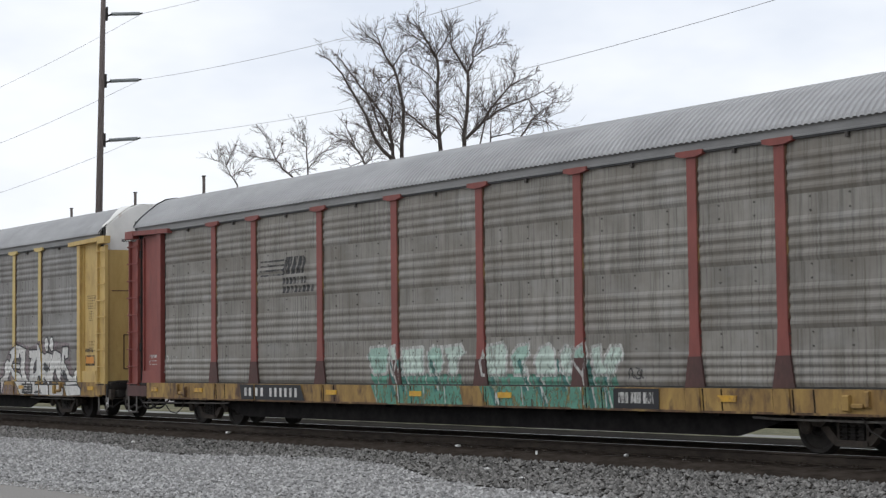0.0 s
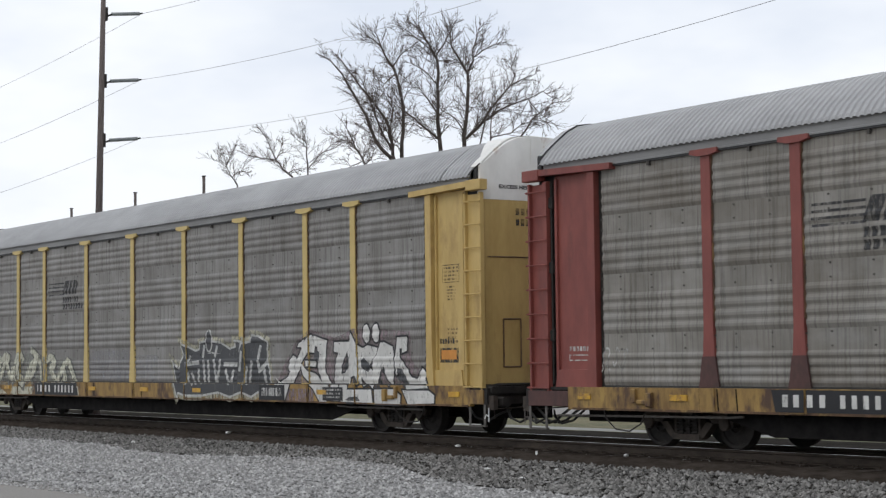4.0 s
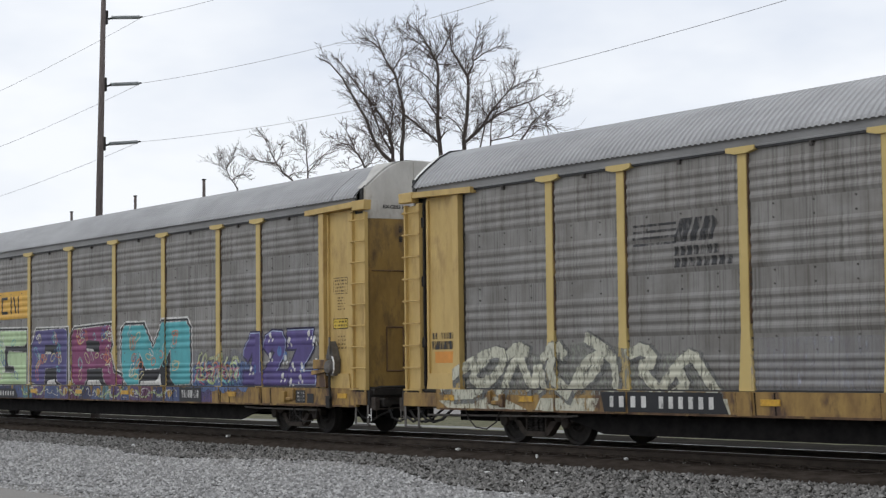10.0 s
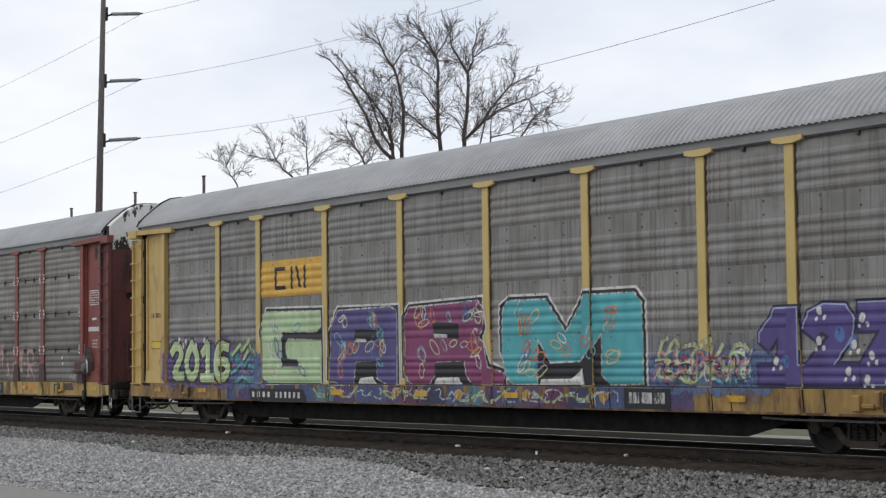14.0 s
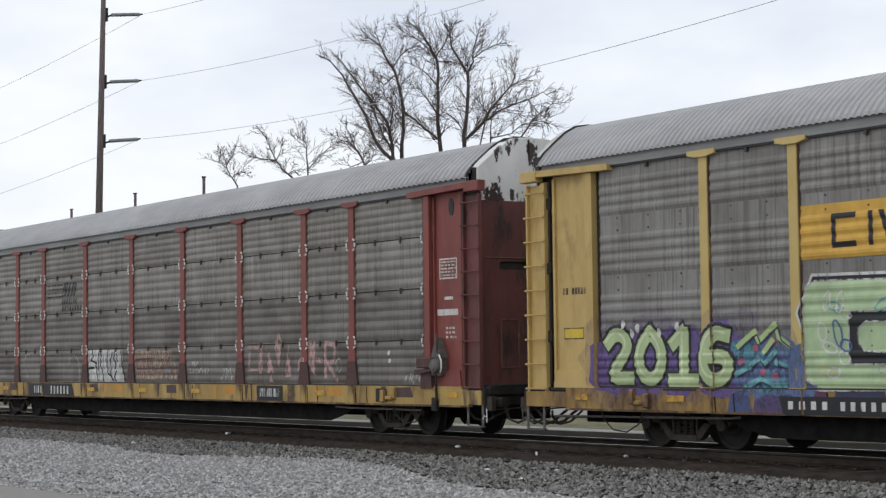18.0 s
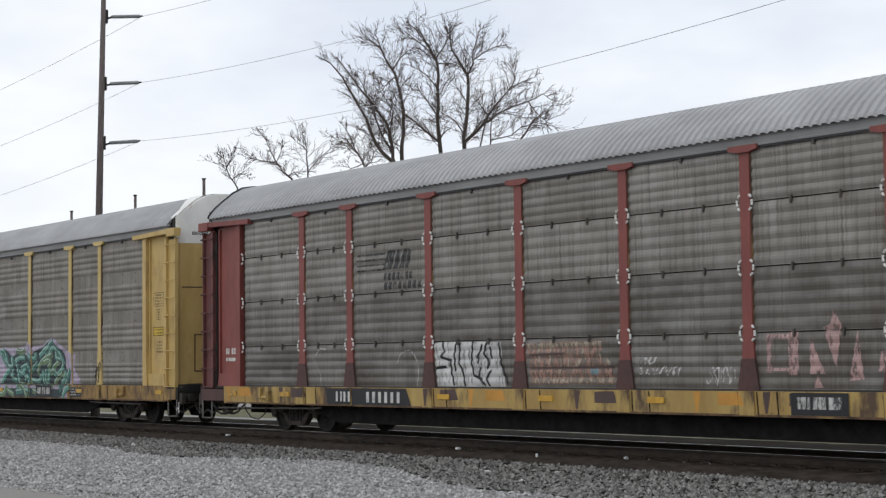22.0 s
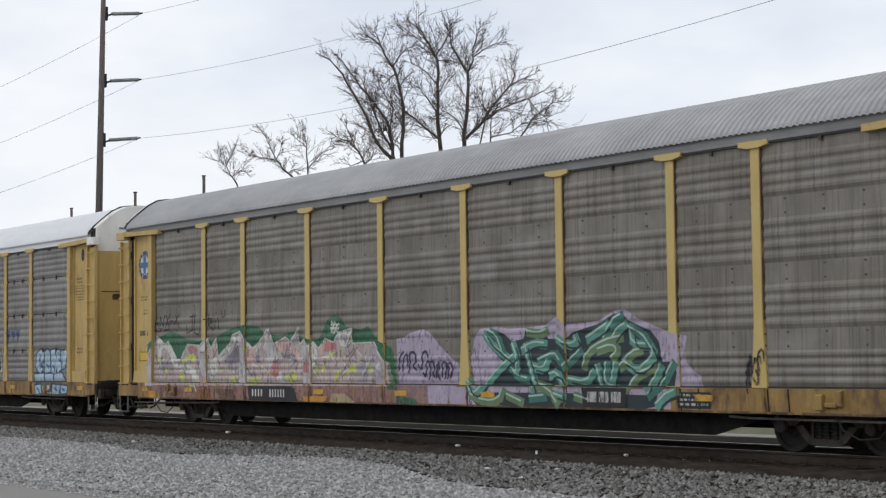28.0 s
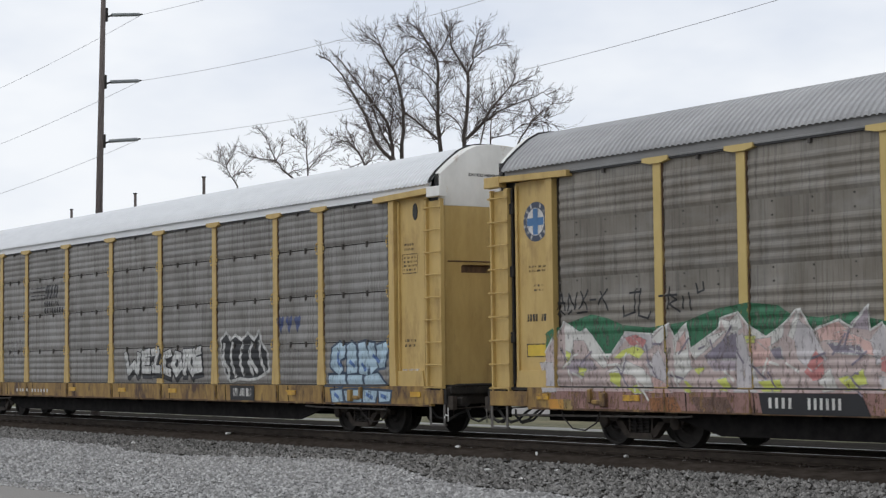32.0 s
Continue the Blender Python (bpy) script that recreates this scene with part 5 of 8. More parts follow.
    bars(car, st, -12.65, -12.1, 1.62, 1.70, [1] * 6, P_WHITE_OLD, "white lettering as bars", 0)
    spray(car, st, outline_box(-12.65, -12.0, 1.45, 1.56, 0.02), P_WHITE_OLD, 0, "white stencilled bar", "stencil")


def paint_second():
    car, st = CARS["B"][0], KINDS["B"]
    roadmarks(car, st, (-7.6, -4.75))
    cream, grey, moss = paint("cream", (0.56, 0.55, 0.44), 0.25), paint("mid_grey", (0.17, 0.17, 0.16), 0.3), paint("grey_green", (0.27, 0.275, 0.235), 0.45)
    rng = random.Random(2)
    spray(car, st, [[(-12.46, 0.9), (-11.92, 1.35), (-10.86, 1.76), (-9.5, 1.63), (-8.78, 1.79), (-7.9, 1.83), (-6.98, 1.68), (-6.24, 1.61), (-5.46, 1.63), (-4.75, 0.94)]], moss, 0, "faded grey-green graffiti ground")
    swirls = [[(-12.35, 1.05), (-11.74, 1.42), (-10.86, 1.71), (-10.44, 1.64), (-10.68, 1.27), (-11.2, 1.05), (-11.56, 1.27), (-11.03, 1.57)], [(-10.51, 0.94), (-10.34, 1.34), (-10.0, 1.63), (-9.9, 1.34), (-9.6, 0.98), (-9.5, 1.49), (-9.3, 1.03)], [(-9.01, 1.63), (-9.17, 1.27), (-8.62, 0.95)],
              [(-9.34, 1.56), (-8.98, 1.8), (-8.78, 1.62)], [(-8.62, 0.92), (-8.21, 1.48), (-7.74, 1.62), (-7.9, 1.34), (-8.37, 1.06)], [(-8.12, 1.9), (-7.5, 1.61), (-7.34, 1.27), (-7.43, 0.92)], [(-7.04, 1.61), (-6.68, 1.72), (-6.38, 1.47), (-6.83, 1.4), (-6.39, 1.06)],
              [(-6.24, 1.07), (-5.8, 1.47), (-5.52, 1.6), (-5.29, 1.33), (-4.95, 0.94)], [(-5.94, 0.96), (-5.66, 1.07), (-5.8, 1.27)], [(-11.92, 0.9), (-11.2, 0.93), (-10.99, 1.17)], [(-10.34, 1.64), (-10.1, 1.78), (-9.83, 1.69)]]
    spray(car, st, all_strokes([rounded(line) for line in shifted(swirls, 0.05, -0.03)], 0.30), grey, 1, "faded dark graffiti shade")
    spray(car, st, all_strokes([rounded(line) for line in swirls], 0.20), cream, 3, "cream looping graffiti letters")
    for poly in ([(-12.46, 0.78), (-10.51, 0.88), (-9.66, 0.63), (-12.1, 0.63)], [(-9.33, 0.86), (-7.74, 0.87), (-7.89, 0.63), (-9.5, 0.63)], [(-5.23, 0.88), (-4.67, 0.89), (-4.59, 0.63), (-5.15, 0.63)]):
        spray(car, st, [poly], cream, 1, "cream graffiti on the sill")
    haze = paint("faded_lilac", (0.42, 0.42, 0.46), 0.7)
    spray(car, st, [box(-4.2, -1.6, 1.03, 1.83), box(-1.3, 0.0, 1.03, 1.7)], haze, 0, "almost worn off pale graffiti")
    olive, charcoal, ash = paint("pale_olive", (0.42, 0.40, 0.30), 0.3), paint("charcoal", (0.06, 0.062, 0.066), 0.1), paint("pale_ash", (0.50, 0.50, 0.48), 0.12)
    darks = [[(1.1, 0.97), (1.15, 1.23), (1.37, 1.55), (1.58, 1.75), (2.21, 1.71), (3.21, 1.7), (4.16, 1.64), (4.35, 1.9), (4.9, 1.95), (5.43, 1.89), (5.46, 1.52), (5.56, 1.31), (5.62, 1.0), (5.66, 0.84), (5.34, 0.89), (4.89, 0.73), (4.44, 0.83), (3.88, 0.72), (3.31, 0.82), (2.51, 0.74), (1.69, 0.73), (1.27, 0.8)],
             [(1.33, 1.92), (2.0, 1.75), (2.21, 1.79), (2.25, 1.94), (2.66, 1.99), (3.31, 1.92), (3.75, 1.77), (3.71, 1.66), (2.81, 1.74), (2.21, 1.63), (1.48, 1.69)], [(3.59, 1.7), (4.16, 1.58), (4.28, 1.94), (3.98, 1.96), (4.01, 1.83), (3.79, 1.8)],
             [(4.72, 1.93), (4.76, 2.08), (5.08, 2.05), (5.47, 1.92), (5.43, 1.79), (4.9, 1.82)], [(0.85, 1.46), (1.15, 1.32), (1.37, 1.55), (1.4, 0.86), (1.2, 0.7), (1.06, 0.97)]]
    for k, poly in enumerate(darks):
        spray(car, st, [grown(poly, 0.14)], olive, 0.04 * k, "pale olive graffiti halo")
        spray(car, st, [grown(poly, 0.05)], ash, 1 + 0.04 * k, "pale graffiti edge")
        spray(car, st, [poly], charcoal, 2 + 0.04 * k, "charcoal graffiti body")
    slits = [[(2.47, 1.88), (2.41, 1.63)], [(2.45, 1.52), (2.52, 1.02)], [(2.69, 1.52), (2.72, 1.03)], [(2.97, 1.54), (3.1, 1.03)], [(3.28, 1.54), (3.14, 1.03)], [(1.58, 1.46), (2.2, 1.5)], [(1.66, 1.23), (1.69, 1.0)], [(1.87, 1.23), (2.03, 0.98)],
             [(2.2, 1.32), (2.22, 1.0)], [(3.49, 1.45), (4.16, 1.44)], [(3.55, 1.31), (3.71, 1.03)], [(3.93, 1.29), (3.81, 1.01)], [(4.56, 1.37), (4.48, 1.01)], [(4.78, 1.5), (4.7, 1.01)], [(5.18, 1.84), (5.07, 1.59)], [(4.35, 1.72), (4.28, 1.31)],
             [(5.07, 1.52), (5.15, 1.29), (5.53, 1.5)], [(5.35, 1.36), (5.45, 1.02)], [(1.75, 1.64), (1.66, 1.49)], [(3.11, 1.85), (3.01, 1.65)]]
    spray(car, st, all_strokes(slits, 0.10), ash, 5, "pale graffiti slits")
    drop = blob(2.71, 2.0, 0.13, 0.24, rng, 12, 0.05)
    letters(car, st, [drop], charcoal, ash, "charcoal drop of paint", 4)
    mauve = paint("faded_mauve", (0.26, 0.20, 0.21), 0.4)
    spray(car, st, [[(5.87, 1.0), (6.2, 1.41), (6.71, 1.92), (7.36, 2.18), (8.36, 1.98), (9.03, 2.16), (9.95, 2.14), (11.15, 2.06), (11.2, 1.48), (11.88, 1.03)]], mauve, 0, "faded mauve graffiti cloud")
    spray(car, st, [[(5.69, 0.9), (7.66, 0.91), (7.58, 0.63), (5.86, 0.63)]], mauve, 0, "faded mauve graffiti on the sill")
    whites = [[(7.36, 2.07), (7.53, 1.98), (7.5, 1.86), (7.07, 1.51), (6.6, 1.0), (6.4, 0.66), (6.2, 0.74), (6.0, 0.95), (5.88, 1.14), (6.05, 1.04), (6.36, 1.14), (6.75, 1.51), (7.03, 1.85)], [(6.41, 1.31), (6.47, 1.51), (6.59, 1.63), (6.72, 1.59), (6.86, 1.46), (6.61, 1.26)],
              [(6.79, 1.81), (6.85, 1.89), (7.15, 1.97), (7.08, 1.79)], [(6.94, 1.51), (7.26, 1.29), (7.57, 1.23), (7.91, 1.01), (8.15, 0.64), (7.86, 0.64), (7.59, 0.91), (7.1, 1.19)],
              [(7.5, 2.04), (8.03, 1.93), (7.99, 1.85), (7.95, 1.3), (8.19, 1.03), (8.34, 0.72), (8.12, 0.68), (7.9, 0.96), (7.67, 1.31), (7.62, 1.8), (7.46, 1.84)], [(7.21, 1.93), (7.53, 1.85), (7.49, 1.68), (7.21, 1.69)], [(7.2, 1.51), (7.58, 1.5), (7.58, 1.38), (7.2, 1.39)]]
    whites += [[(8.3, 1.89), (8.88, 1.89), (8.8, 1.67), (8.62, 1.4), (8.61, 1.23), (8.94, 1.26), (8.87, 1.02), (8.61, 1.01), (8.6, 0.66), (8.3, 0.67), (8.34, 1.11), (8.38, 1.5), (8.47, 1.67), (8.29, 1.69)],
               [(9.03, 2.07), (9.24, 1.81), (9.41, 1.75), (9.35, 1.57), (9.39, 1.02), (9.31, 1.0), (9.14, 1.19), (9.02, 1.15), (8.99, 0.92), (8.75, 0.65), (8.57, 0.68), (8.67, 1.02), (8.87, 1.49), (8.8, 1.78)],
               [(9.41, 1.75), (9.6, 1.81), (9.97, 1.75), (9.94, 1.65), (9.66, 1.39), (9.79, 1.28), (9.83, 1.02), (9.59, 0.98), (9.28, 1.26), (9.35, 1.49)], [(9.8, 1.49), (9.94, 1.63), (10.08, 1.86), (10.25, 1.85), (10.14, 1.48), (10.07, 1.23), (9.94, 0.93), (9.78, 1.02)]]
    whites += [[(10.19, 1.87), (10.52, 1.77), (10.56, 1.62), (10.58, 1.26), (10.55, 1.03), (10.53, 0.98), (10.28, 1.19), (10.21, 1.39), (10.29, 1.48), (10.12, 1.3), (10.16, 1.58)],
               [(10.69, 1.95), (11.06, 1.96), (11.03, 1.68), (10.86, 1.64), (10.86, 1.73), (10.78, 1.73), (10.77, 1.57), (11.08, 1.3), (11.19, 1.16), (11.41, 1.12), (11.58, 1.34), (11.74, 1.23), (11.88, 0.95), (11.56, 0.94), (11.15, 0.92), (10.81, 1.3), (10.67, 1.19), (10.59, 1.48)],
               [(8.7, 0.9), (9.87, 0.91), (9.92, 0.64), (8.72, 0.65)], [(9.98, 0.91), (10.68, 0.92), (10.94, 0.8), (10.91, 0.63), (10.0, 0.63)], [(11.01, 0.9), (11.91, 0.9), (12.1, 0.81), (12.09, 0.66), (11.2, 0.63)]]
    letters(car, st, whites, P_WHITE, P_BLACK, "bold white graffiti letter with a black edge", 1, 0.04)
    holes = [[(7.51, 1.72), (7.71, 1.7), (7.71, 1.5), (7.5, 1.5)], [(8.69, 1.35), (8.95, 1.67), (8.97, 1.4), (8.76, 1.28)], [(9.35, 1.49), (9.49, 1.56), (9.73, 1.39), (9.65, 1.26), (9.4, 1.33)], [(10.68, 1.34), (10.87, 1.32), (11.12, 1.05), (11.15, 0.95), (10.74, 1.12)],
             [(8.9, 0.68), (9.09, 0.75), (9.33, 0.76), (9.47, 0.67)], [(10.01, 0.93), (10.09, 1.15), (10.2, 1.02), (10.23, 0.93)], [(9.08, 1.02), (9.17, 1.19), (9.31, 1.02)]]
    for poly in holes:
        spray(car, st, [poly], charcoal, 4, "dark graffiti counter")
    for x in (9.58, 9.93):
        letters(car, st, [blob(x, 2.05, 0.13, 0.19, rng, 12, 0.03)], P_WHITE, P_BLACK, "white graffiti dot", 3, 0.04)
    spray(car, st, [box(8.0, 8.8, 0.67, 0.95)], P_BLACK, 5, "black data board", "data_board")
    lines_of_bars(car, st, 8.05, 8.75, 0.7, 0.93, 3, 8, P_WHITE_OLD, layer=6)
    end_marks(car, st, STENCIL, True, False, 5)
    spray(car, st, [box(12.12, 12.72, 1.44, 1.72)], P_BLACK_OLD, 0, "dark label patch", "label_patch")
    spray(car, st, [box(12.16, 12.66, 1.5, 1.68)], paint("orange", (0.62, 0.26, 0.05)), 1, "orange warning label", "warning_label")
    bars(car, st, 12.1, 12.6, 1.8, 1.9, [1] * 6, P_BLACK_OLD, "dark lettering as bars", 0)
    spray(car, st, [box(-12.75, -12.15, 1.50, 1.72)], paint("orange", (0.62, 0.26, 0.05)), 0, "orange warning label", "warning_label")
    spray(car, st, [box(-12.85, -12.1, 1.76, 1.92)], P_BLACK_OLD, 0, "dark patch", "label_patch")
    bars(car, st, -12.85, -12.1, 1.96, 2.08, [1, 1, 0, 1, 1, 1, 1, 1], P_BLACK_OLD, "dark lettering as bars", 0)


def paint_third():
    car, st = CARS["C"][0], KINDS["C"]
    roadmarks(car, st, (-7.4, -5.05), (0.62, 0.90), emblem=False, initials_x=5.42)
    gold = paint("gold_panel", (0.62, 0.36, 0.06))
    spray(car, st, [box(-7.06, -4.42, 2.93, 3.74)], gold, 0, "gold-yellow emblem panel", "emblem_panel")
    w = 0.085
    for shape in ([box(-6.45, -5.98, 3.50, 3.50 + w), box(-6.45, -6.45 + w, 3.08 + w, 3.50), box(-6.45, -5.98, 3.08, 3.08 + w)], [box(-5.75, -5.75 + w, 3.08, 3.58)], [[(-5.56, 3.58), (-5.46, 3.58), (-5.30, 3.10), (-5.40, 3.10)]], [box(-5.20, -5.20 + w, 3.08, 3.58)]):
        spray(car, st, shape, P_BLACK, 1, "black emblem bar", "emblem")
    rng = random.Random(7)
    violet, blue = paint("violet", (0.13, 0.085, 0.24), 0.12), paint("haze_blue", (0.11, 0.16, 0.30), 0.25)
    lime, aqua = paint("lime", (0.40, 0.52, 0.22)), paint("aqua", (0.16, 0.40, 0.42), 0.15)
    # the ground: sprayed clouds along the lower side and the sill
    spray(car, st, [blob(-11.35 + 0.85 * k, 1.42, 0.62, 0.60, rng, 14, 0.2) for k in range(4)], violet, 0.4, "violet graffiti cloud")
    spray(car, st, [blob(-8.2 + 0.4 * k, 1.3, 0.4, 0.45, rng) for k in range(4)], blue, 1, "blue graffiti cloud")
    spray(car, st, [blob(6.2 + 0.45 * k, 1.25, 0.4, 0.36, rng) for k in range(6)], blue, 1, "blue graffiti cloud")
    strip = [paint("sill_blue", (0.06, 0.085, 0.19), 0.12), paint("sill_plum", (0.11, 0.035, 0.09), 0.12), paint("sill_teal", (0.09, 0.20, 0.24), 0.2), paint("sill_violet", (0.09, 0.06, 0.15), 0.12), paint("sill_navy", (0.035, 0.04, 0.09), 0.1)]
    x, k = -8.6, 0
    while x < 6.2:
        w = rng.uniform(0.5, 1.2)
        spray(car, st, [[(x, 0.64), (x + w, 0.64), (x + w - 0.1, 0.995), (x + 0.1, 0.995)]], strip[(0, 3, 1, 4, 0, 2, 3)[k % 7]], 0, "coloured graffiti on the sill")
        x, k = x + w * 0.97, k + 1
    zig = [(-4.6 + 0.42 * i + rng.uniform(-0.12, 0.12), (0.70 if i % 2 else 0.93) + rng.uniform(-0.05, 0.05)) for i in range(24)]
    for k in range(0, 24, 6):
        spray(car, st, all_strokes([rounded(zig[k:k + 5])], 0.05), paint("sill_lime", (0.36, 0.44, 0.22), 0.25), 2, "lime swinging line on the sill")
    spray(car, st, all_strokes(wild(-4.4, 5.2, 0.68, 0.96, 14, 207, 0.3, 0.3), 0.03), P_WHITE_OLD, 3, "pale scribble on the sill")
    spray(car, st, [blob(-3.6 + 2.1 * k, 0.84, 0.14, 0.10, rng, 9, 0.3) for k in range(5)], paint("sill_gold", (0.46, 0.28, 0.05), 0.2), 3, "gold spots on the sill")
    mist = paint("violet_mist", (0.14, 0.10, 0.24), 0.75)
    spray(car, st, [blob(-11.5 + 0.6 * k, 1.50, 0.72, 0.72, rng, 14, 0.25) for k in range(6)], mist, 0, "thin violet overspray")
    spray(car, st, [blob(-8.4 + 0.35 * k, 1.35, 0.5, 0.55, rng, 14, 0.25) for k in range(4)] + [blob(6.0 + 0.4 * k, 1.3, 0.5, 0.5, rng, 14, 0.25) for k in range(7)], paint("blue_mist", (0.13, 0.17, 0.30), 0.75), 0.2, "thin blue overspray")
    zigs, zags = [[(-8.43, 1.66), (-8.06, 1.89), (-7.98, 1.74)], [(-7.98, 1.74), (-7.62, 1.99), (-7.55, 1.79), (-7.33, 1.65)], [(-7.87, 1.57), (-7.69, 1.75)]], [[(-8.48, 1.23), (-8.19, 1.34), (-7.99, 1.48)], [(-7.99, 1.48), (-7.88, 1.37), (-7.64, 1.57)], [(-7.64, 1.57), (-7.6, 1.4), (-7.38, 1.34)], [(-8.28, 1.03), (-7.96, 1.16)], [(-7.96, 1.16), (-7.72, 1.06), (-7.42, 1.06)]]
    spray(car, st, [blob(x, z, 0.3, 0.16, rng, 11, 0.3) for x, z in ((-8.1, 1.38), (-7.7, 1.5), (-7.75, 1.12), (-8.3, 1.6))], paint("cyan_mist", (0.10, 0.30, 0.36), 0.35), 1, "cyan graffiti cloud")
    spray(car, st, all_strokes(zags, 0.08), aqua, 2.5, "pale blue graffiti zigzag")
    spray(car, st, all_strokes(zigs, 0.085), lime, 3, "lime graffiti zigzag")
    spray(car, st, all_strokes(shifted(zigs, 0.05, -0.05), 0.025) + all_strokes(shifted(zags, 0.05, -0.05), 0.025), paint("navy", (0.03, 0.025, 0.07)), 3.5, "dark line under the zigzags")
    spray(car, st, [blob(x, z, 0.07, 0.06, rng, 8) for x, z in [(-8.04, 1.63), (-7.69, 1.73), (-7.88, 1.26), (-7.63, 1.2), (-8.35, 1.43)]], paint("pen_rose", (0.36, 0.10, 0.16)), 3.2, "rose sprayed dots")
    for seed_, pen_, width_ in ((201, aqua, 0.07), (202, P_WHITE_OLD, 0.045), (203, lime, 0.06), (204, paint("pen_rose", (0.36, 0.10, 0.16)), 0.06), (205, paint("navy", (0.03, 0.025, 0.07)), 0.04)):
        spray(car, st, all_strokes(wild(5.95, 8.2, 1.05, 1.6, 4, seed_ + 20, 0.2, 0.4), width_ * 0.7), pen_, 3 + 0.5 * (seed_ - 200), "swinging graffiti scribble")
    # year
    digits = {"2": [[(0.05, 0.78), (0.35, 1), (0.75, 0.9), (0.8, 0.62), (0.1, 0.08), (0.95, 0.08)]], "0": [[(0.5, 1), (0.1, 0.7), (0.1, 0.25), (0.5, 0), (0.9, 0.25), (0.9, 0.7), (0.5, 1)]],
              "1": [[(0.15, 0.75), (0.55, 1), (0.55, 0.05)], [(0.1, 0.04), (0.95, 0.04)]], "6": [[(0.85, 0.9), (0.4, 0.98), (0.1, 0.6), (0.1, 0.2), (0.5, 0), (0.9, 0.2), (0.85, 0.5), (0.2, 0.5)]]}
    at = -11.55
    for ch in "2016":
        lines = [rounded(rounded([(at + 0.68 * u, 1.10 + 0.82 * w) for u, w in line])) if ch != "1" else [(at + 0.68 * u, 1.10 + 0.82 * w) for u, w in line] for line in digits[ch]]
        piece(car, st, lines, 0.22, paint("year_lime", (0.42, 0.52, 0.27)), P_BLACK, "lime green painted year digit", None, paint("lime_shine", (0.58, 0.66, 0.42)), 1)
        at += 0.77
    # four big block letters
    cols = {"G": paint("pale_green", (0.40, 0.52, 0.30)), "A": paint("indigo", (0.085, 0.072, 0.20)), "R": paint("plum", (0.20, 0.045, 0.12)), "M": paint("turquoise", (0.075, 0.34, 0.37))}
    bodies = {"G": [(-6.97, 2.52), (-6.81, 2.61), (-4.5, 2.57), (-4.44, 2.42), (-4.51, 2.19), (-4.67, 2.12), (-6.16, 2.14), (-6.17, 1.5), (-6.12, 1.37), (-5.39, 1.37), (-5.44, 1.54), (-5.87, 1.57), (-5.99, 1.68), (-5.99, 1.89), (-5.82, 1.99), (-4.49, 1.94), (-4.4, 1.82), (-4.41, 1.02), (-6.66, 0.99), (-7.0, 1.15), (-7.05, 2.14)],
              "A": [(-4.08, 2.2), (-3.8, 2.55), (-1.83, 2.58), (-1.54, 2.48), (-1.51, 2.26), (-1.53, 1.02), (-1.94, 1.0), (-2.31, 1.13), (-2.34, 1.48), (-3.11, 1.46), (-3.16, 1.13), (-3.21, 0.99), (-3.76, 0.99), (-4.14, 1.13)],
              "R": [(-1.3, 2.34), (-1.14, 2.53), (1.13, 2.6), (1.36, 2.42), (1.35, 2.08), (1.14, 1.9), (1.35, 1.79), (1.48, 1.35), (1.94, 1.24), (1.92, 1.03), (0.98, 1.01), (0.76, 1.19), (0.7, 1.46), (-0.23, 1.44), (-0.27, 1.19), (-0.47, 1.01), (-1.05, 1.0), (-1.29, 1.19)],
              "M": [(1.92, 2.43), (2.09, 2.56), (3.18, 2.55), (3.73, 1.95), (4.27, 2.59), (5.53, 2.59), (5.72, 2.41), (5.74, 1.06), (4.91, 1.03), (4.68, 1.2), (4.67, 1.9), (4.15, 1.44), (3.29, 1.42), (2.93, 1.83), (2.92, 1.04), (2.22, 1.02), (1.99, 1.19), (1.86, 1.66)]}
    whole = {"G": [(-7.05, 2.14), (-6.81, 2.61), (-4.44, 2.57), (-4.41, 1.02), (-6.66, 0.99)], "A": [(-4.12, 2.08), (-3.8, 2.55), (-1.54, 2.53), (-1.53, 1.02), (-3.76, 0.99), (-4.14, 1.13)], "R": [(-1.3, 2.34), (-1.14, 2.53), (1.22, 2.59), (1.35, 2.08), (1.21, 1.88), (1.51, 1.35), (1.94, 1.24), (1.92, 1.03), (-1.05, 1.0), (-1.29, 1.19)],
             "M": [(1.88, 2.43), (2.09, 2.56), (3.18, 2.55), (3.73, 1.95), (4.27, 2.59), (5.53, 2.59), (5.72, 2.41), (5.74, 1.06), (2.22, 1.02), (1.86, 1.66)]}
    inlays = {"A": [[(-3.14, 2.14), (-2.33, 2.11), (-2.34, 1.88), (-3.15, 1.91)], [(-3.11, 1.46), (-2.34, 1.48), (-2.31, 1.16), (-3.16, 1.15)]], "R": [[(-0.33, 2.23), (0.53, 2.18), (0.52, 1.89), (-0.3, 1.92)], [(-0.27, 1.44), (0.7, 1.46), (0.76, 1.17), (-0.27, 1.16)]], "G": [], "M": []}
    lights = {"A": [[(-3.1, 1.95), (-2.72, 1.94), (-2.72, 1.87), (-3.1, 1.88)], [(-3.07, 1.0), (-2.9, 1.14), (-2.47, 1.17), (-2.31, 1.01)]], "R": [[(-0.28, 2.0), (0.16, 1.98), (0.15, 1.91), (-0.28, 1.92)], [(-0.31, 1.02), (-0.18, 1.15), (0.51, 1.16), (0.65, 1.02)]],
              "G": [], "M": [[(2.96, 1.03), (3.05, 1.13), (3.87, 1.14), (4.21, 1.32), (4.26, 1.04)]]}
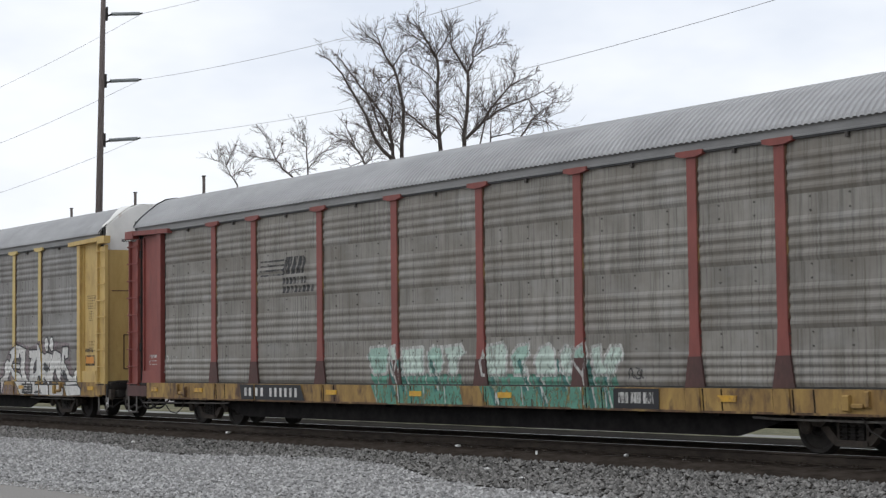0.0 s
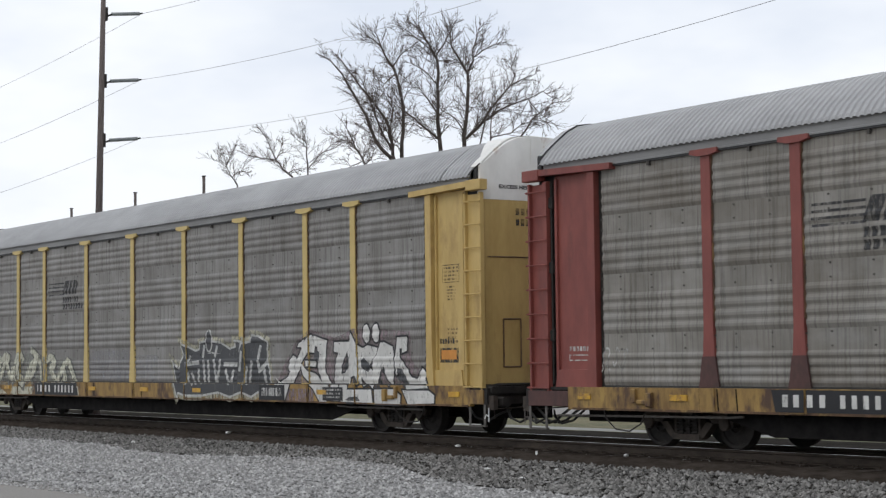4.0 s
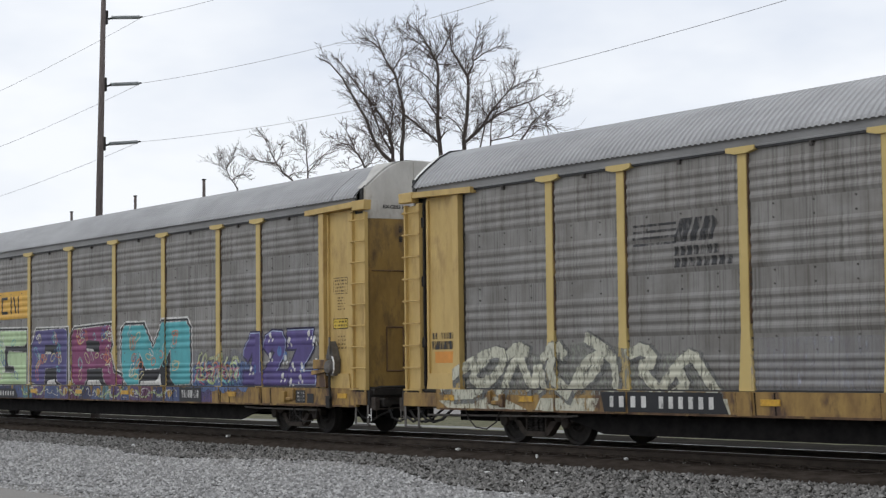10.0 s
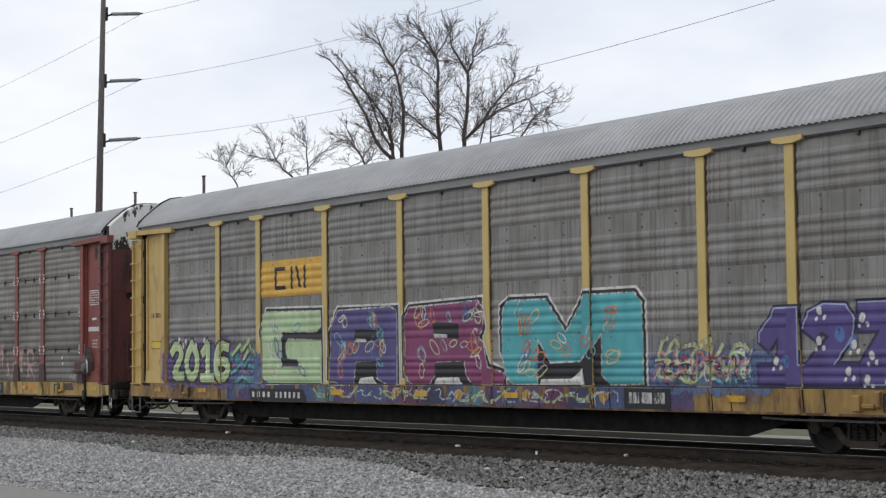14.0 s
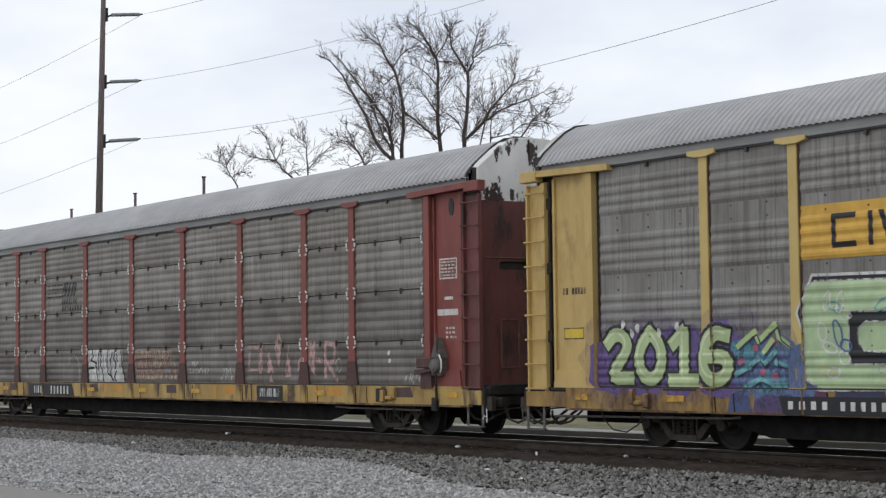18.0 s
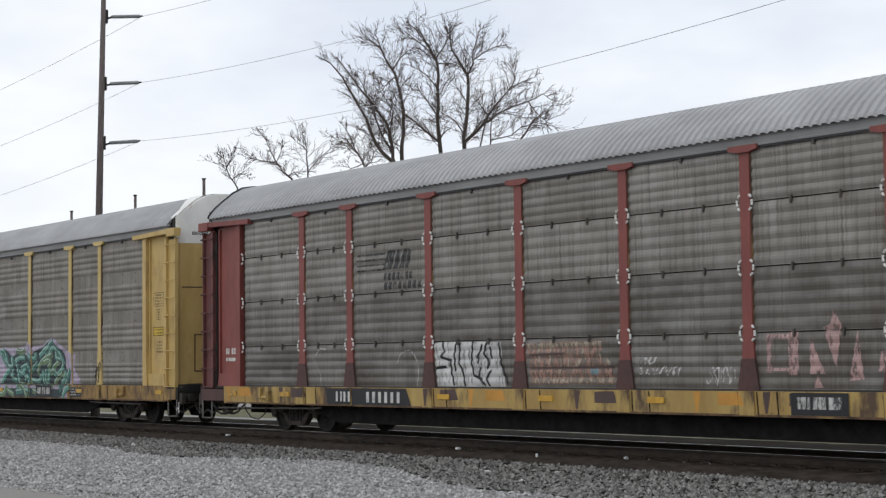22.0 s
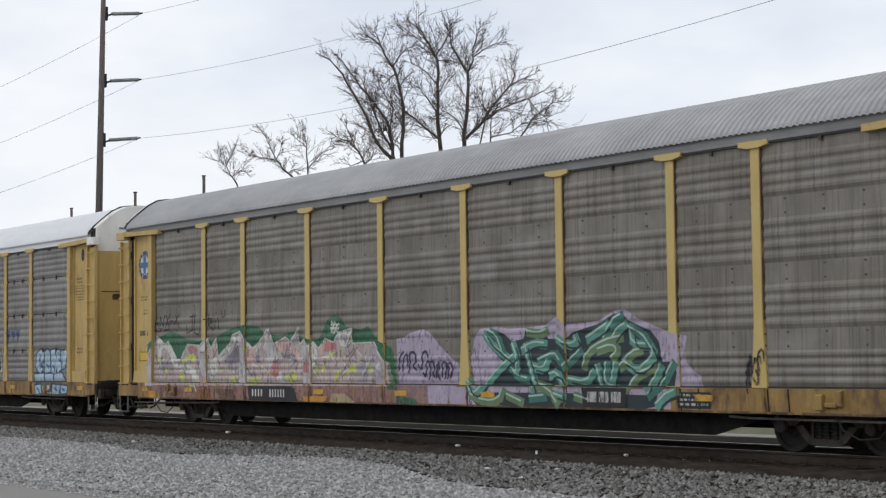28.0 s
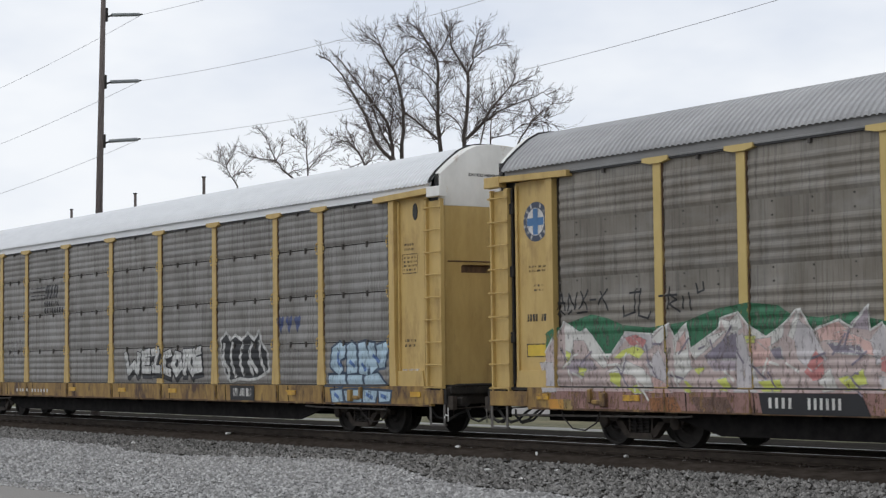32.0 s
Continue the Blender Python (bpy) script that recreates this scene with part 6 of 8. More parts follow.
    for ch, body in bodies.items():
        x0, x1 = min(x for x, _ in body), max(x for x, _ in body)
        z0, z1 = min(z for _, z in body), max(z for _, z in body)
        spray(car, st, [[(a, max(b, 1.03)) for a, b in grown(whole[ch], 0.11)]], P_WHITE, 1, "white graffiti halo")
        spray(car, st, [[(a, max(b, 1.028)) for a, b in grown(whole[ch], 0.065)]], P_BLACK, 2, "black letter edge")
        spray(car, st, [body], cols[ch], 3, "big painted block letter", "block_letter")
        spray(car, st, stroke(body + body[:1], 0.03), P_WHITE_OLD, 4, "thin white line along the letter edge")
        for poly in inlays[ch]:
            spray(car, st, [poly], P_BLACK, 4.5, "black letter inlay")
        for poly in lights[ch]:
            spray(car, st, [poly], P_WHITE, 5, "white letter inlay")
        pens = [P_WHITE, P_WHITE_OLD, paint("pen_blue", (0.07, 0.13, 0.30)), paint("pen_orange", (0.50, 0.17, 0.08)), paint("pen_sand", (0.48, 0.44, 0.25)), aqua]
        shapes = {id(p): [] for p in pens}
        count = {"G": 14, "A": 26, "R": 26, "M": 30}[ch]
        tries = 0
        while count and tries < 300:
            tries += 1
            u, w = rng.uniform(0.12, 0.86), rng.uniform(0.14, 0.90)
            if ch == "G" and 0.33 < u < 0.95 and 0.22 < w < 0.75:
                continue
            if ch in "AR" and (0.22 < u < 0.72 and (w < 0.46 or 0.52 < w < 0.8) or u > 0.78):
                continue
            if ch == "M" and (0.33 < u < 0.76 and (w < 0.36 or w > 0.62)):
                continue
            pen = rng.choice(pens)
            for loop in ring(x0 + (x1 - x0) * u, z0 + (z1 - z0) * w, rng.uniform(0.09, 0.19), rng.uniform(0.035, 0.08), rng.uniform(0, 3.1), 0.03):
                shapes[id(pen)].append(loop)
            count -= 1
        for pen in pens:
            if shapes[id(pen)]:
                spray(car, st, shapes[id(pen)], pen, 5, "looping pen scribbles")
    piece(car, st, wild(6.05, 8.1, 1.05, 1.85, 4, 12, 0.2, 0.25), 0.07, paint("straw", (0.47, 0.50, 0.26), 0.2), None, "straw-coloured graffiti scribble", None, P_WHITE_OLD, 2)
    spray(car, st, all_strokes(wild(6.3, 8.2, 1.05, 1.65, 5, 13, 0.1, 0.3), 0.035), P_WHITE_OLD, 6, "pale graffiti scribble")
    spray(car, st, all_strokes(wild(6.1, 7.8, 1.05, 1.7, 4, 19, -0.1, 0.3), 0.03), paint("pen_orange", (0.50, 0.17, 0.08)), 5, "thin orange graffiti scribble")
    # purple digits
    purple = paint("purple", (0.085, 0.062, 0.205))
    navy = paint("navy", (0.03, 0.025, 0.07))
    sky_line = paint("pale_blue", (0.32, 0.36, 0.52))
    one = [(0.02, 0.55), (0.02, 0.66), (0.10, 0.86), (0.12, 0.96), (0.27, 0.96), (0.27, 0.26), (0.30, 0.26), (0.30, 0.03), (0.02, 0.03), (0.02, 0.26), (0.14, 0.26), (0.14, 0.62), (0.08, 0.44)]
    two = [(0.29, 0.70), (0.33, 0.90), (0.42, 0.99), (0.55, 0.97), (0.60, 0.80), (0.58, 0.58), (0.48, 0.27), (0.62, 0.27), (0.62, 0.03), (0.29, 0.03), (0.29, 0.22), (0.45, 0.60), (0.40, 0.66), (0.37, 0.56)]
    seven = [(0.62, 0.99), (0.95, 0.99), (0.95, 0.66), (0.80, 0.27), (0.98, 0.27), (0.98, 0.03), (0.64, 0.03), (0.62, 0.25), (0.74, 0.66), (0.62, 0.66)]
    for x0, x1 in ((8.31, 9.27), (9.30, 10.35), (10.38, 11.62)):
        spray(car, st, [box(x0 - 0.03, x1 + 0.03, 1.03, 1.40)], navy, 1, "dark digit edge")
        spray(car, st, [box(x0, x1, 1.045, 1.37)], purple, 2, "purple graffiti base")
    for poly in (one, two, seven):
        body = fitted(poly, 8.31, 11.62, 1.03, 2.27)
        spray(car, st, [grown(body, 0.05)], navy, 2, "dark digit edge")
        spray(car, st, [body], purple, 3, "purple painted digit", "block_digit")
        spray(car, st, stroke(body[:7], 0.025), sky_line, 4, "pale digit shine")
    dots = []
    for _ in range(13):
        x, z = 8.35 + rng.random() * 3.4, 1.1 + rng.random() * 1.1
        dots += [blob(x, z, 0.055, 0.075, rng, 9), blob(x + 0.09, z - 0.10, 0.035, 0.045, rng, 8), blob(x - 0.06, z - 0.12, 0.03, 0.035, rng, 8)]
    spray(car, st, dots, P_WHITE, 5, "white sprayed dots")
    spray(car, st, [blob(8.6 + rng.random() * 3.0, 1.4 + rng.random() * 0.7, 0.1, 0.12, rng, 9) for _ in range(5)], paint("mid_blue", (0.10, 0.19, 0.42), 0.2), 4, "blue sprayed dots")
    spray(car, st, [blob(-11.7 + rng.random() * 3.2, 1.9 + rng.random() * 0.3, 0.05, 0.08, rng, 9) for _ in range(5)], P_WHITE, 5, "white sprayed dots")
    spray(car, st, [box(10.85, 11.25, 0.68, 0.95), box(11.33, 11.6, 0.68, 0.88)], P_BLACK, 2, "black data board", "data_board")
    lines_of_bars(car, st, 10.9, 11.22, 0.70, 0.93, 3, 4, P_WHITE_OLD, layer=3)
    end_marks(car, st, STENCIL, True, True, 9)
    hand_brake(car)
    bars(car, st, -12.75, -12.1, 2.62, 2.74, [1, 1, 0, 1, 1, 1, 1, 1], P_BLACK_OLD, "dark lettering as bars", 0)
    spray(car, st, [box(-12.7, -12.2, 1.86, 2.02)], paint("label_yellow", (0.62, 0.43, 0.05)), 0, "yellow warning label", "warning_label")
    spray(car, st, outline_box(-12.72, -12.18, 1.84, 2.04, 0.02), P_BLACK_OLD, 1, "label edge", "stencil")


def paint_fourth():
    car, st = CARS["D"][0], KINDS["D"]
    roadmarks(car, st, (-7.95, -4.95), (0.64, 0.985), emblem_z=3.02, initials_x=5.32, marks=(0.10, 0.325, 0.485, 0.93, 0.07))
    ash = paint("ash_white", (0.56, 0.56, 0.54), 0.18)
    block = [(-4.17, 1.86), (-3.87, 1.89), (-2.04, 1.86), (-1.99, 1.61), (-2.05, 1.47), (-1.9, 1.1), (-1.9, 1.04), (-4.05, 1.03)]
    spray(car, st, [block], ash, 0, "faded white graffiti block")
    wiggles = [[(-3.87, 1.88), (-3.82, 1.7), (-3.94, 1.6), (-3.61, 1.53), (-3.58, 1.29), (-3.5, 1.07)], [(-3.42, 1.89), (-3.49, 1.63), (-3.46, 1.34)], [(-3.3, 1.85), (-3.34, 1.48), (-3.2, 1.29), (-3.15, 1.06)], [(-2.89, 1.88), (-2.94, 1.48), (-2.85, 1.24), (-2.62, 1.17)],
               [(-2.6, 1.81), (-2.72, 1.62), (-2.73, 1.48)], [(-2.46, 1.85), (-2.55, 1.66), (-2.37, 1.47), (-2.45, 1.38)], [(-2.36, 1.76), (-2.3, 1.57)], [(-2.08, 1.84), (-2.02, 1.47), (-1.92, 1.29), (-1.81, 1.1)], [(-4.07, 1.39), (-3.76, 1.41)],
               [(-2.66, 1.38), (-2.71, 1.21), (-2.52, 1.07)], [(-2.33, 1.33), (-2.48, 1.19), (-2.38, 1.06)]]
    spray(car, st, all_strokes(wiggles, 0.055), P_BLACK, 1, "black wriggling graffiti lines")
    rose, tan = paint("faded_rose", (0.36, 0.22, 0.17), 0.35), paint("faded_sand", (0.44, 0.38, 0.29), 0.4)
    spray(car, st, [[(-1.27, 1.81), (-0.56, 1.84), (0.81, 1.83), (0.8, 1.67), (0.68, 1.61), (0.95, 1.45), (1.12, 1.32), (1.17, 1.11), (-1.12, 1.08)]], rose, 0, "faded rose graffiti block")
    lines = [[(-1.21, 1.77), (0.78, 1.79)], [(-0.88, 1.78), (-0.93, 1.46)], [(-0.53, 1.82), (-0.59, 1.46)], [(-0.25, 1.55), (-0.32, 1.24)], [(-0.06, 1.79), (-0.05, 1.37)], [(0.25, 1.76), (0.36, 1.54)], [(0.08, 1.37), (0.3, 1.54)], [(0.69, 1.64), (1.01, 1.45)], [(-1.07, 1.14), (1.11, 1.17)]]
    spray(car, st, all_strokes(lines, 0.07), tan, 1, "pale worn graffiti strokes")
    spray(car, st, all_strokes([[(-1.15, 1.37), (1.12, 1.38)], [(-1.14, 1.61), (-0.19, 1.63)]], 0.04), paint("bare_dark_primer", (0.075, 0.045, 0.04)), 2, "dark worn graffiti line")
    spray(car, st, [[(0.51, 1.38), (0.73, 1.39), (0.73, 1.26), (0.53, 1.26)]], paint("dull_teal", (0.16, 0.25, 0.27), 0.2), 2, "small teal graffiti patch")
    pink = paint("dusty_pink", (0.46, 0.30, 0.28), 0.22)
    shapes = stroke([(4.72, 1.31), (4.72, 1.83)], 0.09) + stroke([(4.70, 1.83), (5.28, 1.83)], 0.07) + stroke([(5.22, 1.83), (5.22, 1.31)], 0.20) + stroke([(4.72, 1.33), (5.2, 1.33)], 0.05)
    shapes += [[(5.55, 1.26), (5.86, 1.26), (5.72, 1.50), (5.56, 1.84)], [(5.62, 1.05), (5.80, 1.06), (5.70, 1.26)], [(5.82, 1.95), (6.06, 1.34), (6.18, 1.99), (6.02, 2.20), (5.97, 2.0)],
               [(6.30, 1.16), (6.58, 1.18), (6.48, 1.90)], [(6.86, 1.30), (7.22, 1.28), (7.18, 1.6), (6.90, 1.58)], [(7.32, 1.46), (7.59, 1.18), (7.59, 1.95), (7.32, 1.96)], [(7.60, 1.50), (7.89, 1.46), (7.89, 1.58), (7.60, 1.60)]]
    shapes += stroke([(8.02, 1.18), (8.02, 1.9), (8.4, 1.85), (8.38, 1.5), (8.1, 1.46), (8.5, 1.1)], 0.10)
    spray(car, st, shapes, pink, 0, "worn dusty pink graffiti shapes")
    for x0, x1, z0, z1, n, s in ((1.7, 2.2, 1.42, 1.56, 3, 1), (1.7, 2.75, 1.24, 1.38, 6, 2), (3.35, 4.0, 1.08, 1.38, 4, 3), (11.0, 11.6, 1.05, 1.25, 4, 5)):
        spray(car, st, all_strokes(wild(x0, x1, z0, z1, n, 50 + s), 0.025), P_WHITE_OLD, 0, "thin white scrawl")
    spray(car, st, stroke(rounded([(-4.75, 1.05), (-4.68, 1.4), (-4.9, 1.75), (-5.3, 1.72), (-5.45, 1.5)]), 0.022) + stroke(rounded([(-8.35, 1.05), (-8.4, 1.35), (-8.55, 1.4), (-8.65, 1.6), (-8.45, 1.82), (-8.15, 1.8)]), 0.025) + ring(8.55, 1.42, 0.09, 0.13, 0, 0.03), P_WHITE_OLD, 0, "thin white sprayed loops")
    spray(car, st, [blob(10.45, 1.66, 0.04, 0.06, random.Random(1)), blob(10.47, 1.5, 0.05, 0.05, random.Random(2))], P_WHITE, 0, "white paint spots")
    ink = paint("stencil_white", (0.62, 0.60, 0.56), 0.15)
    spray(car, st, outline_box(12.18, 12.76, 3.06, 3.46, 0.03), ink, 0, "white stencilled box", "stencil")
    lines_of_bars(car, st, 12.23, 12.72, 3.1, 3.42, 5, 3, ink, layer=0)
    spray(car, st, [box(12.34, 12.62, 2.66, 2.72), box(12.10, 12.78, 2.36, 2.48)], P_WHITE, 0, "white reflector bars", "reflector_bar")
    lines_of_bars(car, st, 12.38, 12.72, 1.9, 2.16, 3, 6, ink, layer=0)
    bars(car, st, -12.68, -11.98, 1.74, 1.88, [1, 1, 0, 1, 1, 1, 1, 1], ink, "white lettering as bars", 0)
    spray(car, st, [box(-12.68, -11.98, 1.58, 1.66)], ink, 0, "white bar", "stencil")
    spray(car, st, [box(10.1, 10.5, 0.68, 0.95)], P_BLACK, 2, "black data board", "data_board")
    hand_brake(car, 12.28, 1.45, RED_FOOT)
    rng = random.Random(9)
    rust = paint("bare_dark_primer", (0.075, 0.045, 0.04))
    for k in range(10):
        x = -12.3 + 2.5 * k + rng.uniform(-0.6, 0.6)
        spray(car, st, [[(x, 0.66), (x + 0.05, 0.66), (x + 0.12, 0.99), (x - 0.05, 0.99)], [(x + 0.5, 0.78), (x + 1.1, 0.78), (x + 1.0, 0.98), (x + 0.5, 0.97)]], rust if k % 2 else paint("sill_orange", (0.52, 0.25, 0.04)), 0, "scorched and repainted sill patch", "sill_patch")


def paint_fifth():
    car, st = CARS["E"][0], KINDS["E"]
    roadmarks(car, st, (-6.75, -4.74), (0.62, 0.95), emblem=False, initials_x=5.05, marks=(0.049, 0.32, 0.447, 0.801, 0.10))
    green, pinkish = paint("leaf_green", (0.035, 0.15, 0.075), 0.2), paint("rose_grey", (0.55, 0.42, 0.41), 0.15)
    tones = [paint("shard_white", (0.62, 0.61, 0.575), 0.1), paint("shard_pink", (0.60, 0.40, 0.36), 0.15), paint("shard_lilac", (0.40, 0.345, 0.38), 0.18),
             paint("shard_lime", (0.52, 0.55, 0.13), 0.05), paint("shard_slate", (0.21, 0.185, 0.23), 0.15), paint("shard_red", (0.50, 0.20, 0.19), 0.15)]
    spray(car, st, [[(-12.06, 1.94), (-11.8, 2.05), (-11.14, 2.2), (-10.86, 2.26), (-10.4, 2.18), (-10.05, 2.06), (-9.35, 2.0), (-8.52, 2.08), (-7.79, 2.27), (-7.55, 2.29), (-7.09, 2.34), (-6.49, 2.28), (-6.2, 2.13), (-5.63, 2.07), (-4.94, 2.14), (-4.68, 2.04), (-4.09, 1.94), (-3.84, 1.98), (-3.67, 2.2), (-3.51, 2.37), (-3.26, 2.47), (-2.96, 2.39), (-2.79, 2.2), (-2.21, 2.13), (-1.92, 2.19), (-1.7, 2.0), (-1.43, 1.84), (-1.11, 1.75), (-0.91, 1.43), (-1.01, 1.06), (-12.12, 1.0)]], green, 0, "green graffiti cloud")
    spray(car, st, [[(-1.42, 1.87), (-1.13, 1.72), (-0.82, 0.91), (-1.11, 0.9)]], green, 1, "green graffiti band")
    spray(car, st, [[(-12.0, 1.53), (-1.18, 1.47), (-0.98, 0.97), (-11.77, 0.94)]], pinkish, 1, "dusty rose graffiti ground")
    spray(car, st, [[(x, 0.64), (x + 1.35, 0.64), (x + 1.3, 0.995), (x + 0.05, 0.995)] for x in (-11.9 + 1.36 * k for k in range(9))], paint("sill_rose", (0.30, 0.17, 0.15), 0.25), 0, "dusty rose painted sill")
    white, pink, lilac_, lime, slate, red = tones
    mass = [(-12.21, 1.39), (-11.57, 2.15), (-11.14, 1.95), (-10.96, 2.01), (-10.42, 1.49), (-9.96, 1.94), (-9.27, 1.89), (-8.9, 2.06), (-8.77, 1.83), (-8.48, 2.05), (-8.4, 1.63), (-7.72, 1.97), (-7.71, 2.11), (-7.28, 2.2), (-7.02, 1.95), (-6.73, 1.8), (-6.35, 1.99), (-6.09, 2.2), (-6.01, 2.2), (-5.78, 1.88), (-5.25, 2.03), (-5.02, 1.91), (-4.7, 2.23), (-4.68, 1.86), (-4.44, 1.97), (-4.27, 1.81), (-4.09, 1.91), (-3.88, 1.76), (-3.59, 1.97), (-3.28, 1.88), (-3.03, 2.09), (-2.53, 2.16), (-2.54, 1.85), (-1.71, 1.86), (-1.39, 1.55), (-1.23, 1.43), (-1.19, 1.03), (-12.1, 0.97)]
    spray(car, st, [mass], paint("shell_rose", (0.50, 0.405, 0.385), 0.15), 1.8, "pale mass of the graffiti letters")
    spray(car, st, stroke(mass[:-2], 0.03), paint("shard_edge", (0.66, 0.66, 0.63), 0.2), 5.8, "thin white letter edge")
    haze_ = paint("shard_haze", (0.52, 0.49, 0.50), 0.12)
    shards = [(haze_, [(-12.34, 1.44), (-11.82, 1.44), (-11.71, 0.93), (-12.1, 0.92)]), (white, [(-11.57, 2.15), (-11.14, 1.95), (-10.96, 2.01), (-10.74, 1.81), (-10.42, 1.38), (-10.53, 1.33), (-10.85, 1.54), (-11.05, 1.82), (-11.33, 1.82), (-11.41, 1.49), (-11.57, 1.55)]), (lilac_, [(-11.41, 1.49), (-10.86, 1.49), (-10.69, 1.33), (-11.34, 1.22), (-11.53, 1.33)]), (lime, [(-11.56, 1.66), (-11.41, 1.6), (-11.42, 1.39), (-11.53, 1.39)]), (lime, [(-11.21, 1.36), (-10.97, 1.33), (-11.06, 1.19), (-11.19, 1.23)]), (haze_, [(-10.42, 1.49), (-9.96, 1.94), (-9.31, 1.89), (-9.19, 1.74), (-9.45, 1.61), (-9.84, 1.88)])]
    shards += [(red, [(-10.0, 1.85), (-9.7, 1.9), (-9.44, 1.79), (-9.53, 1.67), (-9.85, 1.71)]), (lime, [(-10.27, 1.51), (-10.06, 1.64), (-9.67, 1.72), (-9.5, 1.61), (-9.61, 1.48), (-9.88, 1.57), (-10.1, 1.49)]), (lime, [(-10.39, 1.25), (-10.07, 1.3), (-10.11, 1.06), (-10.11, 0.98), (-10.37, 1.12)]), (white, [(-10.46, 1.28), (-9.97, 1.46), (-9.54, 1.33), (-9.19, 0.97), (-9.44, 0.97), (-9.8, 1.22)]), (lime, [(-9.86, 1.02), (-9.69, 1.07), (-9.44, 0.92), (-9.65, 0.91)]), (haze_, [(-9.45, 1.38), (-9.11, 1.63), (-8.87, 1.22), (-9.19, 0.97)])]
    shards += [(pink, [(-9.31, 0.93), (-9.34, 1.22), (-9.0, 1.12), (-8.74, 0.93)]), (white, [(-9.24, 1.84), (-8.9, 2.06), (-8.94, 1.84), (-9.11, 1.68)]), (white, [(-8.82, 1.78), (-8.48, 2.05), (-8.46, 1.63), (-8.37, 1.32), (-8.7, 1.07), (-8.78, 1.38)]), (pink, [(-8.72, 1.76), (-8.52, 1.93), (-8.49, 1.63), (-8.76, 1.58)]), (white, [(-8.44, 1.63), (-8.04, 1.82), (-7.59, 1.91), (-7.96, 1.67), (-8.29, 1.47)]), (slate, [(-8.08, 1.52), (-7.59, 1.82), (-7.34, 1.91), (-7.36, 1.47), (-8.05, 1.47)])]
    shards += [(lilac_, [(-8.05, 1.45), (-7.36, 1.45), (-7.39, 1.29), (-7.89, 1.29)]), (white, [(-7.71, 2.11), (-7.51, 2.06), (-7.28, 2.2), (-7.19, 1.96), (-7.41, 1.86), (-7.59, 1.91)]), (lime, [(-8.57, 1.15), (-8.46, 1.12), (-8.28, 0.93), (-8.44, 0.95)]), (lime, [(-7.82, 1.15), (-7.61, 1.19), (-7.52, 1.08), (-7.49, 0.96), (-7.64, 0.98)]), (lime, [(-8.34, 1.32), (-8.05, 1.35), (-8.21, 1.22)]), (haze_, [(-7.38, 1.81), (-7.18, 1.86), (-6.85, 0.96), (-7.33, 0.96)]), (white, [(-7.1, 2.0), (-6.98, 1.93), (-6.73, 1.8), (-6.35, 1.99), (-6.39, 1.8), (-6.73, 1.61), (-7.03, 1.81)])]
    shards += [(pink, [(-7.1, 1.76), (-6.62, 1.8), (-6.66, 1.37), (-7.02, 1.32)]), (lime, [(-7.15, 1.83), (-6.95, 1.82), (-6.98, 1.71), (-7.1, 1.71)]), (lime, [(-6.92, 1.13), (-6.45, 1.16), (-6.36, 0.97), (-6.73, 0.96)]), (slate, [(-6.66, 1.61), (-6.43, 1.65), (-6.37, 1.46), (-6.54, 1.46)]), (haze_, [(-6.21, 1.94), (-6.06, 2.05), (-5.78, 1.88), (-5.51, 1.46), (-5.8, 1.27), (-6.08, 1.46)]), (white, [(-6.28, 1.81), (-6.09, 2.17), (-6.01, 2.22), (-6.06, 2.01), (-6.18, 1.75)])]
    shards += [(red, [(-5.97, 1.27), (-5.72, 1.6), (-5.58, 1.46), (-5.55, 1.19), (-5.77, 1.12)]), (pink, [(-5.71, 1.93), (-5.25, 2.01), (-4.96, 1.73), (-5.64, 1.72)]), (slate, [(-5.51, 1.69), (-4.96, 1.68), (-4.96, 1.53), (-5.37, 1.55)]), (lime, [(-5.31, 1.18), (-5.11, 1.22), (-4.89, 1.0), (-5.09, 0.99)]), (white, [(-5.69, 1.13), (-5.45, 1.32), (-5.3, 0.99), (-5.51, 0.97)])]
    shards += [(lilac_, [(-5.09, 1.91), (-4.88, 2.09), (-4.7, 2.23), (-4.68, 1.86)]), (pink, [(-5.36, 1.83), (-5.16, 1.87), (-4.62, 1.68), (-4.5, 1.45), (-4.83, 1.54), (-5.37, 1.69)]), (slate, [(-5.37, 1.66), (-4.89, 1.65), (-4.76, 1.5), (-5.23, 1.53)]), (haze_, [(-4.69, 1.72), (-4.44, 1.95), (-4.27, 1.83), (-4.37, 1.45), (-4.57, 1.36)]), (red, [(-4.5, 1.45), (-4.27, 1.54), (-4.21, 1.22), (-4.46, 1.27)]), (white, [(-4.27, 1.81), (-4.09, 1.91), (-3.97, 1.8), (-3.89, 1.62), (-4.05, 1.36), (-4.18, 1.27), (-4.19, 1.63)])]
    shards += [(haze_, [(-4.55, 1.2), (-4.25, 1.18), (-4.06, 1.0), (-4.49, 1.0)]), (lime, [(-5.18, 1.13), (-4.83, 1.31), (-4.73, 1.09), (-5.04, 1.04)]), (red, [(-3.68, 1.8), (-3.53, 1.95), (-3.18, 1.86), (-3.14, 1.75), (-3.41, 1.66), (-3.63, 1.69)]), (pink, [(-3.88, 1.74), (-3.61, 1.93), (-3.66, 1.62), (-3.79, 1.6)]), (lime, [(-3.6, 1.53), (-3.41, 1.71), (-3.14, 1.68), (-3.35, 1.57)]), (white, [(-3.08, 1.92), (-3.01, 2.09), (-2.85, 2.11), (-2.65, 2.11), (-2.53, 2.16), (-2.56, 1.86), (-2.78, 1.78), (-2.98, 1.79)])]
